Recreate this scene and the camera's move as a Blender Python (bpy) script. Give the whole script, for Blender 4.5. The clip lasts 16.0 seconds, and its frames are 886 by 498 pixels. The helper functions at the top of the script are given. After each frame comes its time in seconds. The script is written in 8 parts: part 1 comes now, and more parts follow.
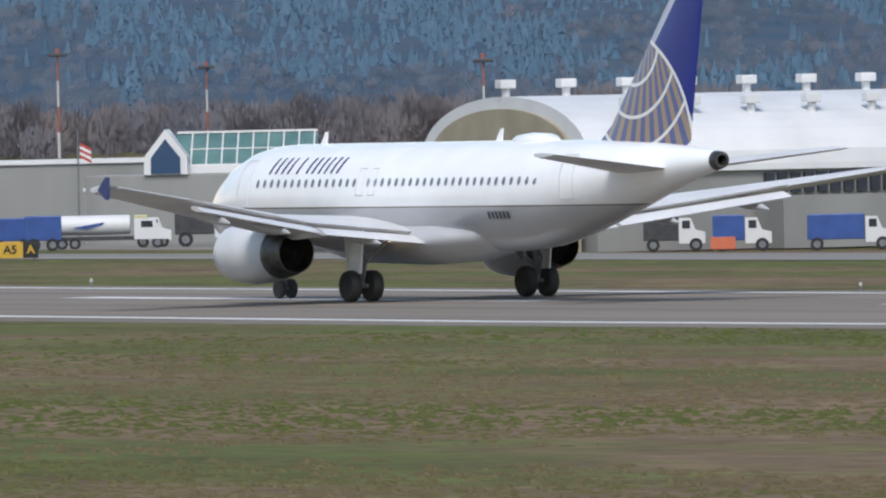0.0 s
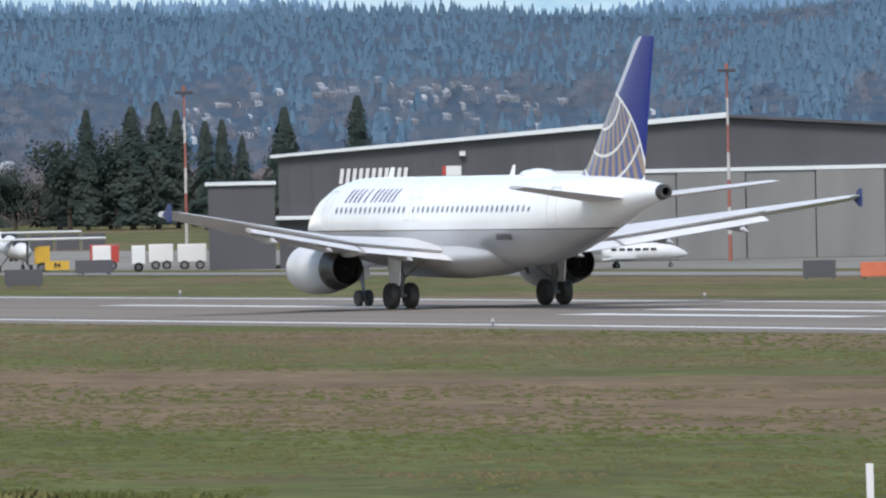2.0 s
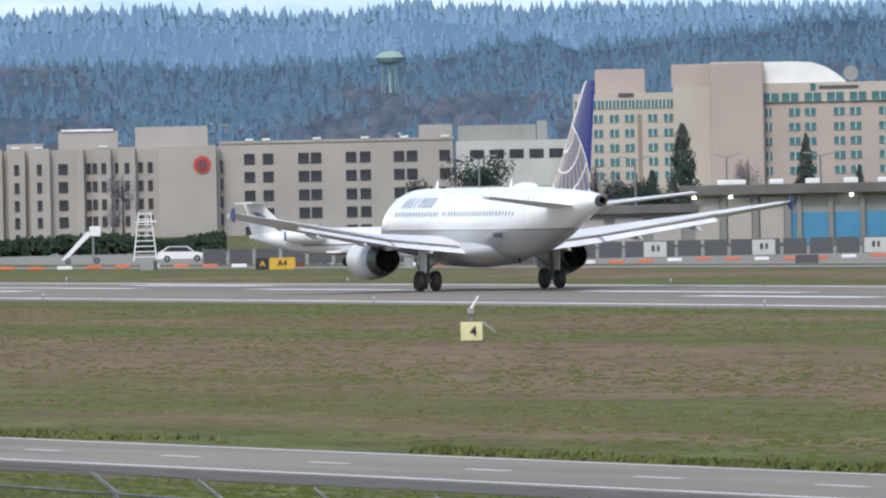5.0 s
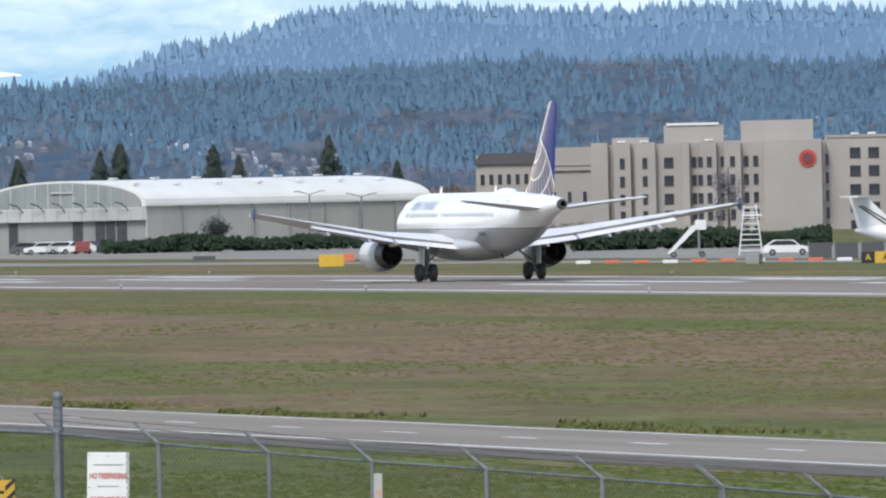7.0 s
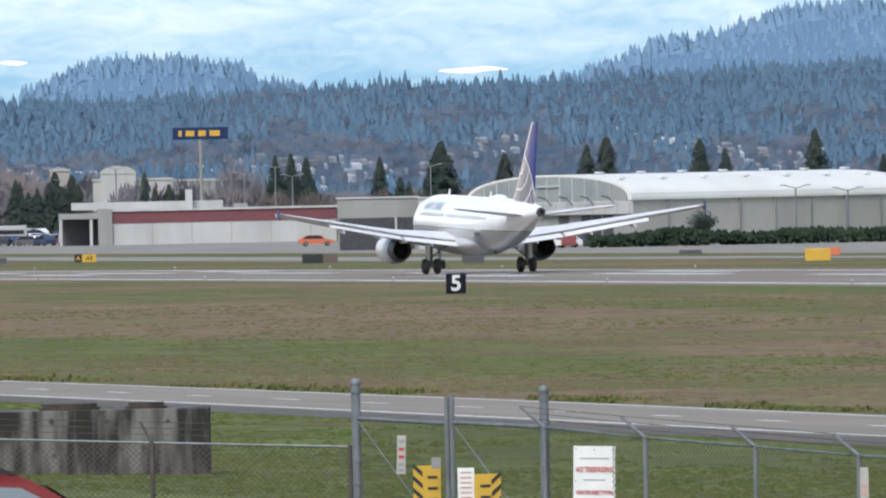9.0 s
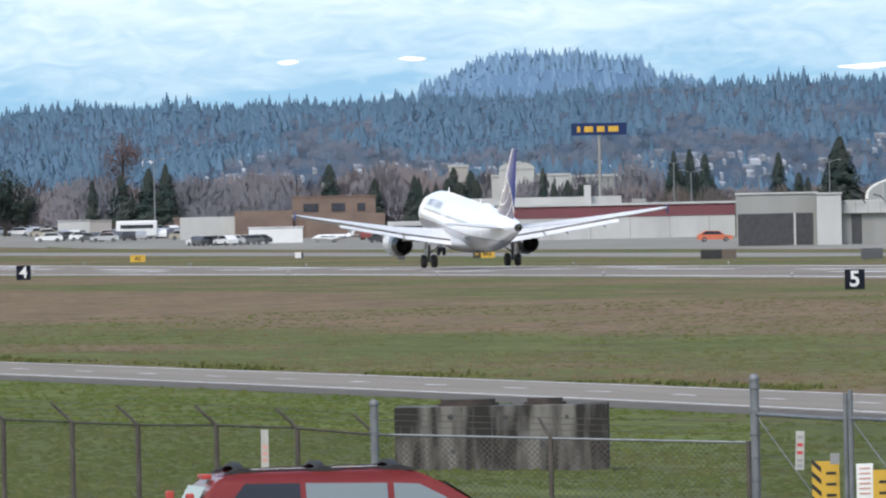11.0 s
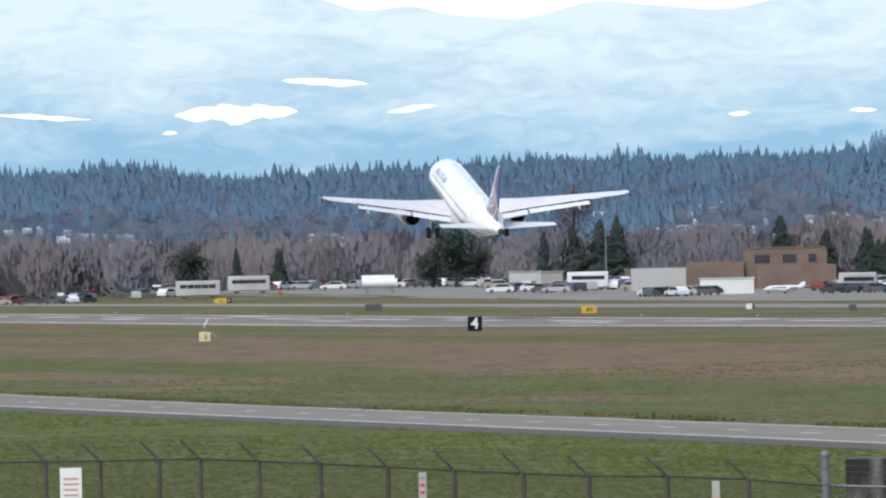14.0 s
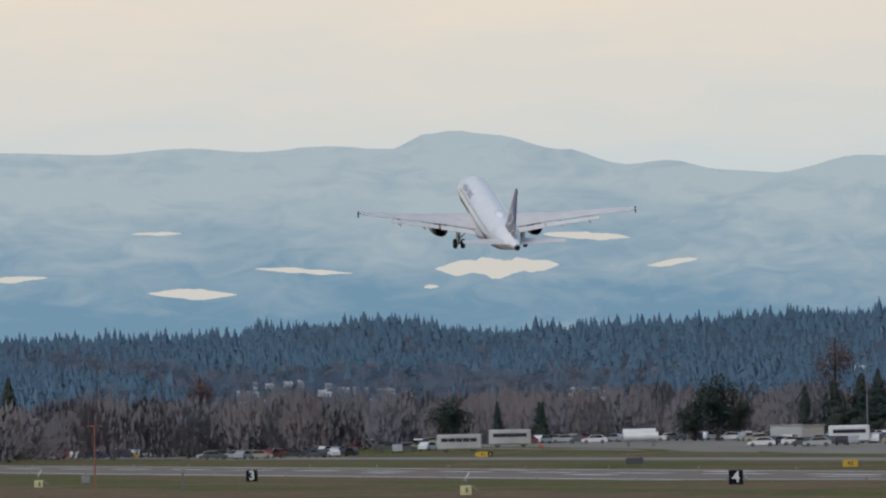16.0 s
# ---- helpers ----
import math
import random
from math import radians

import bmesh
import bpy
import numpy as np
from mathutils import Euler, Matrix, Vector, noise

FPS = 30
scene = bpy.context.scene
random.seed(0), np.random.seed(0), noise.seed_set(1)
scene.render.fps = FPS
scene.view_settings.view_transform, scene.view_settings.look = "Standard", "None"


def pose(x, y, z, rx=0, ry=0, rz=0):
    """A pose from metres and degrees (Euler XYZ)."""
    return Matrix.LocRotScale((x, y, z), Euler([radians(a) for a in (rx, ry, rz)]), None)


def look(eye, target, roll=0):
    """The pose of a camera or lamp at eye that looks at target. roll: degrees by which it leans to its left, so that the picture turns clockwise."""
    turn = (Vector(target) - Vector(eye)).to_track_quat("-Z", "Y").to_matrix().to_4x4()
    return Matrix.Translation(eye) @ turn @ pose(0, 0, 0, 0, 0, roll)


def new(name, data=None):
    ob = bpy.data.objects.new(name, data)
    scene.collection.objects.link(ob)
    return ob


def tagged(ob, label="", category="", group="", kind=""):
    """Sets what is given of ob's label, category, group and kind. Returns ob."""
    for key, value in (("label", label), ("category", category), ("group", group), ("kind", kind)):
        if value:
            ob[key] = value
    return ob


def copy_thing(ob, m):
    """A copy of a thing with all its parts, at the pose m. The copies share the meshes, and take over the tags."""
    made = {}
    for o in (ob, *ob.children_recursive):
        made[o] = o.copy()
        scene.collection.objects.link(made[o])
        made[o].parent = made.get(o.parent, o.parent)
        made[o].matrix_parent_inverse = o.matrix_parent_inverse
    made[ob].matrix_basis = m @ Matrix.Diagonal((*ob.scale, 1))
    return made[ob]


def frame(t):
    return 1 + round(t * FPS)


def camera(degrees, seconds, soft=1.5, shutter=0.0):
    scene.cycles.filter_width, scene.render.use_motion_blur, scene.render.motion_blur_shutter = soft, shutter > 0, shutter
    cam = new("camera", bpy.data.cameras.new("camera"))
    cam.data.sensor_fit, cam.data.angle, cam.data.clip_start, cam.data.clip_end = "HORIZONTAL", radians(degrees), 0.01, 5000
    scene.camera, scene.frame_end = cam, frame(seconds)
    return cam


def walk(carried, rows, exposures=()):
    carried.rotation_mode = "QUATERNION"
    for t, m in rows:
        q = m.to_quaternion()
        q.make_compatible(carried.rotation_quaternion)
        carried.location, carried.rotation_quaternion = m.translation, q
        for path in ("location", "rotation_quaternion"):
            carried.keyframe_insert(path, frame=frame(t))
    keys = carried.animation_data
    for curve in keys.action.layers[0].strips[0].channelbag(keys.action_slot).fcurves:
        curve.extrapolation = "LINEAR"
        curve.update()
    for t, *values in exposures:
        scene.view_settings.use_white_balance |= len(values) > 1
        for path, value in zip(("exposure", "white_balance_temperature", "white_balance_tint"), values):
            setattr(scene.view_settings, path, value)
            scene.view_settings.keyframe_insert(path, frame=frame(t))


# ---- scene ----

cam = camera(3.9047, 16.0, soft=2.2)
EYE = Vector((0.0, 0.0, 7.0))
# seconds, bearing from the runway's direction, elevation (degrees)
PATH = [
    (0, 29.8606, -0.5843),
    (0.5, 28.3187, -0.5465),
    (1, 26.8944, -0.4887),
    (1.5, 25.5872, -0.4310),
    (2, 24.3805, -0.3928),
    (2.5, 23.2528, -0.3688),
    (3, 22.2140, -0.3467),
    (3.5, 21.2298, -0.3332),
    (4, 20.3017, -0.3209),
    (4.5, 19.4278, -0.3172),
    (5, 18.6155, -0.3074),
    (5.2, 18.3040, -0.3045),
    (7.3, 15.6005, -0.2768),
    (7.5, 15.3725, -0.2757),
    (8, 14.8168, -0.2713),
    (8.5, 14.2974, -0.2640),
    (9, 13.8027, -0.2610),
    (9.5, 13.3280, -0.2558),
    (10, 12.8734, -0.2474),
    (10.2, 12.6989, -0.2474),
    (12.3, 11.1181, -0.2262),
    (12.5, 10.9885, -0.2222),
    (13, 10.6752, -0.1906),
    (13.5, 10.3656, -0.0993),
    (14, 10.0617, 0.0243),
    (14.5, 9.7607, 0.1678),
    (15, 9.4625, 0.3249),
    (15.5, 9.1760, 0.5055),
    (16, 8.9252, 0.7252),
]


def aim(bearing, elevation):
    a, e = radians(bearing), radians(elevation)
    return Vector((math.sin(a) * math.cos(e), math.cos(a) * math.cos(e), math.sin(e)))


walk(cam, [(t, look(EYE, EYE + 100 * aim(b, e), -1.22)) for t, b, e in PATH],
     [(0, 0.08), (2, 0.31), (4.5, 0.37), (8, 0.40), (13.0, 0.40), (14, 0.25), (14.5, 0.06), (15, -0.28), (15.5, -0.50), (16, -0.76)])

# ---- light ----
world = bpy.data.worlds.new("world")
scene.world = world
world.use_nodes = True
wn, wl = world.node_tree.nodes, world.node_tree.links
sky = wn.new("ShaderNodeTexSky")
sky.sky_type, sky.sun_disc = "NISHITA", False
sky.sun_elevation, sky.sun_rotation = radians(50), radians(215)
sky.air_density, sky.dust_density, sky.ozone_density = 1.2, 1.2, 1.5
wn["Background"].inputs[1].default_value = 0.15
wl.new(sky.outputs[0], wn["Background"].inputs[0])
sun_data = bpy.data.lights.new("sun", "SUN")
sun_data.energy, sun_data.angle, sun_data.color = 2.5, radians(22), (0.98, 0.945, 0.90)
sun = new("sun", sun_data)
SUN_AZ, SUN_UP = 215, 50  # bearing the light comes from, clockwise from +y
sun.matrix_world = look((0, 0, 300), (-300 * math.sin(radians(SUN_AZ)) * math.cos(radians(SUN_UP)), -300 * math.cos(radians(SUN_AZ)) * math.cos(radians(SUN_UP)), 300 - 300 * math.sin(radians(SUN_UP))))

# ---- materials ----


def material(name, color, rough=0.6, metal=0.0, color2=None, scale=(1, 1, 1), detail=4.0, bump=0.0, low=0.35, high=0.65, emit=0.0, spec=0.5, random_value=0.0, leafy=False):
    """Principled surface whose colour wanders between two tones by noise, with finer grain on top."""
    m = bpy.data.materials.new(name)
    m.use_nodes = True
    n, l = m.node_tree.nodes, m.node_tree.links
    p = n["Principled BSDF"]
    p.inputs["Base Color"].default_value = (*color, 1)
    p.inputs["Roughness"].default_value = rough
    p.inputs["Metallic"].default_value = metal
    p.inputs["Specular IOR Level"].default_value = spec
    if leafy:   # one fixed normal, turned up and to the sun's side, lights every leaf alike
        up = n.new("ShaderNodeCombineXYZ")
        up.inputs[0].default_value, up.inputs[1].default_value, up.inputs[2].default_value = -0.35, -0.6, 0.72
        l.new(up.outputs[0], p.inputs["Normal"])
    if emit:
        p.inputs["Emission Color"].default_value = (*color, 1)
        p.inputs["Emission Strength"].default_value = emit
    if color2 is not None:
        co = n.new("ShaderNodeTexCoord")
        mp = n.new("ShaderNodeMapping")
        mp.inputs["Scale"].default_value = scale
        l.new(co.outputs["Object"], mp.inputs[0])
        nz = n.new("ShaderNodeTexNoise")
        nz.inputs["Scale"].default_value, nz.inputs["Detail"].default_value = 1.0, detail
        l.new(mp.outputs[0], nz.inputs[0])
        rp = n.new("ShaderNodeMapRange")
        rp.inputs["From Min"].default_value, rp.inputs["From Max"].default_value = low, high
        l.new(nz.outputs["Fac"], rp.inputs[0])
        mx = n.new("ShaderNodeMix")
        mx.data_type = "RGBA"
        mx.inputs["A"].default_value, mx.inputs["B"].default_value = (*color, 1), (*color2, 1)
        l.new(rp.outputs[0], mx.inputs["Factor"])
        out = mx.outputs["Result"]
        if random_value:
            info = n.new("ShaderNodeNewGeometry")
            hs = n.new("ShaderNodeHueSaturation")
            r2 = n.new("ShaderNodeMapRange")
            r2.inputs["To Min"].default_value, r2.inputs["To Max"].default_value = 1 - random_value, 1 + random_value
            l.new(info.outputs["Random Per Island"], r2.inputs[0])
            l.new(r2.outputs[0], hs.inputs["Value"])
            l.new(out, hs.inputs["Color"])
            out = hs.outputs[0]
        l.new(out, p.inputs["Base Color"])
        if bump:
            b = n.new("ShaderNodeBump")
            b.inputs["Strength"].default_value, b.inputs["Distance"].default_value = bump, 0.1
            l.new(nz.outputs["Fac"], b.inputs["Height"])
            l.new(b.outputs[0], p.inputs["Normal"])
    return m


def glow(name, color, strength):
    m = bpy.data.materials.new(name)
    m.use_nodes = True
    n, l = m.node_tree.nodes, m.node_tree.links
    n.remove(n["Principled BSDF"])
    e = n.new("ShaderNodeEmission")
    e.inputs[0].default_value, e.inputs[1].default_value = (*color, 1), strength
    l.new(e.outputs[0], n["Material Output"].inputs[0])
    return m


def grass_material(name, green, brown, streak):
    """Winter turf: long bands beside the runway, patches, and fine tufts."""
    m = bpy.data.materials.new(name)
    m.use_nodes = True
    n, l = m.node_tree.nodes, m.node_tree.links
    p = n["Principled BSDF"]
    p.inputs["Roughness"].default_value = 0.95
    p.inputs["Specular IOR Level"].default_value = 0.1
    co = n.new("ShaderNodeTexCoord")

    def noise_at(scale, detail, rough=0.6):
        mp = n.new("ShaderNodeMapping")
        mp.inputs["Scale"].default_value = scale
        l.new(co.outputs["Object"], mp.inputs[0])
        t = n.new("ShaderNodeTexNoise")
        t.inputs["Scale"].default_value, t.inputs["Detail"].default_value, t.inputs["Roughness"].default_value = 1.0, detail, rough
        l.new(mp.outputs[0], t.inputs[0])
        return t.outputs["Fac"]

    bands = noise_at((0.075, 0.006, 0), 4)
    speck = noise_at((1.2, 0.5, 0), 6, 0.7)
    patches = noise_at((0.045, 0.022, 0), 9, 0.72)
    tufts = noise_at((0.22, 0.09, 0), 9, 0.8)
    add = n.new("ShaderNodeMath")
    add.operation = "MULTIPLY_ADD"
    add.inputs[1].default_value = 1.8
    l.new(patches, add.inputs[0])
    l.new(bands, add.inputs[2])
    add2 = n.new("ShaderNodeMath")
    add2.operation = "MULTIPLY_ADD"
    add2.inputs[1].default_value = 1.0
    l.new(tufts, add2.inputs[0])
    l.new(add.outputs[0], add2.inputs[2])
    rp = n.new("ShaderNodeValToRGB")
    rp.color_ramp.elements[0].position, rp.color_ramp.elements[0].color = 0.60, (*brown, 1)
    rp.color_ramp.elements[1].position, rp.color_ramp.elements[1].color = 0.74, (*green, 1)
    mid = rp.color_ramp.elements.new(0.67)
    mid.color = (*streak, 1)
    sx = n.new("ShaderNodeSeparateXYZ")
    l.new(co.outputs["Object"], sx.inputs[0])
    mrx = n.new("ShaderNodeMapRange")
    mrx.inputs["From Min"].default_value, mrx.inputs["From Max"].default_value = 90, 220
    sway = n.new("ShaderNodeMath")
    sway.operation = "MULTIPLY_ADD"
    sway.inputs[1].default_value = 34.0
    l.new(noise_at((0.035, 0.008, 0), 6, 0.7), sway.inputs[0])
    l.new(sx.outputs["X"], sway.inputs[2])
    back = n.new("ShaderNodeMath")
    back.operation = "SUBTRACT"
    back.inputs[1].default_value = 17.0
    l.new(sway.outputs[0], back.inputs[0])
    l.new(back.outputs[0], mrx.inputs[0])
    mow = n.new("ShaderNodeValToRGB")   # mown strips running along the field
    e = mow.color_ramp.elements
    e[0].position, e[0].color = 0.0, (1, 1, 1, 1)
    e[1].position, e[1].color = 1.0, (0.62, 0.62, 0.62, 1)
    for x, v in ((106, 1.0), (110, 0.62), (114, 0.35), (119, 0.75), (126, 0.95), (135, 0.72), (143, 0.12), (158, 0.05), (172, 0.2), (178, 0.9), (182, 0.85), (186, 0.45), (200, 0.55)):
        q = e.new((x - 90) / 130)
        q.color = (v, v, v, 1)
    l.new(mrx.outputs[0], mow.inputs[0])
    add3 = n.new("ShaderNodeMath")
    add3.operation = "MULTIPLY_ADD"
    add3.inputs[1].default_value = 0.46
    dry = n.new("ShaderNodeMapRange")   # the near end of the field is drier
    dry.inputs["From Min"].default_value, dry.inputs["From Max"].default_value = 205, 245
    l.new(sx.outputs["Y"], dry.inputs[0])
    strip = n.new("ShaderNodeMath")
    strip.operation = "MULTIPLY"
    l.new(mow.outputs[0], strip.inputs[0])
    l.new(dry.outputs[0], strip.inputs[1])
    l.new(strip.outputs[0], add3.inputs[0])
    l.new(add2.outputs[0], add3.inputs[2])
    add2 = n.new("ShaderNodeMath")
    add2.operation = "SUBTRACT"
    add2.inputs[1].default_value = 0.80
    l.new(add3.outputs[0], add2.inputs[0])
    half = n.new("ShaderNodeMath")
    half.operation = "MULTIPLY"
    half.inputs[1].default_value = 0.5
    l.new(add2.outputs[0], half.inputs[0])
    l.new(half.outputs[0], rp.inputs[0])
    hs = n.new("ShaderNodeHueSaturation")
    vr = n.new("ShaderNodeMapRange")
    vr.inputs["From Min"].default_value, vr.inputs["From Max"].default_value = 0.3, 0.7
    vr.inputs["To Min"].default_value, vr.inputs["To Max"].default_value = 0.45, 1.45
    l.new(tufts, vr.inputs[0])
    vs2 = n.new("ShaderNodeMapRange")
    vs2.inputs["From Min"].default_value, vs2.inputs["From Max"].default_value = 0.3, 0.7
    vs2.inputs["To Min"].default_value, vs2.inputs["To Max"].default_value = 0.6, 1.4
    l.new(speck, vs2.inputs[0])
    both = n.new("ShaderNodeMath")
    both.operation = "MULTIPLY"
    l.new(vr.outputs[0], both.inputs[0])
    l.new(vs2.outputs[0], both.inputs[1])
    l.new(both.outputs[0], hs.inputs["Value"])
    lush = n.new("ShaderNodeMapRange")   # longer, fresher grass on the road's near side
    lush.inputs["From Min"].default_value, lush.inputs["From Max"].default_value = 96, 88
    lush.inputs["To Max"].default_value = 0.8
    l.new(sx.outputs["X"], lush.inputs[0])
    worn = n.new("ShaderNodeMapRange")
    worn.inputs["From Min"].default_value, worn.inputs["From Max"].default_value = 0.42, 0.60
    worn.inputs["To Min"].default_value, worn.inputs["To Max"].default_value = 1.0, 0.35
    l.new(noise_at((0.13, 0.035, 0), 8, 0.7), worn.inputs[0])
    fresh = n.new("ShaderNodeMath")
    fresh.operation = "MULTIPLY"
    l.new(lush.outputs[0], fresh.inputs[0])
    l.new(worn.outputs[0], fresh.inputs[1])
    lm = n.new("ShaderNodeMix")
    lm.data_type = "RGBA"
    lm.inputs["B"].default_value = (0.088, 0.116, 0.028, 1)
    l.new(fresh.outputs[0], lm.inputs["Factor"])
    l.new(rp.outputs[0], lm.inputs["A"])
    l.new(lm.outputs["Result"], hs.inputs["Color"])
    l.new(hs.outputs[0], p.inputs["Base Color"])
    return m


GRASS = grass_material("grass", (0.096, 0.106, 0.034), (0.166, 0.116, 0.071), (0.130, 0.108, 0.050))
ASPHALT = material("runway asphalt", (0.170, 0.146, 0.124), 1.0, color2=(0.222, 0.192, 0.164), scale=(0.25, 0.012, 1), detail=6, spec=0.2)
TAXI = material("taxiway asphalt", (0.17, 0.158, 0.142), 0.95, color2=(0.23, 0.215, 0.195), scale=(0.15, 0.02, 1), detail=6)
ROADMAT = material("road asphalt", (0.192, 0.168, 0.142), 1.0, color2=(0.240, 0.212, 0.180), scale=(0.5, 0.03, 1), detail=6, spec=0.2)
APRON = material("apron concrete", (0.17, 0.158, 0.135), 0.95, color2=(0.225, 0.21, 0.18), scale=(0.1, 0.03, 1), detail=5)
PAINT_LINE = material("white line paint", (0.68, 0.68, 0.66), 0.7, color2=(0.54, 0.54, 0.52), scale=(1, 0.15, 1), detail=5)
WHITE = material("white paint", (0.66, 0.66, 0.66), 0.5, color2=(0.58, 0.58, 0.58), scale=(0.3, 0.3, 0.3))
CREAM = material("cream wall paint", (0.325, 0.30, 0.28), 0.85, color2=(0.28, 0.26, 0.245), scale=(0.12, 0.12, 0.12))
PINK = material("pinkish stucco", (0.36, 0.30, 0.275), 0.85, color2=(0.32, 0.27, 0.25), scale=(0.1, 0.1, 0.1))
PINKPALE = material("pale stucco", (0.40, 0.36, 0.315), 0.85, color2=(0.36, 0.325, 0.285), scale=(0.1, 0.1, 0.1))
CONCRETE = material("weathered concrete", (0.018, 0.016, 0.014), 0.9, color2=(0.150, 0.140, 0.128), scale=(2.0, 2.0, 0.42), detail=10, bump=0.4, low=0.44, high=0.63)
LIGHTGREY = material("light grey cladding", (0.26, 0.26, 0.25), 0.6, color2=(0.21, 0.21, 0.20), scale=(0.3, 0.3, 0.05))
DARKGREY = material("charcoal cladding", (0.070, 0.070, 0.078), 0.65, color2=(0.056, 0.056, 0.064), scale=(0.3, 0.3, 0.05))
METALROOF = material("pale metal roof", (0.62, 0.65, 0.66), 0.4, color2=(0.55, 0.58, 0.60), scale=(0.1, 0.4, 0.1))
BLACK = material("black rubber", (0.012, 0.012, 0.013), 0.7, color2=(0.02, 0.02, 0.02), scale=(3, 3, 3))
DARK = material("dark paint", (0.03, 0.03, 0.035), 0.5, color2=(0.045, 0.045, 0.05), scale=(2, 2, 2))
GLASSDARK = material("dark window glass", (0.022, 0.026, 0.036), 0.15, color2=(0.045, 0.05, 0.065), scale=(0.5, 0.5, 0.5), spec=0.25)
GLASSTEAL = material("teal window glass", (0.035, 0.11, 0.13), 0.15, color2=(0.07, 0.17, 0.19), scale=(0.6, 0.6, 0.6), spec=0.3)
STEEL = material("galvanised steel", (0.19, 0.20, 0.215), 0.6, 0.25, color2=(0.13, 0.14, 0.15), scale=(4, 4, 2))
RUSTY = material("weathered brown steel", (0.055, 0.046, 0.040), 0.85, 0.1, color2=(0.092, 0.078, 0.068), scale=(5, 5, 3))
ALU = material("bare aluminium", (0.55, 0.56, 0.58), 0.3, 0.9, color2=(0.45, 0.46, 0.48), scale=(2, 2, 2))
HALLWHITE = material("weathered white cladding", (0.43, 0.43, 0.42), 0.7, color2=(0.34, 0.34, 0.33), scale=(0.25, 0.25, 0.08), detail=6)
DOORGREY = material("grey door cladding", (0.185, 0.185, 0.18), 0.65, color2=(0.15, 0.15, 0.148), scale=(0.4, 0.4, 0.06))
MASTRED = material("weathered red mast paint", (0.30, 0.10, 0.075), 0.7, color2=(0.24, 0.09, 0.07), scale=(1, 1, 1))
MASTWHITE = material("weathered white mast paint", (0.50, 0.47, 0.44), 0.7, color2=(0.42, 0.40, 0.38), scale=(1, 1, 1))
REDPAINT = material("red paint", (0.42, 0.045, 0.035), 0.45, color2=(0.36, 0.05, 0.04), scale=(1, 1, 1))
ORANGE = material("orange plastic", (0.55, 0.14, 0.07), 0.6, color2=(0.45, 0.12, 0.06), scale=(1, 1, 1))
YELLOW = material("yellow paint", (0.56, 0.34, 0.03), 0.6, color2=(0.48, 0.29, 0.04), scale=(1, 1, 1))
PALEYELLOW = material("pale yellow paint", (0.58, 0.53, 0.29), 0.6, color2=(0.50, 0.46, 0.25), scale=(2, 2, 2))
BLUE = material("blue paint", (0.03, 0.08, 0.28), 0.45, color2=(0.025, 0.06, 0.22), scale=(1, 1, 1))
DOORBLUE = material("bright blue door", (0.045, 0.20, 0.34), 0.5, color2=(0.04, 0.17, 0.30), scale=(0.5, 0.5, 0.5))
BROWNBRICK = material("brown brick wall", (0.135, 0.095, 0.078), 0.9, color2=(0.175, 0.125, 0.10), scale=(0.3, 0.3, 0.5))
MAROON = material("maroon band", (0.15, 0.042, 0.052), 0.7, color2=(0.125, 0.04, 0.048), scale=(0.2, 0.2, 0.2))
BARK = material("bark", (0.09, 0.07, 0.055), 0.95, color2=(0.06, 0.05, 0.04), scale=(2, 2, 0.5))
CONIFER = material("conifer needles", (0.030, 0.046, 0.042), 0.95, color2=(0.055, 0.064, 0.054), scale=(0.35, 0.35, 0.25), random_value=0.18, spec=0.0, leafy=True)
# blue of these firs is distance haze, painted into the base colour
FARFOREST = material("hazed hillside firs", (0.076, 0.132, 0.193), 0.95, color2=(0.097, 0.157, 0.222), scale=(0.10, 0.10, 0.05), detail=2, random_value=0.05, spec=0.0, leafy=True)
# paler and bluer than the nearer firs: thicker haze put into the colour
FARTHER = material("hazed distant firs", (0.134, 0.222, 0.330), 0.95, color2=(0.154, 0.248, 0.360), scale=(0.06, 0.06, 0.05), detail=2, random_value=0.03, spec=0.0, leafy=True)
# grey-brown twigs with mauve-blue haze mixed into the colour
BARETREES = material("hazed alder crowns", (0.116, 0.120, 0.142), 0.95, color2=(0.158, 0.138, 0.140), scale=(0.03, 0.03, 0.02), random_value=0.05, spec=0.0, leafy=True)
REDTREES = material("reddish bare crowns", (0.110, 0.080, 0.080), 0.95, color2=(0.095, 0.075, 0.075), scale=(0.2, 0.2, 0.2), random_value=0.2, spec=0.0, leafy=True)
HEDGE = material("hedge leaves", (0.022, 0.036, 0.026), 0.95, color2=(0.036, 0.052, 0.034), scale=(0.5, 0.5, 0.5), random_value=0.2, spec=0.0, leafy=True)

# ---- mesh helpers ----


def part(name, bm, mat, parent=None, label="", smooth=False):
    me = bpy.data.meshes.new(name)
    bm.to_mesh(me)
    bm.free()
    for poly in me.polygons:
        poly.use_smooth = smooth
    if smooth:
        me.set_sharp_from_angle(angle=radians(40))
    me.materials.append(mat)
    ob = new(name, me)
    if parent is not None:
        ob.parent = parent
    if label:
        tagged(ob, label)
    return ob


def thing(name, label, category, m=None, group="", kind=""):
    ob = new(name)
    if m is not None:
        ob.matrix_world = m
    return tagged(ob, label, category, group, kind)


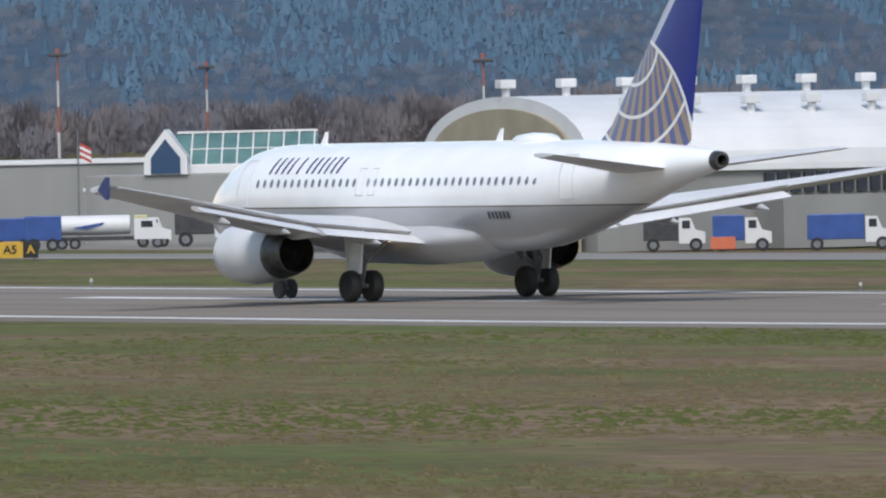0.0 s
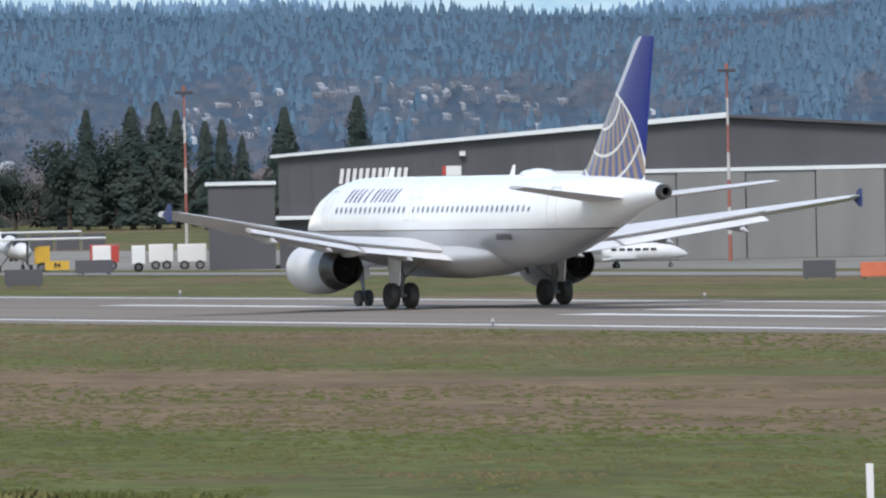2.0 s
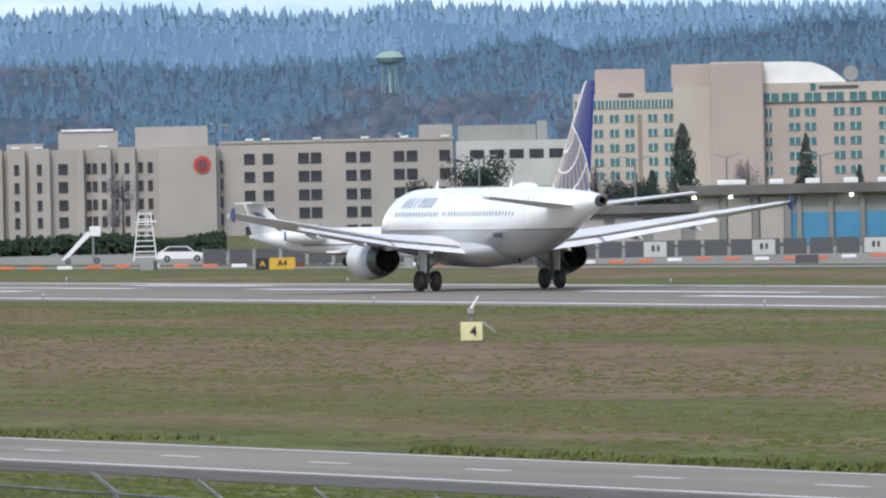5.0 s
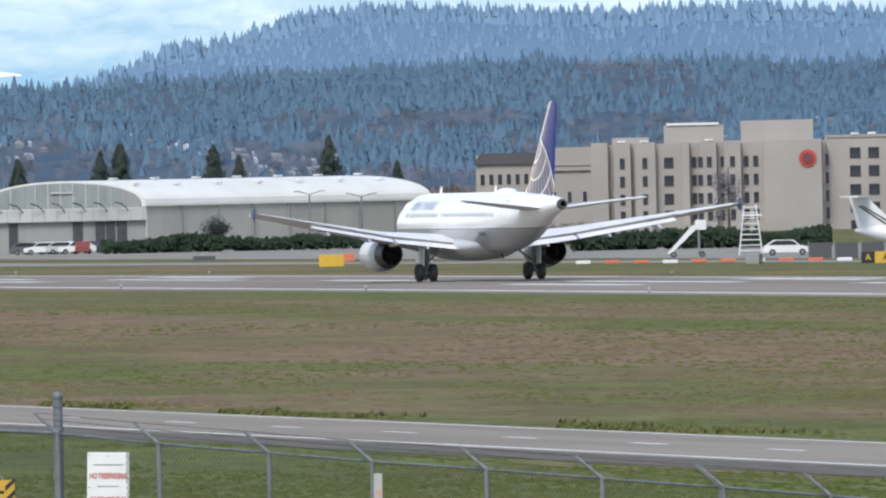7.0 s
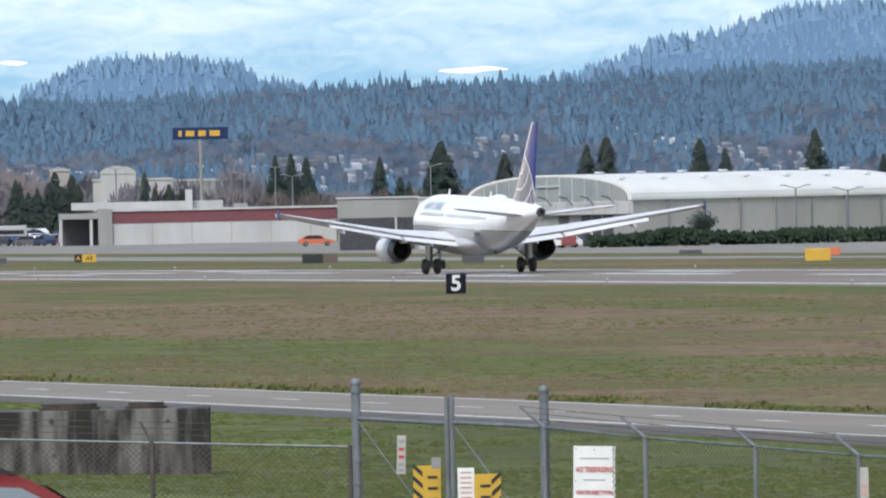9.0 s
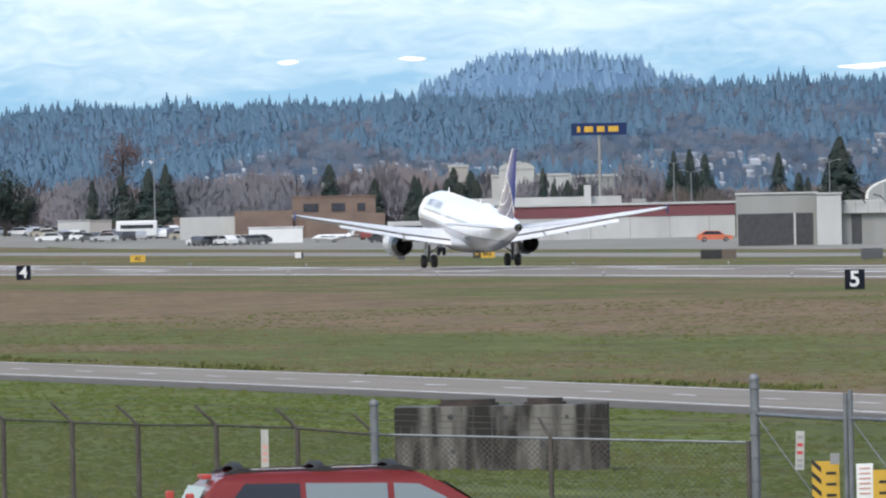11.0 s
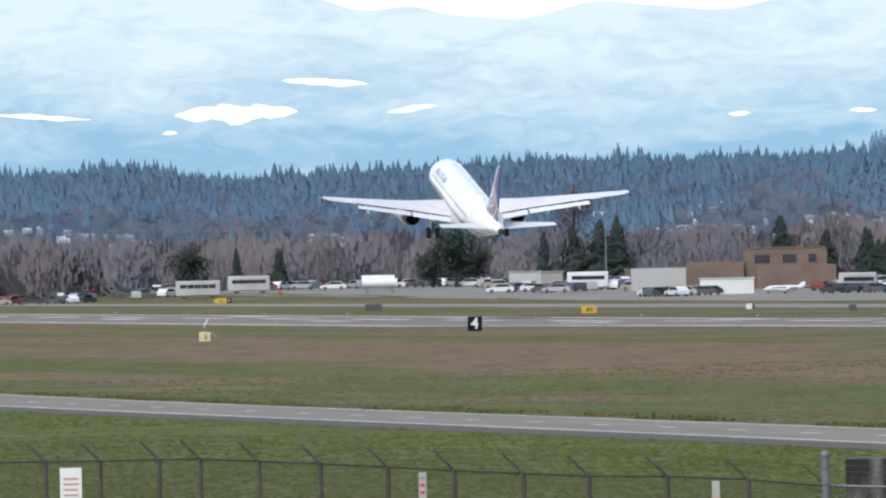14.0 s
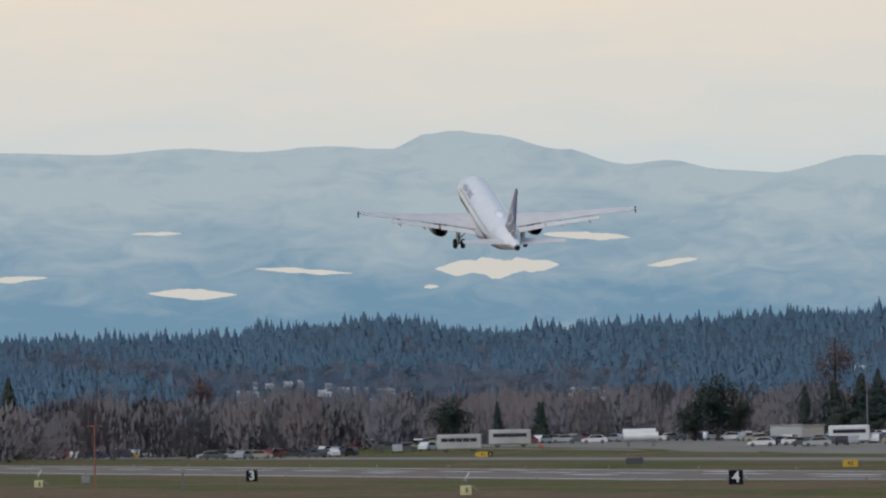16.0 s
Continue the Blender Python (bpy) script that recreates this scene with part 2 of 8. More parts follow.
def box(bm, x0, x1, y0, y1, z0, z1, bevel=0.0):
    vs = [bm.verts.new((x, y, z)) for x in (x0, x1) for y in (y0, y1) for z in (z0, z1)]
    fs = []
    for q in ((0, 1, 3, 2), (4, 6, 7, 5), (0, 4, 5, 1), (2, 3, 7, 6), (0, 2, 6, 4), (1, 5, 7, 3)):
        fs.append(bm.faces.new([vs[k] for k in q]))
    if bevel:
        es = {e for f in fs for e in f.edges}
        bmesh.ops.bevel(bm, geom=list(es), offset=bevel, segments=2, affect="EDGES", profile=0.5)
    return bm


def boxes(*args, bevel=0.0):
    bm = bmesh.new()
    for a in args:
        box(bm, *a, bevel=bevel)
    return bm


def tube(bm, p0, p1, r0, r1=None, n=10, cap=True):
    r1 = r0 if r1 is None else r1
    p0, p1 = Vector(p0), Vector(p1)
    q = (p1 - p0).to_track_quat("Z", "Y")
    rings = []
    for p, r in ((p0, r0), (p1, r1)):
        rings.append([bm.verts.new(p + q @ Vector((r * math.cos(k * math.tau / n), r * math.sin(k * math.tau / n), 0))) for k in range(n)])
    for k in range(n):
        bm.faces.new((rings[0][k], rings[0][(k + 1) % n], rings[1][(k + 1) % n], rings[1][k]))
    if cap:
        bm.faces.new(rings[0][::-1])
        bm.faces.new(rings[1])
    return bm


def tubes(*args, n=10):
    bm = bmesh.new()
    for a in args:
        tube(bm, *a, n=n)
    return bm


def loft(bm, rings, cap=True, closed=True):
    rs = [[bm.verts.new(p) for p in r] for r in rings]
    n = len(rs[0])
    for a, b in zip(rs, rs[1:]):
        for k in range(n if closed else n - 1):
            bm.faces.new((a[k], a[(k + 1) % n], b[(k + 1) % n], b[k]))
    if cap:
        bm.faces.new(rs[0][::-1])
        bm.faces.new(rs[-1])
    return bm


def prism(bm, outline, axis, a, b):
    """An outline of 2D points swept along one axis from a to b."""
    def at(p, v):
        return {"x": (v, p[0], p[1]), "y": (p[0], v, p[1]), "z": (p[0], p[1], v)}[axis]
    loft(bm, [[at(p, a) for p in outline], [at(p, b) for p in outline]])
    bmesh.ops.recalc_face_normals(bm, faces=bm.faces)
    return bm


def letters(text, size, depth, mat, parent, m, name="lettering", align="CENTER"):
    cu = bpy.data.curves.new(name, "FONT")
    cu.offset = 0.02 * size
    cu.body, cu.size, cu.extrude, cu.align_x, cu.align_y = text, size, depth, align, "CENTER"
    tmp = bpy.data.objects.new("tmp_text", cu)
    scene.collection.objects.link(tmp)
    dg = bpy.context.evaluated_depsgraph_get()
    me = bpy.data.meshes.new_from_object(tmp.evaluated_get(dg))
    bpy.data.objects.remove(tmp)
    me.materials.clear()
    me.materials.append(mat)
    ob = new(name, me)
    ob.parent = parent
    ob.matrix_basis = m
    return ob


def smooth01(v, a, b):
    u = min(1.0, max(0.0, (v - a) / (b - a)))
    return u * u * (3 - 2 * u)


def ground_z(x, y):
    crown = 0.53 * max(0.0, 1 - ((y - 820) / 440) ** 2) * smooth01(x, 120, 190) * (1 - smooth01(x, 300, 345))
    berm = 2.2 * (max(0.0, min(90 - x, 75)) / 75) ** 2
    dip = -1.3 * (1 - smooth01(y, 200, 226)) * smooth01(x, 44, 56) * (1 - smooth01(x, 74, 88)) * smooth01(y, 120, 160)
    mound = 0.46 * (1 - smooth01(x, 36, 44)) * (1 - smooth01(y, 185, 205))
    rise = 1.5 * smooth01(y, 1700, 2250) * smooth01(x, 322, 350)   # the lots beyond the far end lie higher
    return crown + berm + dip + mound + rise


def spot(bearing, distance):
    """A place on the ground by bearing from the runway's direction and distance from the eye."""
    a = radians(bearing)
    return distance * math.sin(a), distance * math.cos(a)


# ---- ground ----
YS = [-150 + 50 * k for k in range(5)] + [100 + 8 * k for k in range(24)] + [300 + 20 * k for k in range(60)] + [1500 + 100 * k for k in range(34)]
XS = [-120, -60, 0, 10] + [15 + 3 * k for k in range(26)] + [92 + 7 * k for k in range(15)] + [200, 217, 240, 269, 285, 300, 308, 316, 324, 332, 345, 360, 450, 600, 900, 1400, 2000, 2800, 3600]


def sheet(name, xs, ys, lift, mat, label, category, kind="structure"):
    bm = bmesh.new()
    grid = [[bm.verts.new((x(y) if callable(x) else x, y, ground_z(x(y) if callable(x) else x, y) + lift)) for x in xs] for y in ys]
    for r0, r1 in zip(grid, grid[1:]):
        for k in range(len(xs) - 1):
            bm.faces.new((r0[k], r0[k + 1], r1[k + 1], r1[k]))
    return tagged(part(name, bm, mat, smooth=True), label, category, kind=kind)


sheet("ground", XS, YS, 0.0, GRASS, "flat airfield turf, patchy green and brown winter grass", "ground")
RY = [y for y in YS if 100 <= y <= 2900]
sheet("runway", [216.0, 237.0, 258.0], RY, 0.010, ASPHALT, "long straight grey asphalt runway with white edge lines", "runway")
sheet("taxiway", [303, 312, 322], RY, 0.020, TAXI, "parallel grey taxiway strip behind the runway", "taxiway")
sheet("apron", [341, 350, 362, 420], [y for y in YS if 100 <= y <= 2700], 0.022, APRON, "pale concrete aircraft apron beyond the taxiway", "apron")


def road_edge(off):
    return lambda y: 95.5 + off - 6.5 * smooth01(y, 380, 680)


ROAD_Y = [y for y in YS if 100 <= y <= 1500]
sheet("service_road", [road_edge(0), road_edge(4.7), road_edge(9.4)], ROAD_Y, 0.018, ROADMAT, "two-lane grey asphalt perimeter road with pale markings", "road")
GRAVEL = material("dark gravel shoulder", (0.062, 0.052, 0.042), 0.95, color2=(0.105, 0.09, 0.072), scale=(2, 0.5, 1), detail=8)
sheet("road_shoulder", [road_edge(-2.8), road_edge(-0.02)], ROAD_Y, 0.012, GRAVEL, "dark gravel shoulder beside the perimeter road", "road shoulder")


def strips(name, bars, lift, mat, label):
    """Painted bars (x0, x1, y0, y1) lying on the ground, one mesh."""
    bm = bmesh.new()
    for x0, x1, y0, y1 in bars:
        n = max(1, int((y1 - y0) / 20))
        prev = None
        for k in range(n + 1):
            y = y0 + (y1 - y0) * k / n
            a = x0(y) if callable(x0) else x0
            b = x1(y) if callable(x1) else x1
            row = [bm.verts.new((a, y, ground_z(a, y) + lift)), bm.verts.new((b, y, ground_z(b, y) + lift))]
            if prev:
                bm.faces.new((prev[0], prev[1], row[1], row[0]))
            prev = row
    return tagged(part(name, bm, mat), label, "road marking", kind="structure")


strips("runway_edge_line", [(220.1, 221.4, 100, 2800)], 0.016, PAINT_LINE, "white painted runway edge line, nearer side")
strips("runway_edge_line", [(254.2, 255.3, 100, 2800)], 0.016, PAINT_LINE, "white painted runway edge line, far side")
for k in range(38):
    strips("runway_centre_dash", [(241.8, 243.6, 110 + 61 * k, 146.6 + 61 * k)], 0.016, PAINT_LINE, "white runway centreline dash")
for k in range(-2, 8):
    for x in (234.0, 249.6):
        strips("touchdown_bar", [(x, x + 2.2, 477 + 151 * k, 505 + 151 * k)], 0.016, PAINT_LINE, "white touchdown zone bar on the runway")
strips("road_edge_line", [(road_edge(0.6), road_edge(0.9), 100, 1400)], 0.024, PAINT_LINE, "thin white edge line of the perimeter road")
strips("road_edge_line", [(road_edge(8.75), road_edge(9.0), 100, 1400)], 0.024, PAINT_LINE, "thin white edge line of the perimeter road")
for k in range(60):
    strips("road_dash", [(road_edge(4.6), road_edge(4.85), 110 + 12.2 * k, 113.2 + 12.2 * k)], 0.024, PAINT_LINE, "white centre dash of the perimeter road")

# ---- airliner ----


def fuselage_material():
    m = bpy.data.materials.new("airliner skin")
    m.use_nodes = True
    n, l = m.node_tree.nodes, m.node_tree.links
    p = n["Principled BSDF"]
    p.inputs["Roughness"].default_value = 0.22
    p.inputs["Coat Weight"].default_value = 0.3
    co = n.new("ShaderNodeTexCoord")
    sep = n.new("ShaderNodeSeparateXYZ")
    l.new(co.outputs["Object"], sep.inputs[0])
    ramp = n.new("ShaderNodeValToRGB")
    mr = n.new("ShaderNodeMapRange")
    mr.inputs["From Min"].default_value, mr.inputs["From Max"].default_value = 3.0, 4.0
    l.new(sep.outputs["Z"], mr.inputs[0])
    l.new(mr.outputs[0], ramp.inputs[0])
    e = ramp.color_ramp.elements
    ramp.color_ramp.interpolation = "CONSTANT"
    e[0].position, e[0].color = 0.0, (0.45, 0.455, 0.47, 1)
    e[1].position, e[1].color = 0.46, (0.16, 0.13, 0.09, 1)
    w = e.new(0.51)
    w.color = (0.90, 0.90, 0.90, 1)
    nz = n.new("ShaderNodeTexNoise")
    nz.inputs["Scale"].default_value, nz.inputs["Detail"].default_value = 0.7, 5
    l.new(co.outputs["Object"], nz.inputs[0])
    vr = n.new("ShaderNodeMapRange")
    vr.inputs["To Min"].default_value, vr.inputs["To Max"].default_value = 0.9, 1.06
    l.new(nz.outputs["Fac"], vr.inputs[0])
    hs = n.new("ShaderNodeHueSaturation")
    l.new(vr.outputs[0], hs.inputs["Value"])
    l.new(ramp.outputs[0], hs.inputs["Color"])
    l.new(hs.outputs[0], p.inputs["Base Color"])
    return m


def fin_material():
    """Blue fin with a silver leading band and a globe of white arcs and gold meridians at its foot."""
    m = bpy.data.materials.new("fin livery")
    m.use_nodes = True
    n, l = m.node_tree.nodes, m.node_tree.links
    p = n["Principled BSDF"]
    p.inputs["Roughness"].default_value = 0.25
    co = n.new("ShaderNodeTexCoord")
    sep = n.new("ShaderNodeSeparateXYZ")
    l.new(co.outputs["Object"], sep.inputs[0])
    Y, Z = sep.outputs["Y"], sep.outputs["Z"]

    def mth(op, a, b=None, c=None):
        q = n.new("ShaderNodeMath")
        q.operation = op
        for k, v in enumerate((a, b, c)):
            if v is None:
                continue
            if isinstance(v, (int, float)):
                q.inputs[k].default_value = v
            else:
                l.new(v, q.inputs[k])
        return q.outputs[0]

    def dist(y, z):
        return mth("SQRT", mth("ADD", mth("POWER", mth("SUBTRACT", Y, y), 2), mth("POWER", mth("SUBTRACT", Z, z), 2)))

    def mix(f, a, b):
        q = n.new("ShaderNodeMix")
        q.data_type = "RGBA"
        l.new(f, q.inputs["Factor"])
        for key, v in (("A", a), ("B", b)):
            if isinstance(v, tuple):
                q.inputs[key].default_value = (*v, 1)
            else:
                l.new(v, q.inputs[key])
        return q.outputs["Result"]

    globe_d = dist(-13.8, 5.6)
    inside = mth("LESS_THAN", globe_d, 4.1)
    rim = mth("LESS_THAN", mth("ABSOLUTE", mth("SUBTRACT", globe_d, 4.1)), 0.07)
    arc_d = dist(-14.2, 9.6)
    arcs = mth("LESS_THAN", mth("ABSOLUTE", mth("SUBTRACT", mth("FRACT", mth("MULTIPLY", arc_d, 0.85)), 0.5)), 0.055)
    angle = mth("ARCTAN2", mth("SUBTRACT", Y, -15.3), mth("SUBTRACT", 11.2, Z))
    merid = mth("LESS_THAN", mth("FRACT", mth("MULTIPLY", angle, 8.5)), 0.5)
    lead = mth("ADD", Y, mth("ADD", mth("MULTIPLY", Z, 0.93), 6.35))   # distance behind the leading edge, negative aft
    band = mth("GREATER_THAN", lead, -0.62)
    base = mix(band, (0.018, 0.030, 0.20), (0.42, 0.42, 0.50))
    globe = mix(merid, (0.10, 0.12, 0.26), (0.30, 0.23, 0.18))
    globe = mix(arcs, globe, (0.68, 0.68, 0.66))
    out = mix(inside, base, globe)
    out = mix(rim, out, (0.68, 0.68, 0.66))
    l.new(out, p.inputs["Base Color"])
    return m


SKIN = fuselage_material()
FIN = fin_material()
WINGGREY = material("wing grey paint", (0.66, 0.66, 0.66), 0.5, color2=(0.58, 0.58, 0.59), scale=(0.6, 0.6, 0.6))
NACELLE = material("white nacelle paint", (0.68, 0.68, 0.68), 0.35, color2=(0.60, 0.60, 0.61), scale=(0.7, 0.7, 0.7))
BELLY = material("grey belly paint", (0.50, 0.505, 0.515), 0.4, color2=(0.43, 0.435, 0.445), scale=(0.5, 0.4, 0.8))
HOTMETAL = material("burnt exhaust metal", (0.16, 0.15, 0.145), 0.4, 0.8, color2=(0.09, 0.085, 0.08), scale=(3, 3, 3))
CABINGLASS = material("grey cabin window", (0.20, 0.215, 0.25), 0.2, color2=(0.16, 0.17, 0.20), scale=(1, 1, 1))
EXHAUSTBLACK = material("dark exhaust interior", (0.008, 0.008, 0.008), 0.9)
NAVY = material("navy lettering paint", (0.03, 0.045, 0.16), 0.4, color2=(0.035, 0.05, 0.15), scale=(1, 1, 1))


def ellipse(y, zc, rx, rz, n=48, xc=0.0):
    return [(xc + rx * math.sin(k * math.tau / n), y, zc + rz * math.cos(k * math.tau / n)) for k in range(n)]


def wing_section(x, le, te, z, thick, n=9, over=0.98, under=0.62, twist=0.0):
    """An airfoil at span x from the leading to the trailing edge (y forward)."""
    chord, pts = le - te, []
    for k in range(n):
        s = 0.5 * (1 - math.cos(math.pi * k / (n - 1)))
        h = thick * chord * (2.97 * math.sqrt(s) - 1.26 * s - 3.5 * s * s + 2.84 * s ** 3 - 1.0 * s ** 4) * over
        pts.append((x, le - s * chord, z + max(h, 0.0) + 0.012 + twist * s * chord))
    for k in range(n - 2, 0, -1):
        s = 0.5 * (1 - math.cos(math.pi * k / (n - 1)))
        h = thick * chord * (2.97 * math.sqrt(s) - 1.26 * s - 3.5 * s * s + 2.84 * s ** 3 - 1.0 * s ** 4) * under
        pts.append((x, le - s * chord, z - max(h, 0.0) - 0.012 + twist * s * chord))
    return pts


def body_x(z, zc=3.83):
    return 1.975 * math.sqrt(max(0.0, 1 - ((z - zc) / 2.07) ** 2))


def wheel_pair(parent, x, y, r, w, gap, hub):
    for s in (-1, 1):
        cx = x + s * gap / 2
        bm = bmesh.new()
        prof = [(0.55 * r, -0.5 * w), (0.9 * r, -0.5 * w), (r, -0.3 * w), (r, 0.3 * w), (0.9 * r, 0.5 * w), (0.55 * r, 0.5 * w)]
        loft(bm, [[(cx + b, y + a * math.sin(k * math.tau / 28), r + a * math.cos(k * math.tau / 28)) for k in range(28)] for a, b in prof])
        bmesh.ops.recalc_face_normals(bm, faces=bm.faces)
        tyre = part("tyre", bm, BLACK, parent, smooth=True)
        part("wheel_hub", tubes((((cx - 0.46 * w), y, r), (cx + 0.46 * w, y, r), 0.5 * r), n=20), hub, tyre, "grey metal wheel hub")


WINGS = []


def build_airliner():
    plane = thing("airliner", "white twin-engine passenger jet with blue and gold tail fin, taking off", "airplane")
    # fuselage: y, centre z, half width, half height
    st = [(17.71, 3.15, 0.02, 0.02), (17.55, 3.16, 0.36, 0.34), (17.2, 3.2, 0.68, 0.66), (16.6, 3.28, 1.02, 1.0), (15.8, 3.42, 1.34, 1.34), (14.8, 3.6, 1.62, 1.68),
          (13.6, 3.74, 1.82, 1.92), (12.3, 3.81, 1.94, 2.04), (11.0, 3.83, 1.975, 2.07), (4.0, 3.83, 1.975, 2.07), (-3.0, 3.83, 1.975, 2.07), (-6.0, 3.84, 1.975, 2.06),
          (-8.0, 3.92, 1.94, 1.97), (-10.0, 4.10, 1.83, 1.78), (-12.0, 4.34, 1.62, 1.52), (-14.0, 4.58, 1.33, 1.24), (-16.0, 4.80, 0.98, 0.93), (-17.8, 4.95, 0.66, 0.63), (-19.2, 5.03, 0.42, 0.42), (-19.6, 5.04, 0.36, 0.36)]
    bm = bmesh.new()
    loft(bm, [ellipse(*s) for s in st])
    bmesh.ops.recalc_face_normals(bm, faces=bm.faces)
    body = part("fuselage", bm, SKIN, plane, "white fuselage with grey belly and a thin dark cheat line", smooth=True)
    part("exhaust_cone", loft(bmesh.new(), [ellipse(-19.6, 5.04, 0.36, 0.36, 24), ellipse(-19.95, 5.06, 0.30, 0.30, 24), ellipse(-19.96, 5.06, 0.19, 0.19, 24), ellipse(-19.6, 5.06, 0.17, 0.17, 24)]), HOTMETAL, body, "dark metal auxiliary exhaust at the tail tip", smooth=True)
    bm = bmesh.new()
    loft(bm, [[(x, y, z) for x, y, z in ellipse(y, zc, rx, rz, 32)] for y, zc, rx, rz in ((8.4, 2.4, 0.5, 0.3), (7.4, 2.25, 1.5, 0.62), (5.5, 2.2, 2.1, 0.85), (1.0, 2.2, 2.25, 0.92), (-2.0, 2.25, 2.15, 0.85), (-4.5, 2.4, 1.6, 0.62), (-6.4, 2.6, 0.5, 0.3))])
    bmesh.ops.recalc_face_normals(bm, faces=bm.faces)
    part("belly_fairing", bm, BELLY, plane, "pale grey wing root fairing", smooth=True)
    # cabin windows
    win = bmesh.new()
    for k in range(12):
        a = k * math.tau / 12
        win.verts.new((0, 0.115 * math.cos(a), 0.17 * math.sin(a)))
    win.faces.new(win.verts)
    for s in (-1, 1):
        for k in range(46):
            y = 11.2 - 0.533 * k
            if abs(y - 3.3) < 0.25 or abs(y - 2.4) < 0.25 or y < -10.1:
                continue
            z = 4.42
            sc = 1.0 if y > -7 else 1.0 - 0.020 * (-7 - y) ** 1.2
            zc = 3.83 if y > -6 else 3.83 + 0.02 * (-6 - y) ** 1.5
            x = s * (1.975 * sc * math.sqrt(1 - ((z - zc) / 2.07) ** 2) + 0.012)
            if k == 0 and s == -1:
                bmc = win.copy()
                first = part("cabin_window", bmc, CABINGLASS, body, "small dark oval cabin window")
                me = first.data
                ob = first
            else:
                ob = new("cabin_window", me)
                ob.parent = body
            ob.matrix_basis = pose(x, y, z, 0, -s * 16)
    win.free()
    # doors and overwing exits: thin grey outlines standing just proud of the skin
    for s in (-1, 1):
        for y, z0, z1, w in ((12.4, 3.55, 5.3, 0.82), (3.3, 3.95, 4.95, 0.5), (2.4, 3.95, 4.95, 0.5), (-11.6, 3.75, 5.35, 0.8)):
            bm = bmesh.new()
            sc = {12.4: 0.985, -11.6: 0.845}.get(y, 1.0)
            zc = {12.4: 3.81, -11.6: 4.29}.get(y, 3.83)

            def skin(yy, zz):
                q = 0.0 if y > -6 else (yy - y) * 0.12
                return Vector((s * ((1.975 * sc + q) * math.sqrt(max(0, 1 - ((zz - zc) / (2.07 * sc)) ** 2)) + 0.008), yy, zz))
            zs = [z0 + (z1 - z0) * k / 8 for k in range(9)]
            ring = [skin(y - w / 2, q) for q in zs] + [skin(y + w / 2, q) for q in reversed(zs)]
            for a, b in zip(ring, ring[1:] + ring[:1]):
                tube(bm, a, b, 0.018, n=5, cap=False)
            part("cabin_door", bm, WINGGREY, body, "grey outlined cabin door")
    # airline name as plain slanted bars
    for s in (-1, 1):
        for k in range(6):
            bm = bmesh.new()
            y0 = 10.6 - 0.95 * k
            for dy in ((0.0, 0.46) if k != 2 else (0.2,)):
                prev = None
                for q in range(9):
                    zz = 4.78 + 0.075 * q
                    yy = y0 - dy - 0.2 * q / 8
                    row = [bm.verts.new((s * (body_x(zz) + 0.016), v, zz)) for v in (yy, yy - 0.15)]
                    if prev:
                        bm.faces.new((prev[0], prev[1], row[1], row[0]))
                    prev = row
            part("name_bar", bm, NAVY, body, "navy lettering bar on the forward fuselage")
        for k in range(6):
            bm = bmesh.new()
            y0 = -6.2 - 0.28 * k
            rows = [[bm.verts.new((s * (body_x(zz, 3.87) + 0.012), v, zz)) for v in (y0, y0 - 0.17)] for zz in (3.02, 3.11, 3.20, 3.29)]
            for q0, q1 in zip(rows, rows[1:]):
                bm.faces.new((q0[0], q0[1], q1[1], q1[0]))
            part("registration_bar", bm, DARKGREY, body, "small dark registration bar")
    # roof fittings
    bm = bmesh.new()
    loft(bm, [ellipse(y, 5.86, rx, rz, 20) for y, rx, rz in ((-5.1, 0.1, 0.05), (-5.6, 0.42, 0.24), (-6.6, 0.55, 0.32), (-7.6, 0.5, 0.28), (-8.3, 0.1, 0.06))])
    bmesh.ops.recalc_face_normals(bm, faces=bm.faces)
    part("satellite_dome", bm, SKIN, body, "white satellite antenna dome on the roof", smooth=True)
    for y in (9.6, -3.7):
        bm = bmesh.new()
        prism(bm, [(y, 5.85), (y - 0.45, 5.85), (y - 0.55, 6.35), (y - 0.4, 6.35)], "x", -0.03, 0.03)
        part("blade_antenna", bm, SKIN, body)
    for y in (1.5, -5.0):
        bm = bmesh.new()
        prism(bm, [(y, 1.8), (y - 0.45, 1.8), (y - 0.55, 1.45), (y - 0.4, 1.45)], "x", -0.03, 0.03)
        part("belly_antenna", bm, DARK, body)
    # wings, flaps, fences, fairings
    for s in (-1, 1):
        side = [(1.2, 6.4, -0.8, 2.45, 0.13), (1.9, 6.0, -0.8, 2.52, 0.13), (6.4, 3.3, -0.85, 2.95, 0.115), (11.5, 0.2, -2.85, 3.58, 0.105), (16.6, -2.85, -4.55, 4.28, 0.10), (16.95, -3.2, -4.7, 4.33, 0.09)]
        bm = bmesh.new()
        loft(bm, [wing_section(s * x, le, te, z, th, 9, 0.72, 0.88, 0.10 * max(0.0, x - 6.4) / 10.5) for x, le, te, z, th in side])   # washed out towards the tip
        bmesh.ops.recalc_face_normals(bm, faces=bm.faces)
        wing = part("wing", bm, WINGGREY, plane, "pale grey swept wing", smooth=True)
        WINGS.append((s, wing))
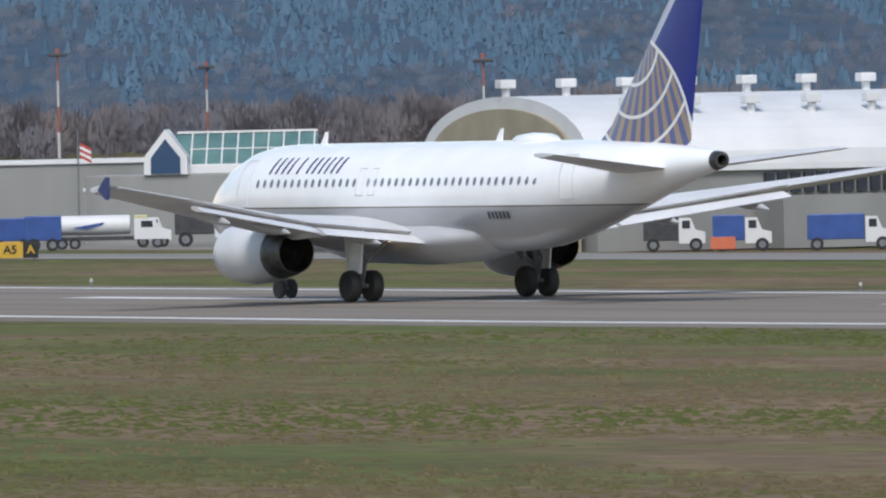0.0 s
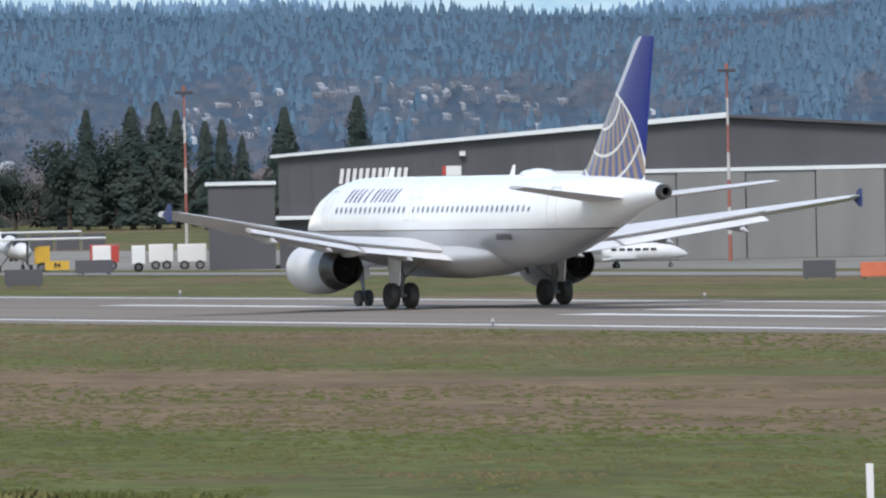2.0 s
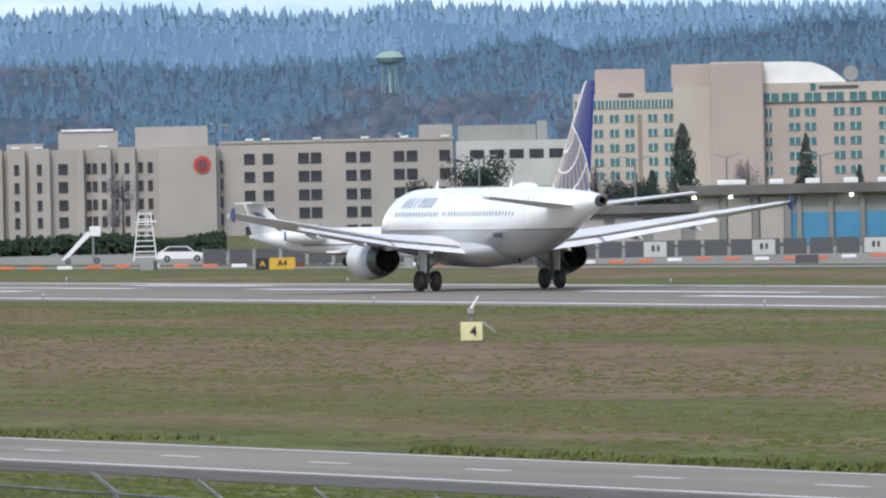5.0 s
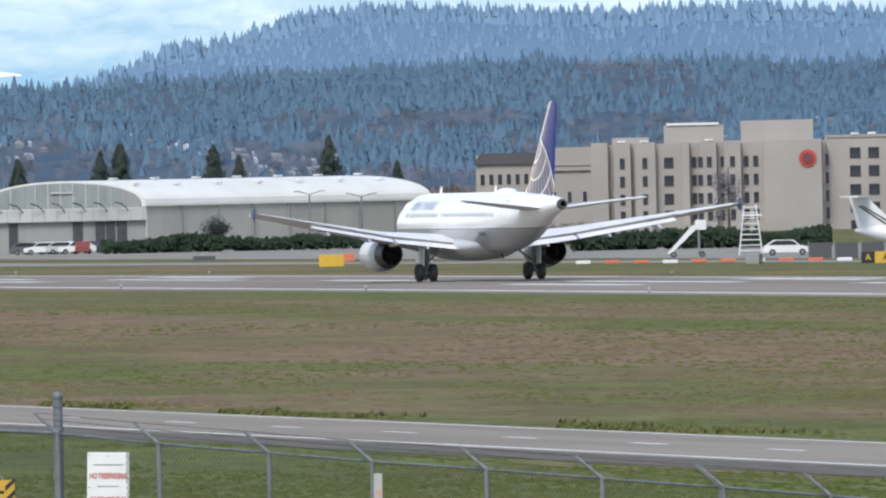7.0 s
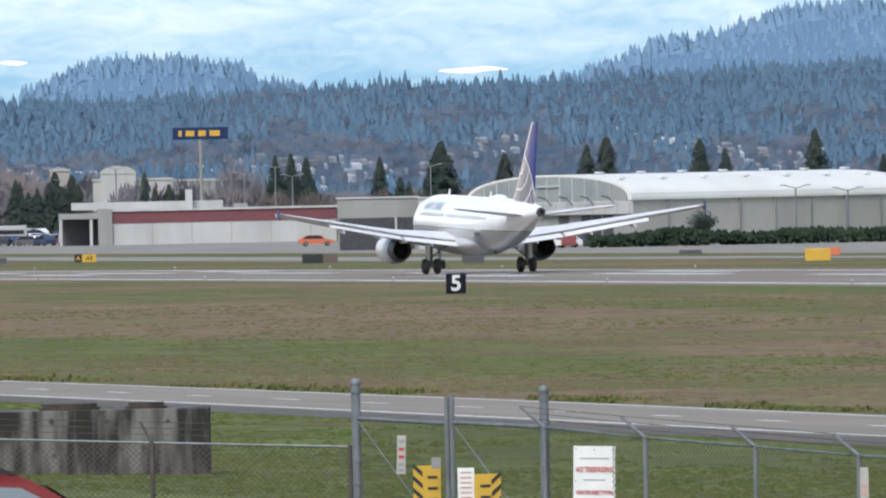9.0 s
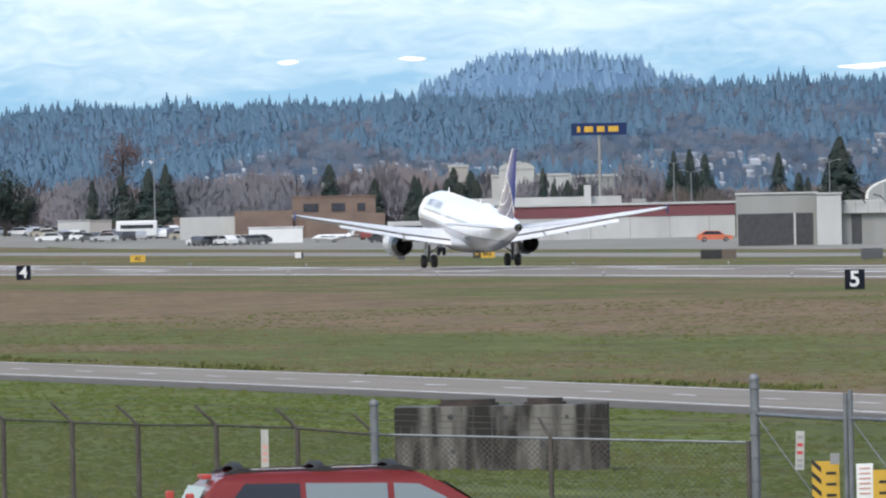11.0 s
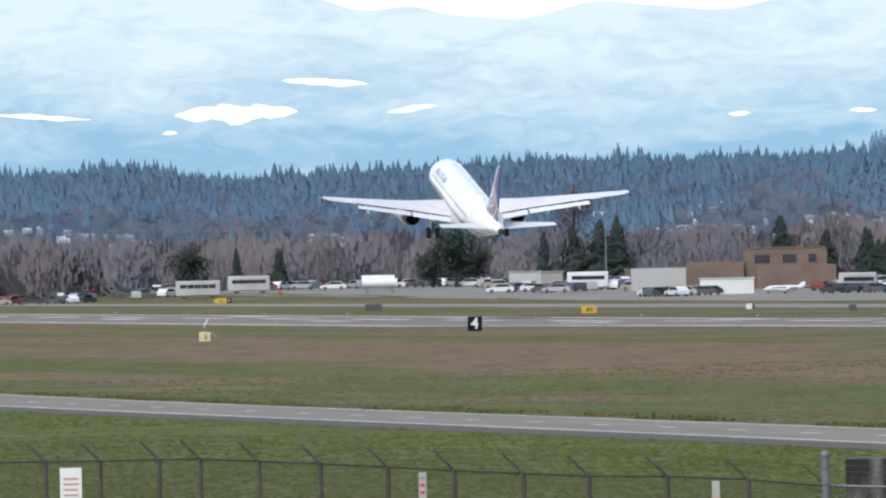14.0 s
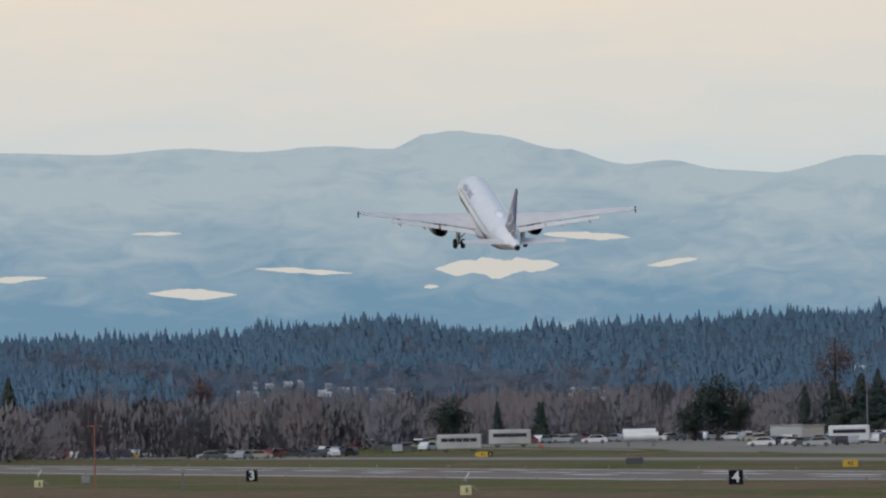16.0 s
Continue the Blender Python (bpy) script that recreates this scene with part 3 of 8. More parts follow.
        for name, (xa, lea, tea, za), (xb, leb, teb, zb) in (("inboard_flap", (2.1, -0.65, -1.95, 2.32), (6.3, -0.75, -1.9, 2.72)), ("outboard_flap", (6.5, -0.75, -1.85, 2.74), (12.7, -3.1, -3.95, 3.62))):
            bm = bmesh.new()
            loft(bm, [wing_section(s * xa, lea, tea, za, 0.12), wing_section(s * xb, leb, teb, zb, 0.12)])
            for v in bm.verts:   # drooped for take-off
                v.co.z -= 0.17 * max(0.0, (lea - v.co.y) if name == "inboard_flap" else -0.75 - 0.379 * (abs(v.co.x) - 6.5) - v.co.y)
            bmesh.ops.recalc_face_normals(bm, faces=bm.faces)
            part(name, bm, NACELLE, wing, "pale flap lowered for take-off", smooth=True)
        bm = bmesh.new()
        loft(bm, [wing_section(s * 12.9, -2.9, -3.55, 3.90, 0.10), wing_section(s * 16.5, -4.2, -4.72, 4.40, 0.10)])
        bmesh.ops.recalc_face_normals(bm, faces=bm.faces)
        part("aileron", bm, WINGGREY, wing, smooth=True)
        bm = bmesh.new()
        prism(bm, [(-3.95, 4.33), (-4.55, 4.80), (-4.72, 4.80), (-4.75, 4.33), (-4.70, 3.98), (-4.55, 3.98)], "x", s * 17.0 - 0.05, s * 17.0 + 0.05)
        part("wingtip_fence", bm, NAVY, wing, "navy wingtip fence")
        for x, y, z in ((4.2, -1.1, 2.38), (8.4, -1.7, 2.84), (11.6, -2.9, 3.26)):
            bm = bmesh.new()
            loft(bm, [ellipse(y + q, z + dz, rx, rz, 14, s * x) for q, dz, rx, rz in ((1.9, 0.16, 0.03, 0.03), (1.2, 0.05, 0.13, 0.16), (0.2, -0.06, 0.15, 0.19), (-0.6, -0.14, 0.11, 0.14), (-1.15, -0.22, 0.03, 0.03))])
            bmesh.ops.recalc_face_normals(bm, faces=bm.faces)
            part("flap_track_fairing", bm, BELLY, wing, "canoe-shaped flap track fairing", smooth=True)
        # engine
        ex, ez = s * 5.75, 1.86
        bm = bmesh.new()
        prof = [(5.95, 0.86), (6.08, 0.95), (6.0, 1.02), (5.6, 1.10), (4.7, 1.17), (3.6, 1.14), (2.9, 1.05), (2.5, 0.97)]
        loft(bm, [ellipse(y, ez, r, r, 36, ex) for y, r in prof], cap=False)
        bmesh.ops.recalc_face_normals(bm, faces=bm.faces)
        eng = part("engine_nacelle", bm, NACELLE, plane, "white rounded engine nacelle", smooth=True)
        bm = bmesh.new()
        loft(bm, [ellipse(y, ez, r, r, 36, ex) for y, r in ((2.52, 0.965), (2.0, 0.88), (1.45, 0.76), (1.44, 0.73), (2.3, 0.68))], cap=False)
        bmesh.ops.recalc_face_normals(bm, faces=bm.faces)
        part("exhaust_nozzle", bm, HOTMETAL, eng, "dark metal exhaust nozzle ring", smooth=True)
        # near-black disc stands in for the dark hole of the nozzle
        part("exhaust_interior", tubes(((ex, 2.5, ez), (ex, 2.2, ez), 0.7, 0.7), n=28), EXHAUSTBLACK, eng, "black exhaust opening")
        part("exhaust_plug", tubes(((ex, 2.2, ez), (ex, 1.6, ez), 0.4, 0.05), n=20), EXHAUSTBLACK, eng)
        part("fan", tubes(((ex, 5.3, ez), (ex, 5.4, ez), 0.92, 0.92), n=28), DARK, eng, "dark fan disc")
        bm = bmesh.new()
        prism(bm, [(5.2, 2.85), (4.4, 3.1), (3.2, 2.95), (0.0, 2.6), (-0.2, 2.45), (1.4, 2.35), (2.6, 2.6)], "x", ex - 0.16, ex + 0.16)
        part("pylon", bm, NACELLE, eng, "grey engine pylon")
        # tailplane
        bm = bmesh.new()
        loft(bm, [wing_section(s * x, le, te, z, 0.065, 9, 0.75, 0.75) for x, le, te, z in ((0.3, -13.5, -17.2, 4.72), (0.9, -13.9, -17.2, 4.78), (6.22, -17.1, -18.55, 5.35))])
        for v in bm.verts:   # trimmed leading edge down
            v.co.z += 0.012 * (-16.0 - v.co.y)
        bmesh.ops.recalc_face_normals(bm, faces=bm.faces)
        part("tailplane", bm, WINGGREY, plane, "pale grey horizontal stabiliser", smooth=True)
        # main gear
        gx = s * 3.795
        leg = part("main_gear_leg", tubes(((gx, 0, 0.58), (gx, 0.05, 2.5), 0.13), ((gx, 0.1, 1.2), (gx * 0.62, 0.3, 2.3), 0.06), ((gx - 0.5, 0, 0.58), (gx + 0.5, 0, 0.58), 0.09), ((gx, -0.15, 0.8), (gx, -0.4, 1.5), 0.05), ((gx, -0.4, 1.5), (gx, -0.05, 1.9), 0.05)), STEEL, plane, "grey main landing gear leg")
        wheel_pair(leg, gx, 0, 0.585, 0.42, 0.93, STEEL)
        bm = bmesh.new()
        prism(bm, [(0.75, 2.75), (-0.75, 2.75), (-0.5, 1.05), (0.5, 1.05)], "x", gx + s * 0.28 - 0.03, gx + s * 0.28 + 0.03)
        part("gear_door", bm, NACELLE, leg, "pale landing gear door")
    # fin
    bm = bmesh.new()
    fin_rings = []
    for z, le, te, th in ((5.3, -10.6, -17.75, 0.075), (5.95, -11.6, -17.8, 0.085), (6.4, -12.25, -17.88, 0.085), (11.6, -17.15, -18.98, 0.09), (11.85, -17.55, -19.0, 0.07)):
        ring = []
        for x, y, h in wing_section(0, le, te, 0.0, th):
            ring.append((h * 0.62, y, z))
        up = ring[:9]
        fin_rings.append(up + [(-p[0], p[1], p[2]) for p in reversed(up[1:-1])])
    loft(bm, fin_rings)
    bmesh.ops.recalc_face_normals(bm, faces=bm.faces)
    part("tail_fin", bm, FIN, plane, "blue tail fin with white and gold globe lines", smooth=True)
    # nose gear
    leg = part("nose_gear_leg", tubes(((0, 12.64, 0.4), (0, 12.75, 2.0), 0.09), ((0, 12.7, 0.9), (0, 13.7, 1.9), 0.05), ((-0.3, 12.64, 0.38), (0.3, 12.64, 0.38), 0.06)), STEEL, plane, "grey nose landing gear leg")
    wheel_pair(leg, 0, 12.64, 0.38, 0.22, 0.5, STEEL)
    for s in (-1, 1):
        part("nose_gear_door", boxes((s * 0.42 - 0.02, s * 0.42 + 0.02, 12.9, 14.3, 1.25, 1.95)), NACELLE, leg)
    lamp = glow("landing lamp lens", (1.0, 0.75, 0.45), 2.0)
    for s in (-1, 1):
        part("landing_lamp", boxes((s * 2.6 - 0.12, s * 2.6 + 0.12, -0.35, -0.2, 2.2, 2.4)), lamp, plane, "small lit lamp under the wing root")
    return plane


AIRLINER = build_airliner()

# seconds, x, y, height of the wheels, nose-up degrees
FLIGHT = [(0, 242.7, 422.3, None, 0), (0.5, 242.7, 449.0, None, 0), (1, 242.7, 476.3, None, 0), (1.5, 242.7, 503.8, None, 0), (2, 242.7, 531.8, None, 0), (2.5, 242.7, 560.5, None, 0),
          (3, 242.7, 589.6, None, 0), (3.5, 242.7, 619.6, None, 0), (4, 242.7, 650.2, None, 0), (4.5, 242.7, 681.0, None, 0), (5, 242.7, 712.1, None, 0), (5.2, 242.7, 724.7, None, 0),
          (6.2, 242.7, 790.0, None, 0), (7.3, 242.7, 859.6, None, 0), (8, 242.7, 906.9, None, 0.2), (8.5, 242.7, 941.3, None, 0.6), (9, 242.7, 976.3, None, 1.2), (9.5, 242.7, 1012.0, None, 2.0), (10.2, 242.7, 1063.0, None, 3.0),
          (11.2, 244.0, 1147.0, 0.5, 5.0), (12.3, 246.4, 1240.0, 2.1, 7.4), (12.5, 246.6, 1256.5, 2.5, 8.2), (13, 247.1, 1297.0, 4.0, 10.2), (13.5, 247.2, 1337.5, 6.0, 11.8), (14, 247.3, 1378.5, 8.8, 13.0),
          (14.5, 247.3, 1420.0, 12.2, 13.8), (15, 247.4, 1460.0, 16.5, 14.3), (15.5, 247.5, 1500.5, 21.3, 15.0), (16, 247.9, 1542.0, 26.8, 15.3)]


# seconds, upward bend of the wings in degrees as they take the load
FLEX = [(0, 0.3), (4.5, 0.9), (9, 1.9), (10.2, 2.5), (12.3, 4.0), (14, 4.4), (16, 4.6)]


def motions():
    walk(AIRLINER, [(t, pose(x, y, (ground_z(x, y) + 0.06) if z is None else z, pitch, 0, 0)) for t, x, y, z, pitch in FLIGHT])
    for s, wing in WINGS:
        pivot = Vector((s * 1.9, 0, 2.5))
        walk(wing, [(t, Matrix.Translation(pivot) @ pose(0, 0, 0, 0, -s * deg, 0) @ Matrix.Translation(-pivot)) for t, deg in FLEX])

# ---- distance: sky, mountains, wooded hills ----


def profile(points, bearing):
    pts = sorted(points)
    if bearing <= pts[0][0]:
        return pts[0][1]
    for (b0, e0), (b1, e1) in zip(pts, pts[1:]):
        if bearing <= b1:
            return e0 + (e1 - e0) * smooth01(bearing, b0, b1)
    return pts[-1][1]


MOUNTAINS = [(6.9811, 1.1878), (7.4792, 1.1697), (7.8286, 1.1947), (8.1022, 1.1689), (8.3519, 1.1885), (8.7004, 1.1686), (8.8513, 1.2352), (8.9763, 1.2500), (9.1501, 1.2213), (9.4726, 1.1522), (9.7204, 1.0846), (9.9201, 1.0978), (10.1683, 1.0501), (10.3922, 1.0329), (10.7675, 1.0997), (11.2899, 1.0549), (11.7350, 1.1252), (12.9772, 1.4077), (14.0, 1.75), (18.0, 1.3), (22.0, 0.95), (32.0, 0.9)]
RIDGE = [(29.9297, 0.7875), (26.9210, 0.7593), (25.6098, 0.6302), (23.9446, 0.6707), (22.0691, 0.6932), (22.5375, 0.6832), (21.2913, 0.6823), (20.2944, 0.6812), (19.1154, 0.6165), (19.9214, 0.6268), (19.1725, 0.5680), (18.4241, 0.5341), (17.4267, 0.5129), (17.4022, 0.5297), (16.4056, 0.5434), (15.6575, 0.5270), (15.1586, 0.5027), (14.4103, 0.4738), (14.6064, 0.4970), (14.1073, 0.4678), (13.6090, 0.4734), (13.1102, 0.4591), (12.6113, 0.4348), (12.0391, 0.4258), (11.2910, 0.4069), (10.5434, 0.4078), (9.7952, 0.3839), (9.8051, 0.3812), (9.0570, 0.3598), (8.6844, 0.4175), (8.3103, 0.4081), (7.9606, 0.3694), (6.9635, 0.3582)]
FAR_HILL = [(29.9398, 1.2608), (25.4401, 0.6787), (25.1899, 0.6342), (25.0644, 0.5920), (24.0431, 0.6138), (23.9199, 0.6812), (23.5714, 0.7036), (22.4499, 0.7025), (20.0462, 0.7288), (18.6196, 0.7393), (18.5538, 0.7731), (18.1787, 0.7138), (17.4319, 0.7546), (16.6840, 0.7456), (17.4072, 0.7638), (16.6592, 0.7499), (15.9122, 0.7807), (15.4134, 0.7639), (14.9123, 0.6425), (14.2854, 0.4640), (14.1050, 0.3582), (13.4083, 0.4104), (13.1600, 0.4530), (13.0111, 0.4861), (12.9129, 0.5530), (12.6146, 0.5893), (12.3152, 0.5757), (11.9641, 0.4735), (11.9, -0.2)]


# unlit emission that blends from the low to the high colour with height
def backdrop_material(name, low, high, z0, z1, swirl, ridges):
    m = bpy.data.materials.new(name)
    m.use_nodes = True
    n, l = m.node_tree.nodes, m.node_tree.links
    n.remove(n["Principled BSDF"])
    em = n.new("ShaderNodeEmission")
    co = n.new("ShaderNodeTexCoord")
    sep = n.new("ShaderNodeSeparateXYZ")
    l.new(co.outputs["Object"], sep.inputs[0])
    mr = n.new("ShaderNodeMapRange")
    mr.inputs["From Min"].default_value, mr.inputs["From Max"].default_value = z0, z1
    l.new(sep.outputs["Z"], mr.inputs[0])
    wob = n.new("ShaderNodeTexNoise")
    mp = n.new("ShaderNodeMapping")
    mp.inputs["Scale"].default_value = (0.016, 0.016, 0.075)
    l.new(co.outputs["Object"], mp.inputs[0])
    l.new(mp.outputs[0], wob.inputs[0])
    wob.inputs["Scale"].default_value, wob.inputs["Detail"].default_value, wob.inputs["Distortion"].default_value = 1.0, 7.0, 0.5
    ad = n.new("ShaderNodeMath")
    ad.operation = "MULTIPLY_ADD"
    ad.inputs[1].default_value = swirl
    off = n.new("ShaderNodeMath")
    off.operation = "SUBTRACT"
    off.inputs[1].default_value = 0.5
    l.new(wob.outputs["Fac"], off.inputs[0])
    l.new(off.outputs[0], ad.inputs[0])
    fine = n.new("ShaderNodeTexNoise")   # gullies and ridges, drawn only in the glow colour
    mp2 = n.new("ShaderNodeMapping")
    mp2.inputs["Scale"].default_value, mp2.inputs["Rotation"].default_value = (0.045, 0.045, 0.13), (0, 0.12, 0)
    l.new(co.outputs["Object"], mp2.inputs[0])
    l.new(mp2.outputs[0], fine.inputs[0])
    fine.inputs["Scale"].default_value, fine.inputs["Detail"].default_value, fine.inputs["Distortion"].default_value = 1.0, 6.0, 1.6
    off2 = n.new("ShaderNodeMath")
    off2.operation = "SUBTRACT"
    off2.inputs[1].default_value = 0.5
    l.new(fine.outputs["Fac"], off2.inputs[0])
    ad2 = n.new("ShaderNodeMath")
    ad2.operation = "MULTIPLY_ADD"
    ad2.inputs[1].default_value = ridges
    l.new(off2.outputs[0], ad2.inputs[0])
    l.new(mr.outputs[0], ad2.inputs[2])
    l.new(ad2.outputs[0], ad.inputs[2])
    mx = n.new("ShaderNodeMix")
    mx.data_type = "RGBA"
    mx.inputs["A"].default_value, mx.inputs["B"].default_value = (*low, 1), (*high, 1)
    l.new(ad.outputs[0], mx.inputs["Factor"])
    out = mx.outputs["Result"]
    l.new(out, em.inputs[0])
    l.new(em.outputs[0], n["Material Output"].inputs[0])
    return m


def backdrop(name, radius, top, b0, b1, steps, mat, label):
    bm = bmesh.new()
    prev = None
    for k in range(steps + 1):
        b = b0 + (b1 - b0) * k / steps
        x, y = spot(b, radius)
        col = [bm.verts.new((x, y, -20)), bm.verts.new((x, y, top(b)))]
        if prev:
            bm.faces.new((prev[0], col[0], col[1], prev[1]))
        prev = col
    return tagged(part(name, bm, mat, smooth=True), label, "backdrop", kind="structure")


backdrop("backdrop", 4900, lambda b: 420, -10, 60, 70, backdrop_material("hazy cloud sky", (0.99, 1.08, 1.10), (1.42, 1.22, 1.00), 90, 190, 0.5, 0.0), "pale hazy overcast sky turning cream higher up")
# the range glows by itself; blue haze at its foot is in the colour
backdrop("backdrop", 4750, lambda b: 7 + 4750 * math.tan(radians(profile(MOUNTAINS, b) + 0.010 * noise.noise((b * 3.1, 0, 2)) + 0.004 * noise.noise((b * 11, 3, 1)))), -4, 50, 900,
         backdrop_material("hazed mountain glow", (0.28, 0.49, 0.68), (0.66, 0.79, 0.86), 42, 92, 1.3, 0.9), "far mountain range with patches of snow, glowing with painted blue haze")


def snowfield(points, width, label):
    """A snowy slope on the far range, bright by its own glow: a lens with a ragged edge."""
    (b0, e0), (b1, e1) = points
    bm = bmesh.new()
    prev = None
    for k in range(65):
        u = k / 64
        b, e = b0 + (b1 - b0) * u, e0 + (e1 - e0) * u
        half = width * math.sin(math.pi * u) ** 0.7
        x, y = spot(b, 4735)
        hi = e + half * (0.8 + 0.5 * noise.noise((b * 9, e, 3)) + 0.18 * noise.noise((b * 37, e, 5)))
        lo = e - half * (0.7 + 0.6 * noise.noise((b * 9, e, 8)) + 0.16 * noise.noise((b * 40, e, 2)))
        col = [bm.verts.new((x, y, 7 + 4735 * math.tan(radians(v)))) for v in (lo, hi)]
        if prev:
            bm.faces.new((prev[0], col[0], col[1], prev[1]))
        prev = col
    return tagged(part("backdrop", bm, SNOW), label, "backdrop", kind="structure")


# snow emits its brightness; the sunlight on it is this glow
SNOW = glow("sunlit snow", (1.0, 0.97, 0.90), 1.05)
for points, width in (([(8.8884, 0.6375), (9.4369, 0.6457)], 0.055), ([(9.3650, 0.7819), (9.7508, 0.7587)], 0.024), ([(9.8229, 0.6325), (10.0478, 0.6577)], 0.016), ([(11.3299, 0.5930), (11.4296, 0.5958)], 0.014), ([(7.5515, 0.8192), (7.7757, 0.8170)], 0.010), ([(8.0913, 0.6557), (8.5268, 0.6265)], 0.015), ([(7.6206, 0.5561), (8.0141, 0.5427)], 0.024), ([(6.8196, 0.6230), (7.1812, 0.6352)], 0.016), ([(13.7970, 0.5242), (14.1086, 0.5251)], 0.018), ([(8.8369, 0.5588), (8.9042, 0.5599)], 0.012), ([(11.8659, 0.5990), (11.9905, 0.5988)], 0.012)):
    snowfield(points, width, "snowfield on the far mountain range, its sunlight a painted glow")


def hill_z(b, d, ridge, d0, d1, z_ridge):
    u = min(1.0, max(0.0, (d - d0) / (d1 - d0)))
    bump = 0.16 * noise.noise((b * 0.9, d * 0.0016, 4.2)) * math.sin(math.pi * u)
    return z_ridge * max(0.0, (u ** 1.15) + bump)


def hill(name, ridge, d0, d1, b0, b1, lower, mat, label):
    bm = bmesh.new()
    nb, nd = 220, 14
    grid = []
    for i in range(nb + 1):
        b = b0 + (b1 - b0) * i / nb
        zr = max(2.0, 7 + d1 * math.tan(radians(profile(ridge, b))) - lower)
        row = []
        for j in range(nd + 1):
            d = d0 + (d1 - d0) * j / nd
            x, y = spot(b, d)
            row.append(bm.verts.new((x, y, hill_z(b, d, ridge, d0, d1, zr))))
        x, y = spot(b, d1 + 150)
        row.append(bm.verts.new((x, y, -5)))
        grid.append(row)
    for r0, r1 in zip(grid, grid[1:]):
        for k in range(nd + 1):
            bm.faces.new((r0[k], r1[k], r1[k + 1], r0[k + 1]))
    return tagged(part(name, bm, mat, smooth=True), label, "hill", kind="structure")


# hill floor is blued to carry the same painted haze as its firs
HILLFLOOR = material("hazed undergrowth", (0.060, 0.098, 0.142), 0.95, color2=(0.090, 0.112, 0.140), scale=(0.02, 0.02, 0.03), detail=8, spec=0.0)
# floor colour holds the far hill's painted haze too
FARFLOOR = material("hazed distant hill floor", (0.104, 0.174, 0.262), 0.95, color2=(0.118, 0.192, 0.284), scale=(0.01, 0.01, 0.02), detail=8, spec=0.0)
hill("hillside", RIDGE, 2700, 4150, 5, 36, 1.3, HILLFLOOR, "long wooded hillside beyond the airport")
hill("distant_hill", FAR_HILL, 4250, 4500, 10, 27, 1.0, FARFLOOR, "distant forested hill, painted blue with haze")


def mesh_stuff(name, verts, faces, mat, label, category):
    me = bpy.data.meshes.new(name)
    me.from_pydata(verts, [], faces)
    me.materials.append(mat)
    return tagged(new(name, me), label, category, kind="stuff")


def spire(seed, n, core=0.72):
    """A fir of unit height and half-width: a slim core under small drooping sprays with a ragged rim."""
    rnd = random.Random(seed)
    tri = []
    for k in range(5):
        a, c = k * math.tau / 5, (k + 1) * math.tau / 5
        tri.append(((core * math.cos(a), core * math.sin(a), 0.02), (core * math.cos(c), core * math.sin(c), 0.02), (0, 0, 1.0)))
    for k in range(n):
        u, a = rnd.random() ** 1.2, rnd.random() * math.tau
        r = (1 - u) ** 0.8 * (0.55 + 0.55 * rnd.random()) + 0.05
        q, up = (0.10 + 0.16 * rnd.random()) * (1.15 - 0.7 * u), 0.05 + 0.92 * u
        x, y, dx, dy = r * math.cos(a), r * math.sin(a), -math.sin(a), math.cos(a)
        tri.append(((x * 0.55 + q * dx, y * 0.55 + q * dy, up + 0.05), (x * 0.55 - q * dx, y * 0.55 - q * dy, up + 0.04), (x, y, up - 0.03)))
    return np.array(tri)


def twigs(seed, n):
    """A leafless crown of unit height: upright slivers inside an egg, denser low down."""
    rnd = random.Random(seed)
    tri = []
    for k in range(n):
        a, c, q = rnd.random() * math.tau, 2 * rnd.random() - 1, rnd.random() ** 0.4
        r = math.sqrt(1 - c * c) * q
        x, y, z = r * math.cos(a), r * math.sin(a), 0.54 + 0.46 * c * q
        w, h, e = 0.03 + 0.05 * rnd.random(), 0.04 + 0.07 * rnd.random(), 0.16 * (rnd.random() - 0.5)
        tri.append(((x - w, y, z - h), (x + w, y + 0.5 * w, z - 0.7 * h), (x + x * 0.1 + e, y, z + h)))
    return np.array(tri)


SPIRES = [spire(k, 24) for k in range(9)]
SPIRELETS = [spire(30 + k, 12) for k in range(5)]
BUSHES = [twigs(50 + k, 70) for k in range(5)]
CROWNS = [twigs(70 + k, 230) for k in range(7)]


def planted(name, shapes, spots, mat, label, rnd):
    """Many trees as one sheet of triangles; spots: (x, y, z, height, half-width)."""
    out = []
    for x, y, z, h, w in spots:
        a = rnd.random() * math.tau
        ca, sa = w * math.cos(a), w * math.sin(a)
        m = np.array(((ca, sa, 0), (-sa, ca, 0), (0, 0, h)))
        out.append(shapes[rnd.randrange(len(shapes))].reshape(-1, 3) @ m + (x, y, z))
    vs = np.concatenate(out)
    n = len(vs)
    me = bpy.data.meshes.new(name)
    me.vertices.add(n)
    me.vertices.foreach_set("co", vs.astype(np.float32).ravel())
    me.loops.add(n)
    me.loops.foreach_set("vertex_index", np.arange(n, dtype=np.int32))
    me.polygons.add(n // 3)
    me.polygons.foreach_set("loop_start", np.arange(0, n, 3, dtype=np.int32))
    me.update(calc_edges=True)
    me.materials.append(mat)
    return tagged(new(name, me), label, "forest", kind="stuff")


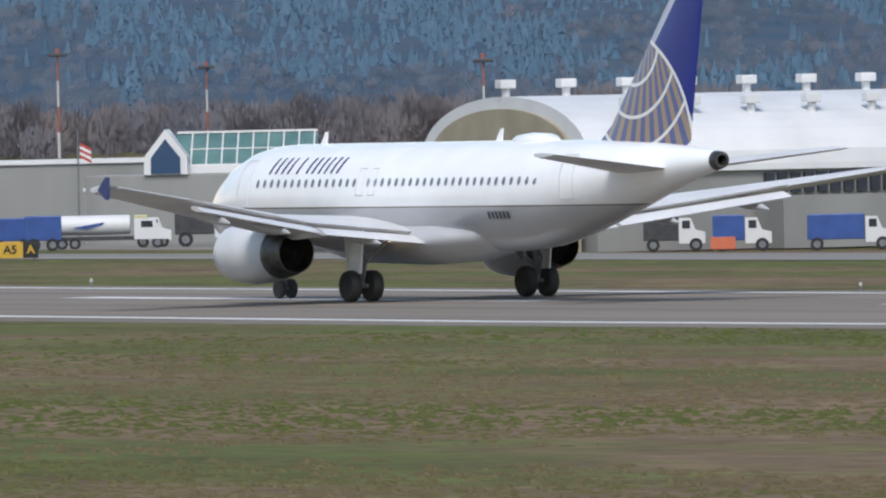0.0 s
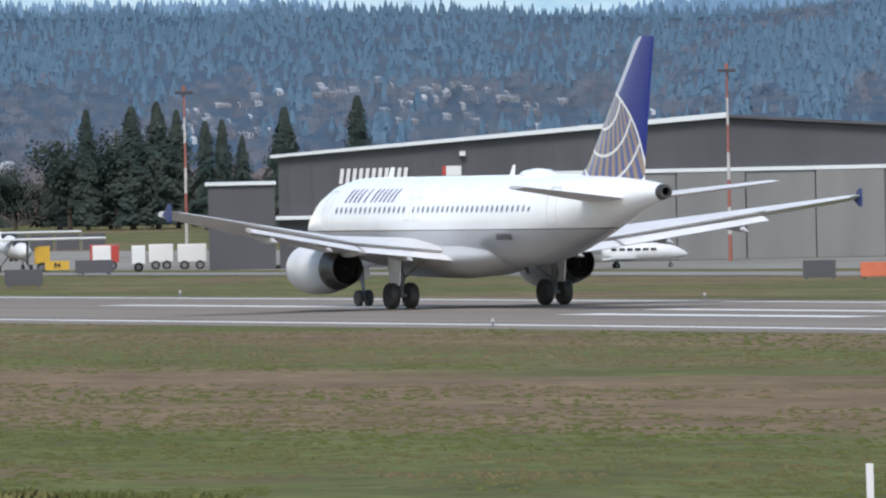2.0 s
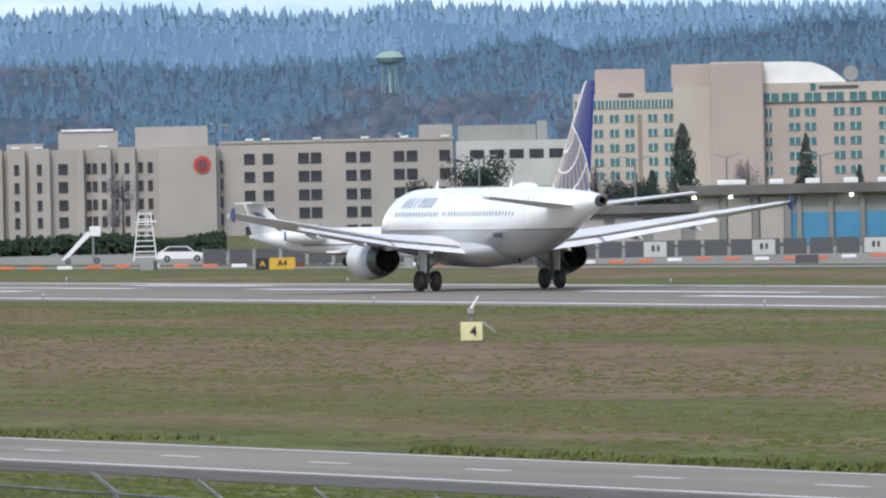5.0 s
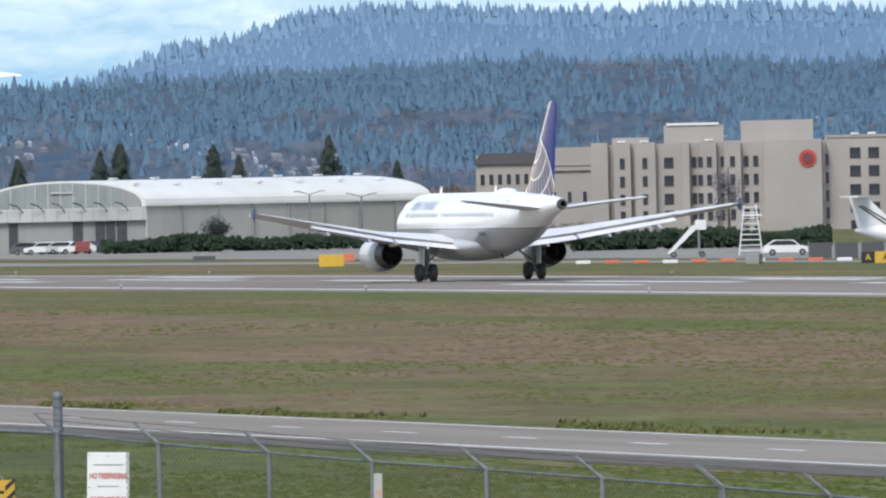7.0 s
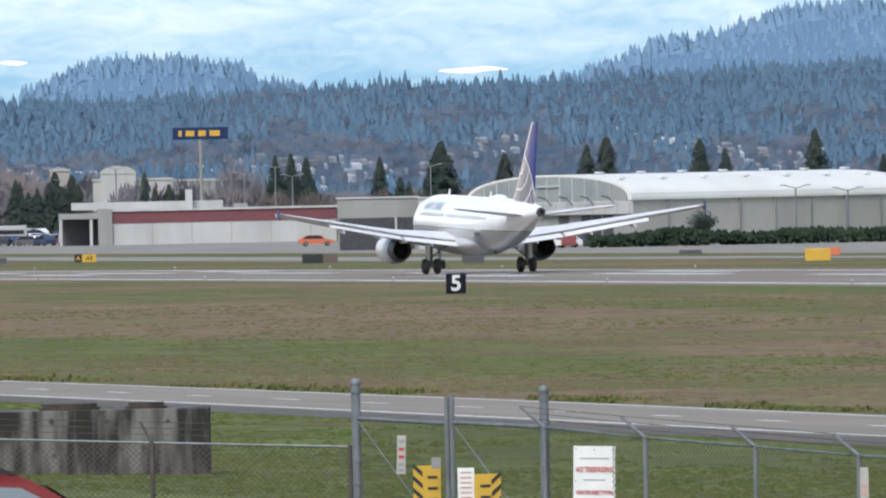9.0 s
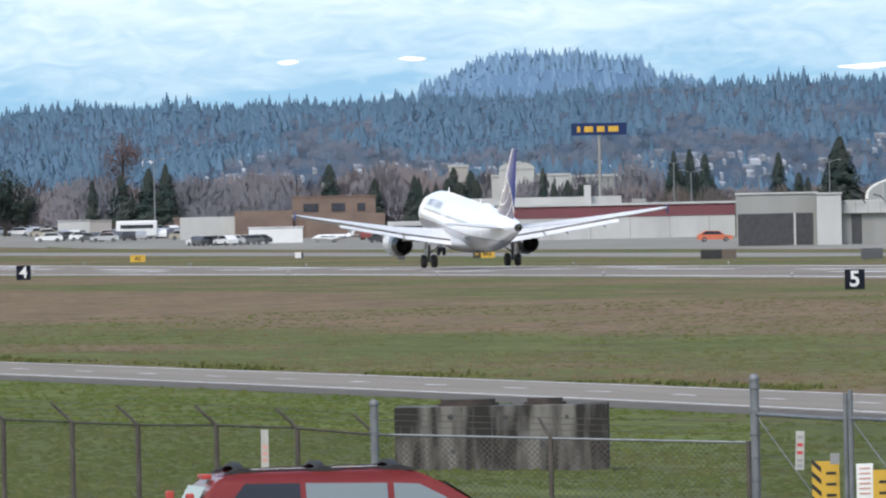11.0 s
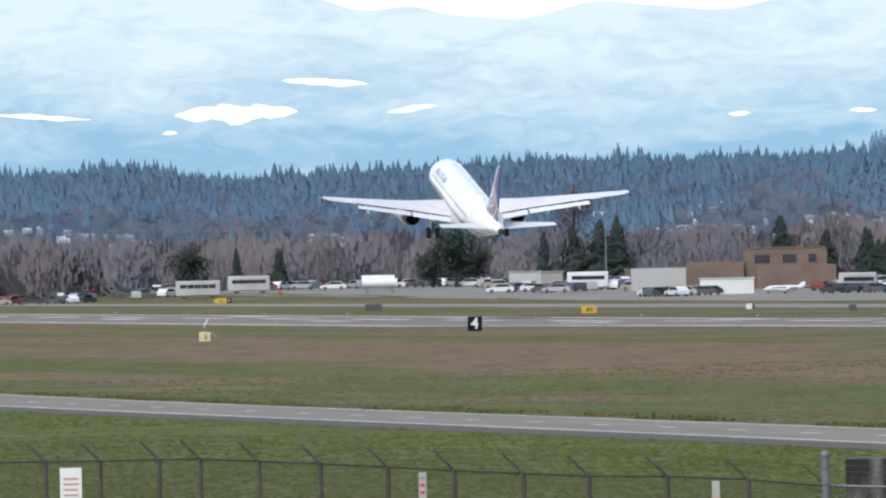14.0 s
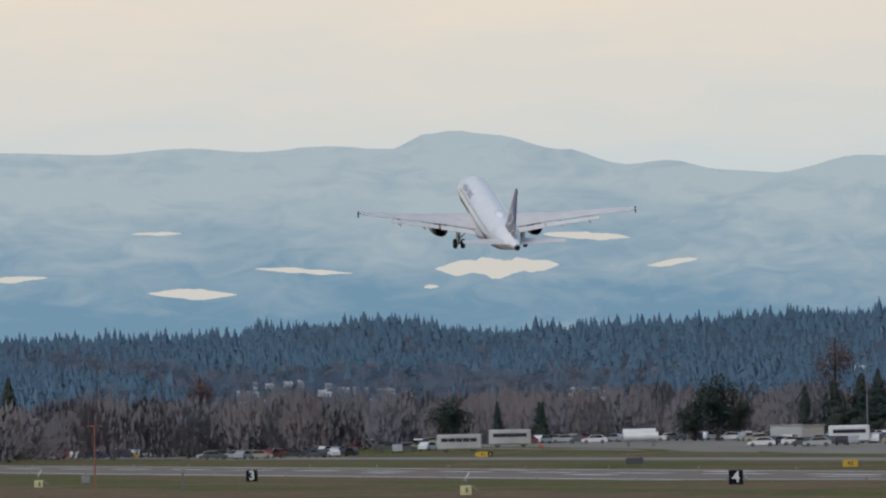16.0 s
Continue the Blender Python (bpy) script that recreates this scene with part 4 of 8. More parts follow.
def forest():
    rnd = random.Random(5)
    firs, bare, far, hv, hf = [], [], [], [], []

    def crest(b):
        return max(2.0, 7 + 4150 * math.tan(radians(profile(RIDGE, b))) - 1.3)

    for k in range(36000):
        b, u = 6 + 28 * rnd.random(), rnd.random() ** 0.85
        d = 2700 + 1450 * u
        x, y = spot(b, d)
        z = hill_z(b, d, RIDGE, 2700, 4150, crest(b))
        mass = noise.noise((b * 1.1, u * 3.2, 9.0)) + 0.5 * noise.noise((b * 3.7, u * 9, 4.0))
        size = (5.6 - 2.2 * u) * (0.55 + 0.65 * rnd.random()) * (1 + 0.35 * noise.noise((b * 2.2, u * 6, 3.0)))
        if mass + 1.1 * u > 0.42 + 0.3 * rnd.random():
            firs.append((x, y, z - 0.3, size, size * (0.32 + 0.20 * rnd.random())))
        elif mass + 1.1 * u > -0.1 and rnd.random() < 0.85:
            bare.append((x, y, z - 0.3, 0.62 * size + 0.6, 1.1 + 1.1 * rnd.random()))
        elif rnd.random() < 0.05:
            firs.append((x, y, z - 0.3, 1.3 * size, 1.3 * size * 0.24))
    for k in range(2300):   # an uneven row along the crest
        b = 6 + 28 * (k + rnd.random()) / 2300
        x, y = spot(b, 4110 + 45 * rnd.random())
        h = (2.2 + 3.6 * rnd.random() ** 2) * (1 + 0.5 * noise.noise((b * 4, 1, 2)))
        firs.append((x, y, crest(b) - 1.0, h, h * (0.26 + 0.16 * rnd.random())))
    for k in range(24000):
        b, u = 10.2 + 16 * rnd.random(), rnd.random()
        zr = 7 + 4500 * math.tan(radians(profile(FAR_HILL, b))) - 1.0
        if zr < 10:
            continue
        if k % 4 == 0:
            u = 0.97 + 0.03 * u
        x, y = spot(b, 4250 + 245 * u)
        h = (2.2 + 3.0 * rnd.random() ** 2) * (1.5 if k % 4 == 0 else 1.0)
        far.append((x, y, hill_z(b, 4250 + 245 * u, FAR_HILL, 4250, 4500, zr) - 0.7, h, h * (0.32 + 0.16 * rnd.random())))
    for k in range(1300):    # pale houses among the trees
        b = 8 + 17.6 * rnd.random()
        u = 0.36 + 0.10 * math.sin(b * 1.9) + 0.26 * (rnd.random() - 0.5)
        if noise.noise((b * 1.7, u * 5, 2.0)) < 0.02:
            continue
        d = 2700 + 1450 * u
        z = hill_z(b, d, RIDGE, 2700, 4150, crest(b)) + 0.6
        x, y = spot(b, d)
        w, h, dep, i = 0.4 + 1.5 * rnd.random() ** 2, 0.3 + 0.5 * rnd.random(), 0.8, len(hv)
        hv.extend(((x - w, y - dep, z - 1), (x + w, y - dep, z - 1), (x + w, y - dep, z + h), (x - w, y - dep, z + h), (x - 0.8 * w, y + dep, z + h + 0.5), (x + 0.8 * w, y + dep, z + h + 0.5)))
        hf.extend(((i, i + 1, i + 2, i + 3), (i + 3, i + 2, i + 5, i + 4)))
    planted("hillside_firs", SPIRES, firs, FARFOREST, "dense firs covering the hillside, painted blue with haze", rnd)
    # blue-grey haze is part of this crown colour
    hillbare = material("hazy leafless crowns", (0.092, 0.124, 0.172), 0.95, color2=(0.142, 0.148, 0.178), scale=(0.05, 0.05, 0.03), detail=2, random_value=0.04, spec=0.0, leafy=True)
    planted("hillside_bare_trees", BUSHES, bare, hillbare, "leafless trees on the lower hillside, painted blue-grey with haze", rnd)
    planted("distant_firs", SPIRELETS, far, FARTHER, "firs along the distant hill, blue haze painted into their colour", rnd)
    houses = material("pale house walls", (0.36, 0.37, 0.39), 0.7, color2=(0.16, 0.18, 0.21), scale=(0.03, 0.03, 0.1), random_value=0.5)
    mesh_stuff("hillside_houses", hv, hf, houses, "scattered pale houses among hillside trees", "houses")
    belt = []   # leafless trees at the foot of the hill
    for k in range(3000):
        b, d = 6 + 28 * rnd.random(), 2250 + 430 * rnd.random()
        x, y = spot(b, d)
        tall = 1.18 if b < 13 or b > 25.5 else 0.75
        h = (6.0 + 4.5 * rnd.random() + 2.0 * noise.noise((b * 2.5, 3, 1))) * tall
        belt.append((x, y, -0.2, h, 3.2 + 2.2 * rnd.random()))
    brown = material("brown thicket twigs", (0.078, 0.072, 0.070), 0.95, color2=(0.118, 0.098, 0.088), scale=(0.08, 0.08, 0.05), detail=3, random_value=0.05, spec=0.0, leafy=True)
    thicket = []   # brown scrub and alders close behind the buildings
    for b0, b1, d0, d1, h0, n in ((20.75, 23.75, 1510, 1600, 4.0, 200), (13.0, 16.3, 1990, 2060, 5.5, 220), (18.6, 19.75, 1510, 1560, 3.6, 60)):
        for k in range(n):
            b, d = b0 + (b1 - b0) * rnd.random(), d0 + (d1 - d0) * rnd.random()
            x, y = spot(b, d)
            thicket.append((x, y, -0.2, h0 * (0.7 + 0.7 * rnd.random()) + 1.2 * noise.noise((b * 4, 1, 7)), 1.5 + 1.4 * rnd.random()))
    planted("brown_thicket", CROWNS, thicket, brown, "brown leafless thicket behind the airport buildings", rnd)
    planted("leafless_trees", CROWNS, belt, BARETREES, "belt of leafless trees on the plain, mauve-blue haze in their colour", rnd)


forest()

# ---- far side of the airfield ----


def site(bearing, d, turn=0.0, z=None):
    """A frame on the ground: x to the right as seen from the eye, y away from it. turn: degrees counter-clockwise seen from above."""
    x, y = spot(bearing, d)
    return pose(x, y, ground_z(x, y) if z is None else z, 0, 0, turn - bearing)


def window_grid(parent, mat, x0, x1, cols, z0, z1, rows, y, w, h, name="window", skip=()):
    me = None
    for c in range(cols):
        for r in range(rows):
            if (c, r) in skip:
                continue
            x = x0 + (x1 - x0) * (c / max(1, cols - 1))
            z = z0 + (z1 - z0) * (r / max(1, rows - 1))
            if me is None:
                ob = part(name, boxes((-w / 2, w / 2, -0.12, 0.10, -h / 2, h / 2)), mat, parent)
                me = ob.data
            else:
                ob = new(name, me)
                ob.parent = parent
            ob.matrix_basis = Matrix.Translation((x, y, z))


def flat_building(name, label, m, w, depth, h, wall_mat, roof_mat=None, parapet=0.5, category="building"):
    b = thing(name, label, category, m)
    wall = part("wall", boxes((-w / 2, w / 2, 0, depth, 0, h), bevel=0.04), wall_mat, b)
    part("roof", boxes((-w / 2 - 0.15, w / 2 + 0.15, -0.15, depth + 0.15, h, h + parapet)), roof_mat or wall_mat, b, "parapet roof edge")
    return b, wall


# barrel-roofed white hangar with rooftop ventilators
def vault_hangar(name, label, m, span, length, eave, rise, wall_mat, roof_mat, end_mat, vents=(), cap=1.0, rim=0.92):
    """Gable arch at local x = 0 facing -x side; the vault runs along +x; span along y."""
    b = thing(name, label, "hangar", m)
    n = 22
    arch = []
    for k in range(n + 1):
        a = math.pi * k / n
        arch.append((span / 2 - span / 2 * math.cos(a), eave + rise * math.sin(a) ** 0.85))
    bm = bmesh.new()
    prism(bm, arch + [(span, eave - 0.3), (0, eave - 0.3)], "x", -0.5, length)
    part("roof", bm, roof_mat, b, "white curved metal roof", smooth=False)
    part("wall", boxes((0, length, 0.25, span - 0.25, 0, eave)), wall_mat, b)
    bm = bmesh.new()
    inner = [(span / 2 + (p[0] - span / 2) * rim, eave + (p[1] - eave) * (rim - 0.03)) for p in arch]
    prism(bm, inner + [(span * 0.93, 0), (span * 0.07, 0)], "x", -0.7, -0.35)
    part("gable_end", bm, end_mat, b, "tan recessed gable end")
    for x, u in vents:
        a = math.pi * u
        y, z = span / 2 - span / 2 * math.cos(a), eave + rise * math.sin(a) ** 0.85
        v = part("ventilator", tubes(((x, y, z - 0.4), (x, y, z + 0.45 * cap), 0.22 * cap), n=10), WHITE, b, "white roof ventilator")
        part("ventilator_cap", boxes((x - 0.42, x + 0.42, y - 0.42, y + 0.42, z + 0.4 * cap, z + 0.85 * cap), bevel=0.06 * cap), WHITE, v)
    return b


# large barrel hangar nearest the runway's start (axis runs to the right)
HANGAR_A = vault_hangar("arched_hangar", "white barrel-roofed hangar with roof ventilators and tan gable", site(30.5532, 642, 23), 22, 44, 4.2, 3.6, LIGHTGREY, WHITE, material("tan gable boards", (0.36, 0.31, 0.22), 0.8, color2=(0.30, 0.26, 0.19), scale=(0.5, 0.5, 0.5)),
                        [(-0.3 + 3.3 * k, 0.5) for k in range(12)] + [(3.0 + 3.3 * k, 0.24) for k in range(10)], rim=0.86)
for k in range(24):
    part("window", boxes((9.0 + 0.72 * k, 9.5 + 0.72 * k, 0.0, 0.26, 2.75, 3.75)), GLASSDARK, HANGAR_A)
part("stovepipe", tubes(((17.5, 2.2, 5.6), (17.5, 2.2, 7.1), 0.11), n=8), DARK, HANGAR_A, "dark stove pipe")
part("annex", boxes((8.4, 40, -3.5, 0.0, 0.0, 2.6)), LIGHTGREY, HANGAR_A, "low pale annex along the hangar side")


# glazed terminal pavilion
def atrium():
    d = 745
    b = thing("glazed_pavilion", "low white office with a green glass gabled roof lantern", "building", site(28.9040, d, -4))
    part("wall", boxes((-8.0, 14, 0, 14, 0, 4.0), bevel=0.05), LIGHTGREY, b)
    part("upper_wall", boxes((-3.0, 14, 1.0, 10, 4.0, 4.55), bevel=0.05), WHITE, b)
    glassroof = material("green roof glazing", (0.075, 0.155, 0.15), 0.12, color2=(0.11, 0.20, 0.19), scale=(0.8, 0.8, 0.8))
    bm = bmesh.new()
    prism(bm, [(1.2, 4.55), (3.4, 6.35), (5.6, 4.55)], "x", -2.9, 5.2)
    lantern = part("glass_roof", bm, glassroof, b, "green glass roof lantern")
    for k in range(9):
        x = -2.0 + 0.88 * k
        part("glazing_bar", tubes(((x, 1.15, 4.57), (x, 3.4, 6.4), 0.05), n=6), WHITE, lantern)
    part("glazing_rail", tubes(((-2.1, 2.2, 5.42), (5.2, 2.2, 5.42), 0.04), n=6), WHITE, lantern)
    part("ridge_cap", boxes((-2.9, 5.2, 3.25, 3.55, 6.32, 6.45)), WHITE, lantern)
    gable = [(-4.6, 4.0), (-4.6, 5.0), (-3.35, 6.6), (-2.1, 5.0), (-2.1, 4.0)]
    bm = bmesh.new()
    prism(bm, gable, "y", -0.2, 3.4)
    part("gable_frame", bm, WHITE, b, "white gabled entrance frame")
    bm = bmesh.new()
    prism(bm, [(-4.2, 4.05), (-4.2, 4.95), (-3.35, 6.05), (-2.5, 4.95), (-2.5, 4.05)], "y", -0.26, -0.18)
    part("gable_window", bm, material("deep blue glass", (0.02, 0.06, 0.13), 0.1), b, "deep blue gable window")
    part("doorway", boxes((0.6, 1.5, -0.1, 0.3, 0, 2.4)), DARK, b)
    part("fascia", boxes((2.0, 9.0, -0.15, 0.0, 2.1, 2.9)), DOORBLUE, b, "pale blue fascia bars")


atrium()

# long pale hangar with sliding doors
b = thing("pale_hangar", "long pale grey hangar with wide sliding doors", "hangar", site(26.9636, 748, 0))
part("wall", boxes((-6.6, 7.2, 0, 30, 0, 5.1)), LIGHTGREY, b)
bm = bmesh.new()
prism(bm, [(-7.0, 5.1), (-7.0, 5.3), (-0.5, 5.75), (7.4, 5.45), (7.4, 5.1)], "y", -0.4, 30)
part("roof", bm, HALLWHITE, b, "low white roof edge")
for k in range(4):
    part("door", boxes((-6.3 + 3.35 * k, -3.05 + 3.35 * k, -0.12 + 0.06 * (k % 2), 0.0, 0.05, 4.75)), LIGHTGREY, b, "pale sliding door leaf")
b, wall = flat_building("terminal_annex", "low light grey flat-roofed annex with pale walls", site(28.0571, 790), 26, 20, 4.6, LIGHTGREY, WHITE, 0.25)
b, wall = flat_building("terminal_annex", "small pale box annex beside the pavilion", site(28.4805, 752), 5.0, 8, 3.1, WHITE, WHITE, 0.15)


# charcoal maintenance hangar
def charcoal_hangar():
    d = 858
    b = thing("charcoal_hangar", "large charcoal metal hangar with a low pale gable roof", "hangar", site(25.2434, d))
    bm = bmesh.new()
    prism(bm, [(-23.7, 0), (23.9, 0), (23.9, 8.1), (6.0, 9.35), (-23.7, 7.35)], "y", 0, 60)
    wall = part("wall", bm, DARKGREY, b, "charcoal ribbed metal cladding")
    bm = bmesh.new()
    prism(bm, [(-24.2, 7.35), (6.0, 9.4), (6.0, 9.75), (-24.2, 7.55)], "y", -0.5, 60)
    part("roof", bm, METALROOF, b, "pale metal roof slope")
    bm = bmesh.new()
    prism(bm, [(6.0, 9.4), (24.3, 8.1), (24.3, 8.28), (6.0, 9.6)], "y", -0.5, 60)
    part("roof", bm, DARKGREY, b)
    for k in range(15):
        x = -23.2 + 1.6 * k
        part("cladding_rib", boxes((x, x + 0.10, -0.08, 0.0, 0.1, 7.3 + 0.066 * (x + 23.7))), DARKGREY, wall)
    part("canopy_strip", boxes((-23.9, -4.3, -0.9, -0.02, 3.25, 3.5), bevel=0.03), METALROOF, b, "thin pale canopy strip")
    for k in range(6):
        x = -6.6 + 4.6 * k
        part("door", boxes((x, x + 4.5, -0.2 + 0.08 * (k % 2), 0.0, 0.05, 5.85)), DOORGREY, b, "light grey sliding hangar door")
    part("door_frame", boxes((-6.9, 21.5, -0.25, 0.0, 5.85, 6.1)), METALROOF, b)
    # name board as plain slanted bars over a red swoosh
    for k in range(11):
        x = -19.7 + 0.42 * k
        bm = bmesh.new()
        prism(bm, [(x, 5.55), (x + 0.24, 5.55), (x + 0.38, 6.55), (x + 0.14, 6.55)], "y", -0.16, -0.04)
        part("sign_bar", bm, WHITE, b, "white slanted sign bar")
    bm = bmesh.new()
    prism(bm, [(-19.9, 4.55), (-18.6, 4.85), (-15.2, 5.05), (-15.2, 5.40), (-17.5, 5.40), (-19.8, 5.25)], "y", -0.14, -0.04)
    part("red_swoosh", bm, REDPAINT, b, "red swoosh under the sign")
    part("tagline_bar", boxes((-17.2, -15.6, -0.12, -0.04, 4.72, 4.86)), WHITE, b)
    part("notice_panel", boxes((-12.6, -11.6, -0.14, -0.04, 5.95, 6.6)), WHITE, b, "white notice panel")
    part("notice_edge", boxes((-12.85, -12.62, -0.14, -0.04, 6.0, 6.6)), REDPAINT, b)
    letters("5", 1.1, 0.04, WHITE, b, pose(-12.25, -0.12, 5.15, 90), "door_number")
    part("wall_lamp", boxes((-11.7, -11.3, -0.5, -0.0, 7.25, 7.55)), WHITE, b, "white wall lamp")
    a = thing("hangar_annex", "low charcoal lean-to annex beside the hangar", "building", site(23.5036, d))
    part("wall", boxes((-2.3, 2.1, 0, 30, 0, 5.6)), DARKGREY, a)
    part("roof", boxes((-2.5, 2.2, -0.2, 30, 5.6, 5.8)), METALROOF, a)


charcoal_hangar()


# red and white floodlight masts
def mast(bearing, d, h):
    t = thing("floodlight_mast", "tall red and white banded floodlight mast", "mast", site(bearing, d), group="floodlight masts")
    n = 7
    for k in range(n):
        part("mast_section", tubes(((0, 0, h * k / n), (0, 0, h * (k + 1) / n), 0.14 - 0.012 * k, 0.128 - 0.012 * k), n=8), MASTRED if k % 2 == 0 else MASTWHITE, t)
    part("head_ring", boxes((-0.6, 0.6, -0.3, 0.3, h - 0.1, h + 0.12), bevel=0.04), DARK, t, "dark lamp ring")
    part("beacon", tubes(((0, 0, h + 0.1), (0, 0, h + 0.45), 0.12), n=8), MASTRED, t)


mast(27.7184, 900, 10.79)
mast(28.1792, 820, 11.38)
mast(28.8344, 900, 10.73)
mast(25.6470, 845, 12.42)
mast(30.0550, 760, 10.20)
mast(23.2530, 880, 11.93)


# flag on a pole
def flag_pole():
    t = thing("flagpole", "thin pale flagpole with a striped flag", "flagpole", site(28.2613, 740))
    part("pole", tubes(((0, 0, 0), (0, 0, 6.8), 0.07, 0.04), n=8), STEEL, t)
    for k in range(5):
        bm = bmesh.new()
        prism(bm, [(0.1, 5.95 - 0.17 * k), (0.75, 5.62 - 0.17 * k), (0.75, 5.45 - 0.17 * k), (0.1, 5.78 - 0.17 * k)], "y", -0.02, 0.02)
        part("flag_stripe", bm, REDPAINT if k % 2 == 0 else WHITE, t)


flag_pole()


# ---- vehicles on the aprons ----
def wheel(parent, x, y, r, w=0.25):
    t = part("tyre", tubes(((x, y - w / 2, r), (x, y + w / 2, r), r), n=16), BLACK, parent)
    part("rim", tubes(((x, y - w / 2 - 0.01, r), (x, y + w / 2 + 0.01, r), r * 0.55), n=10), STEEL, t)


def fuel_truck(m):
    t = thing("fuel_truck", "white aviation fuel tanker truck with blue swoosh", "truck", m)
    bm = bmesh.new()
    loft(bm, [[(x, r * 1.1 * math.sin(a * math.tau / 20), 2.1 + r * math.cos(a * math.tau / 20)) for a in range(20)] for x, r in ((-3.6, 0.7), (-3.5, 0.85), (3.0, 0.85), (3.1, 0.7))])
    bmesh.ops.recalc_face_normals(bm, faces=bm.faces)
    part("tank", bm, WHITE, t, "white cylindrical tank", smooth=True)
    part("chassis", boxes((-3.6, 5.4, -0.7, 0.7, 0.75, 1.1)), DARK, t)
    bm = bmesh.new()
    prism(bm, [(3.4, 0.8), (6.6, 0.8), (6.6, 1.55), (5.6, 1.75), (5.2, 2.6), (3.4, 2.6)], "y", -1.1, 1.1)
    part("cab", bm, WHITE, t, "white bonneted cab")
    part("cab_window", boxes((4.0, 5.0, -1.13, 1.13, 1.85, 2.4)), GLASSDARK, t)
    bm = bmesh.new()
    prism(bm, [(-2.0, 1.9), (0.8, 2.35), (0.6, 2.1), (-0.8, 1.75)], "y", -0.99, -0.95)
    part("swoosh", bm, BLUE, t, "blue swoosh on the tank")
    for x in (-2.9, -1.8, 5.4):
        for y in (-0.95, 0.95):
            wheel(t, x, y, 0.5)


fuel_truck(site(28.33, 726) @ Matrix.Scale(0.64, 4))


def box_truck(m, body_mat, label, name="ground_truck", length=3.4, cab=True):
    t = thing(name, label, "truck", m)
    part("body", boxes((-length / 2, length / 2, -0.95, 0.95, 0.7, 2.3), bevel=0.06), body_mat, t)
    if cab:
        bm = bmesh.new()
        prism(bm, [(length / 2 + 0.05, 0.5), (length / 2 + 1.7, 0.5), (length / 2 + 1.7, 1.2), (length / 2 + 1.1, 1.35), (length / 2 + 0.8, 2.1), (length / 2 + 0.05, 2.1)], "y", -0.9, 0.9)
        part("cab", bm, WHITE, t)
        part("cab_window", boxes((length / 2 + 0.25, length / 2 + 0.75, -0.93, 0.93, 1.45, 1.95)), GLASSDARK, t)
    for x in (-length / 2 + 0.6, length / 2 + (1.1 if cab else -0.6)):
        for y in (-0.85, 0.85):
            wheel(t, x, y, 0.42)


box_truck(site(27.96, 722) @ Matrix.Scale(0.8, 4), BLUE, "blue boxy ground support trailer on the apron", length=3.0, cab=False)
box_truck(site(28.10, 716) @ Matrix.Scale(0.85, 4), BLUE, "blue boxy ground support trailer beside the tanker", length=2.4, cab=False)
box_truck(site(28.53, 730) @ Matrix.Scale(0.8, 4), PALEYELLOW, "small yellow service truck on the apron", length=0.9)
box_truck(site(28.7670, 728), DARK, "dark flatbed service truck on the apron", length=2.2)
box_truck(site(30.8222, 640) @ Matrix.Scale(0.78, 4), DARK, "dark service truck beside the hangar", length=2.2)
box_truck(site(31.1211, 636) @ Matrix.Scale(0.78, 4), BLUE, "blue service truck beside the hangar", length=2.0)
box_truck(site(31.5944, 634) @ Matrix.Scale(0.78, 4), BLUE, "blue box truck beside the hangar", length=3.6)
box_truck(site(26.5525, 730), WHITE, "white catering truck on the apron", length=2.4)
box_truck(site(27.3497, 735), material("tan truck paint", (0.38, 0.27, 0.14), 0.6), "tan tank truck beside the hangar", length=1.8)
box_truck(site(22.6143, 870) @ Matrix.Scale(0.75, 4), YELLOW, "small yellow loader on the apron", length=1.4, cab=False)
box_truck(site(22.8883, 880) @ Matrix.Scale(0.75, 4), REDPAINT, "red container trailer on the apron", length=2.6, cab=False)
box_truck(site(23.1374, 876) @ Matrix.Scale(0.75, 4), WHITE, "white box trailer on the apron", length=2.2, cab=False)
box_truck(site(23.2744, 872) @ Matrix.Scale(0.75, 4), WHITE, "white tank trailer on the apron", length=2.6, cab=False)
box_truck(site(22.8759, 850) @ Matrix.Scale(0.75, 4), WHITE, "white striped generator cart on the apron", length=1.6, cab=False)
box_truck(site(23.0378, 850) @ Matrix.Scale(0.75, 4), WHITE, "white striped generator cart on the apron", length=1.2, cab=False)


def car(m, mat, label, group="", long=4.4):
    """Saloon or hatchback, facing local +x, side towards the eye."""
    t = thing("parked_car", label, "car", m, group)
    bm = bmesh.new()
    h = long / 2
    prism(bm, [(-h, 0.3), (h, 0.3), (h, 0.75), (h * 0.52, 0.92), (h * 0.25, 1.42), (-h * 0.55, 1.45), (-h * 0.92, 0.95), (-h, 0.85)], "y", -0.85, 0.85)
    part("body", bm, mat, t)
    bm = bmesh.new()
    prism(bm, [(h * 0.44, 0.95), (h * 0.2, 1.36), (-h * 0.5, 1.38), (-h * 0.8, 0.98)], "y", -0.87, 0.87)
    part("side_glass", bm, GLASSDARK, t)
    for x in (-h * 0.62, h * 0.62):
        for y in (-0.78, 0.78):
            wheel(t, x, y, 0.31, 0.2)
    return t


SILVER = material("silver car paint", (0.45, 0.46, 0.48), 0.3, 0.4, color2=(0.40, 0.41, 0.43), scale=(1, 1, 1))
car(site(27.0831, 726), SILVER, "silver saloon car parked by the pale hangar")
car(site(17.4646, 1180), WHITE, "white pickup by the far fence")
car(site(13.2447, 1700, 4), ORANGE, "orange crew van on the apron", long=4.6)


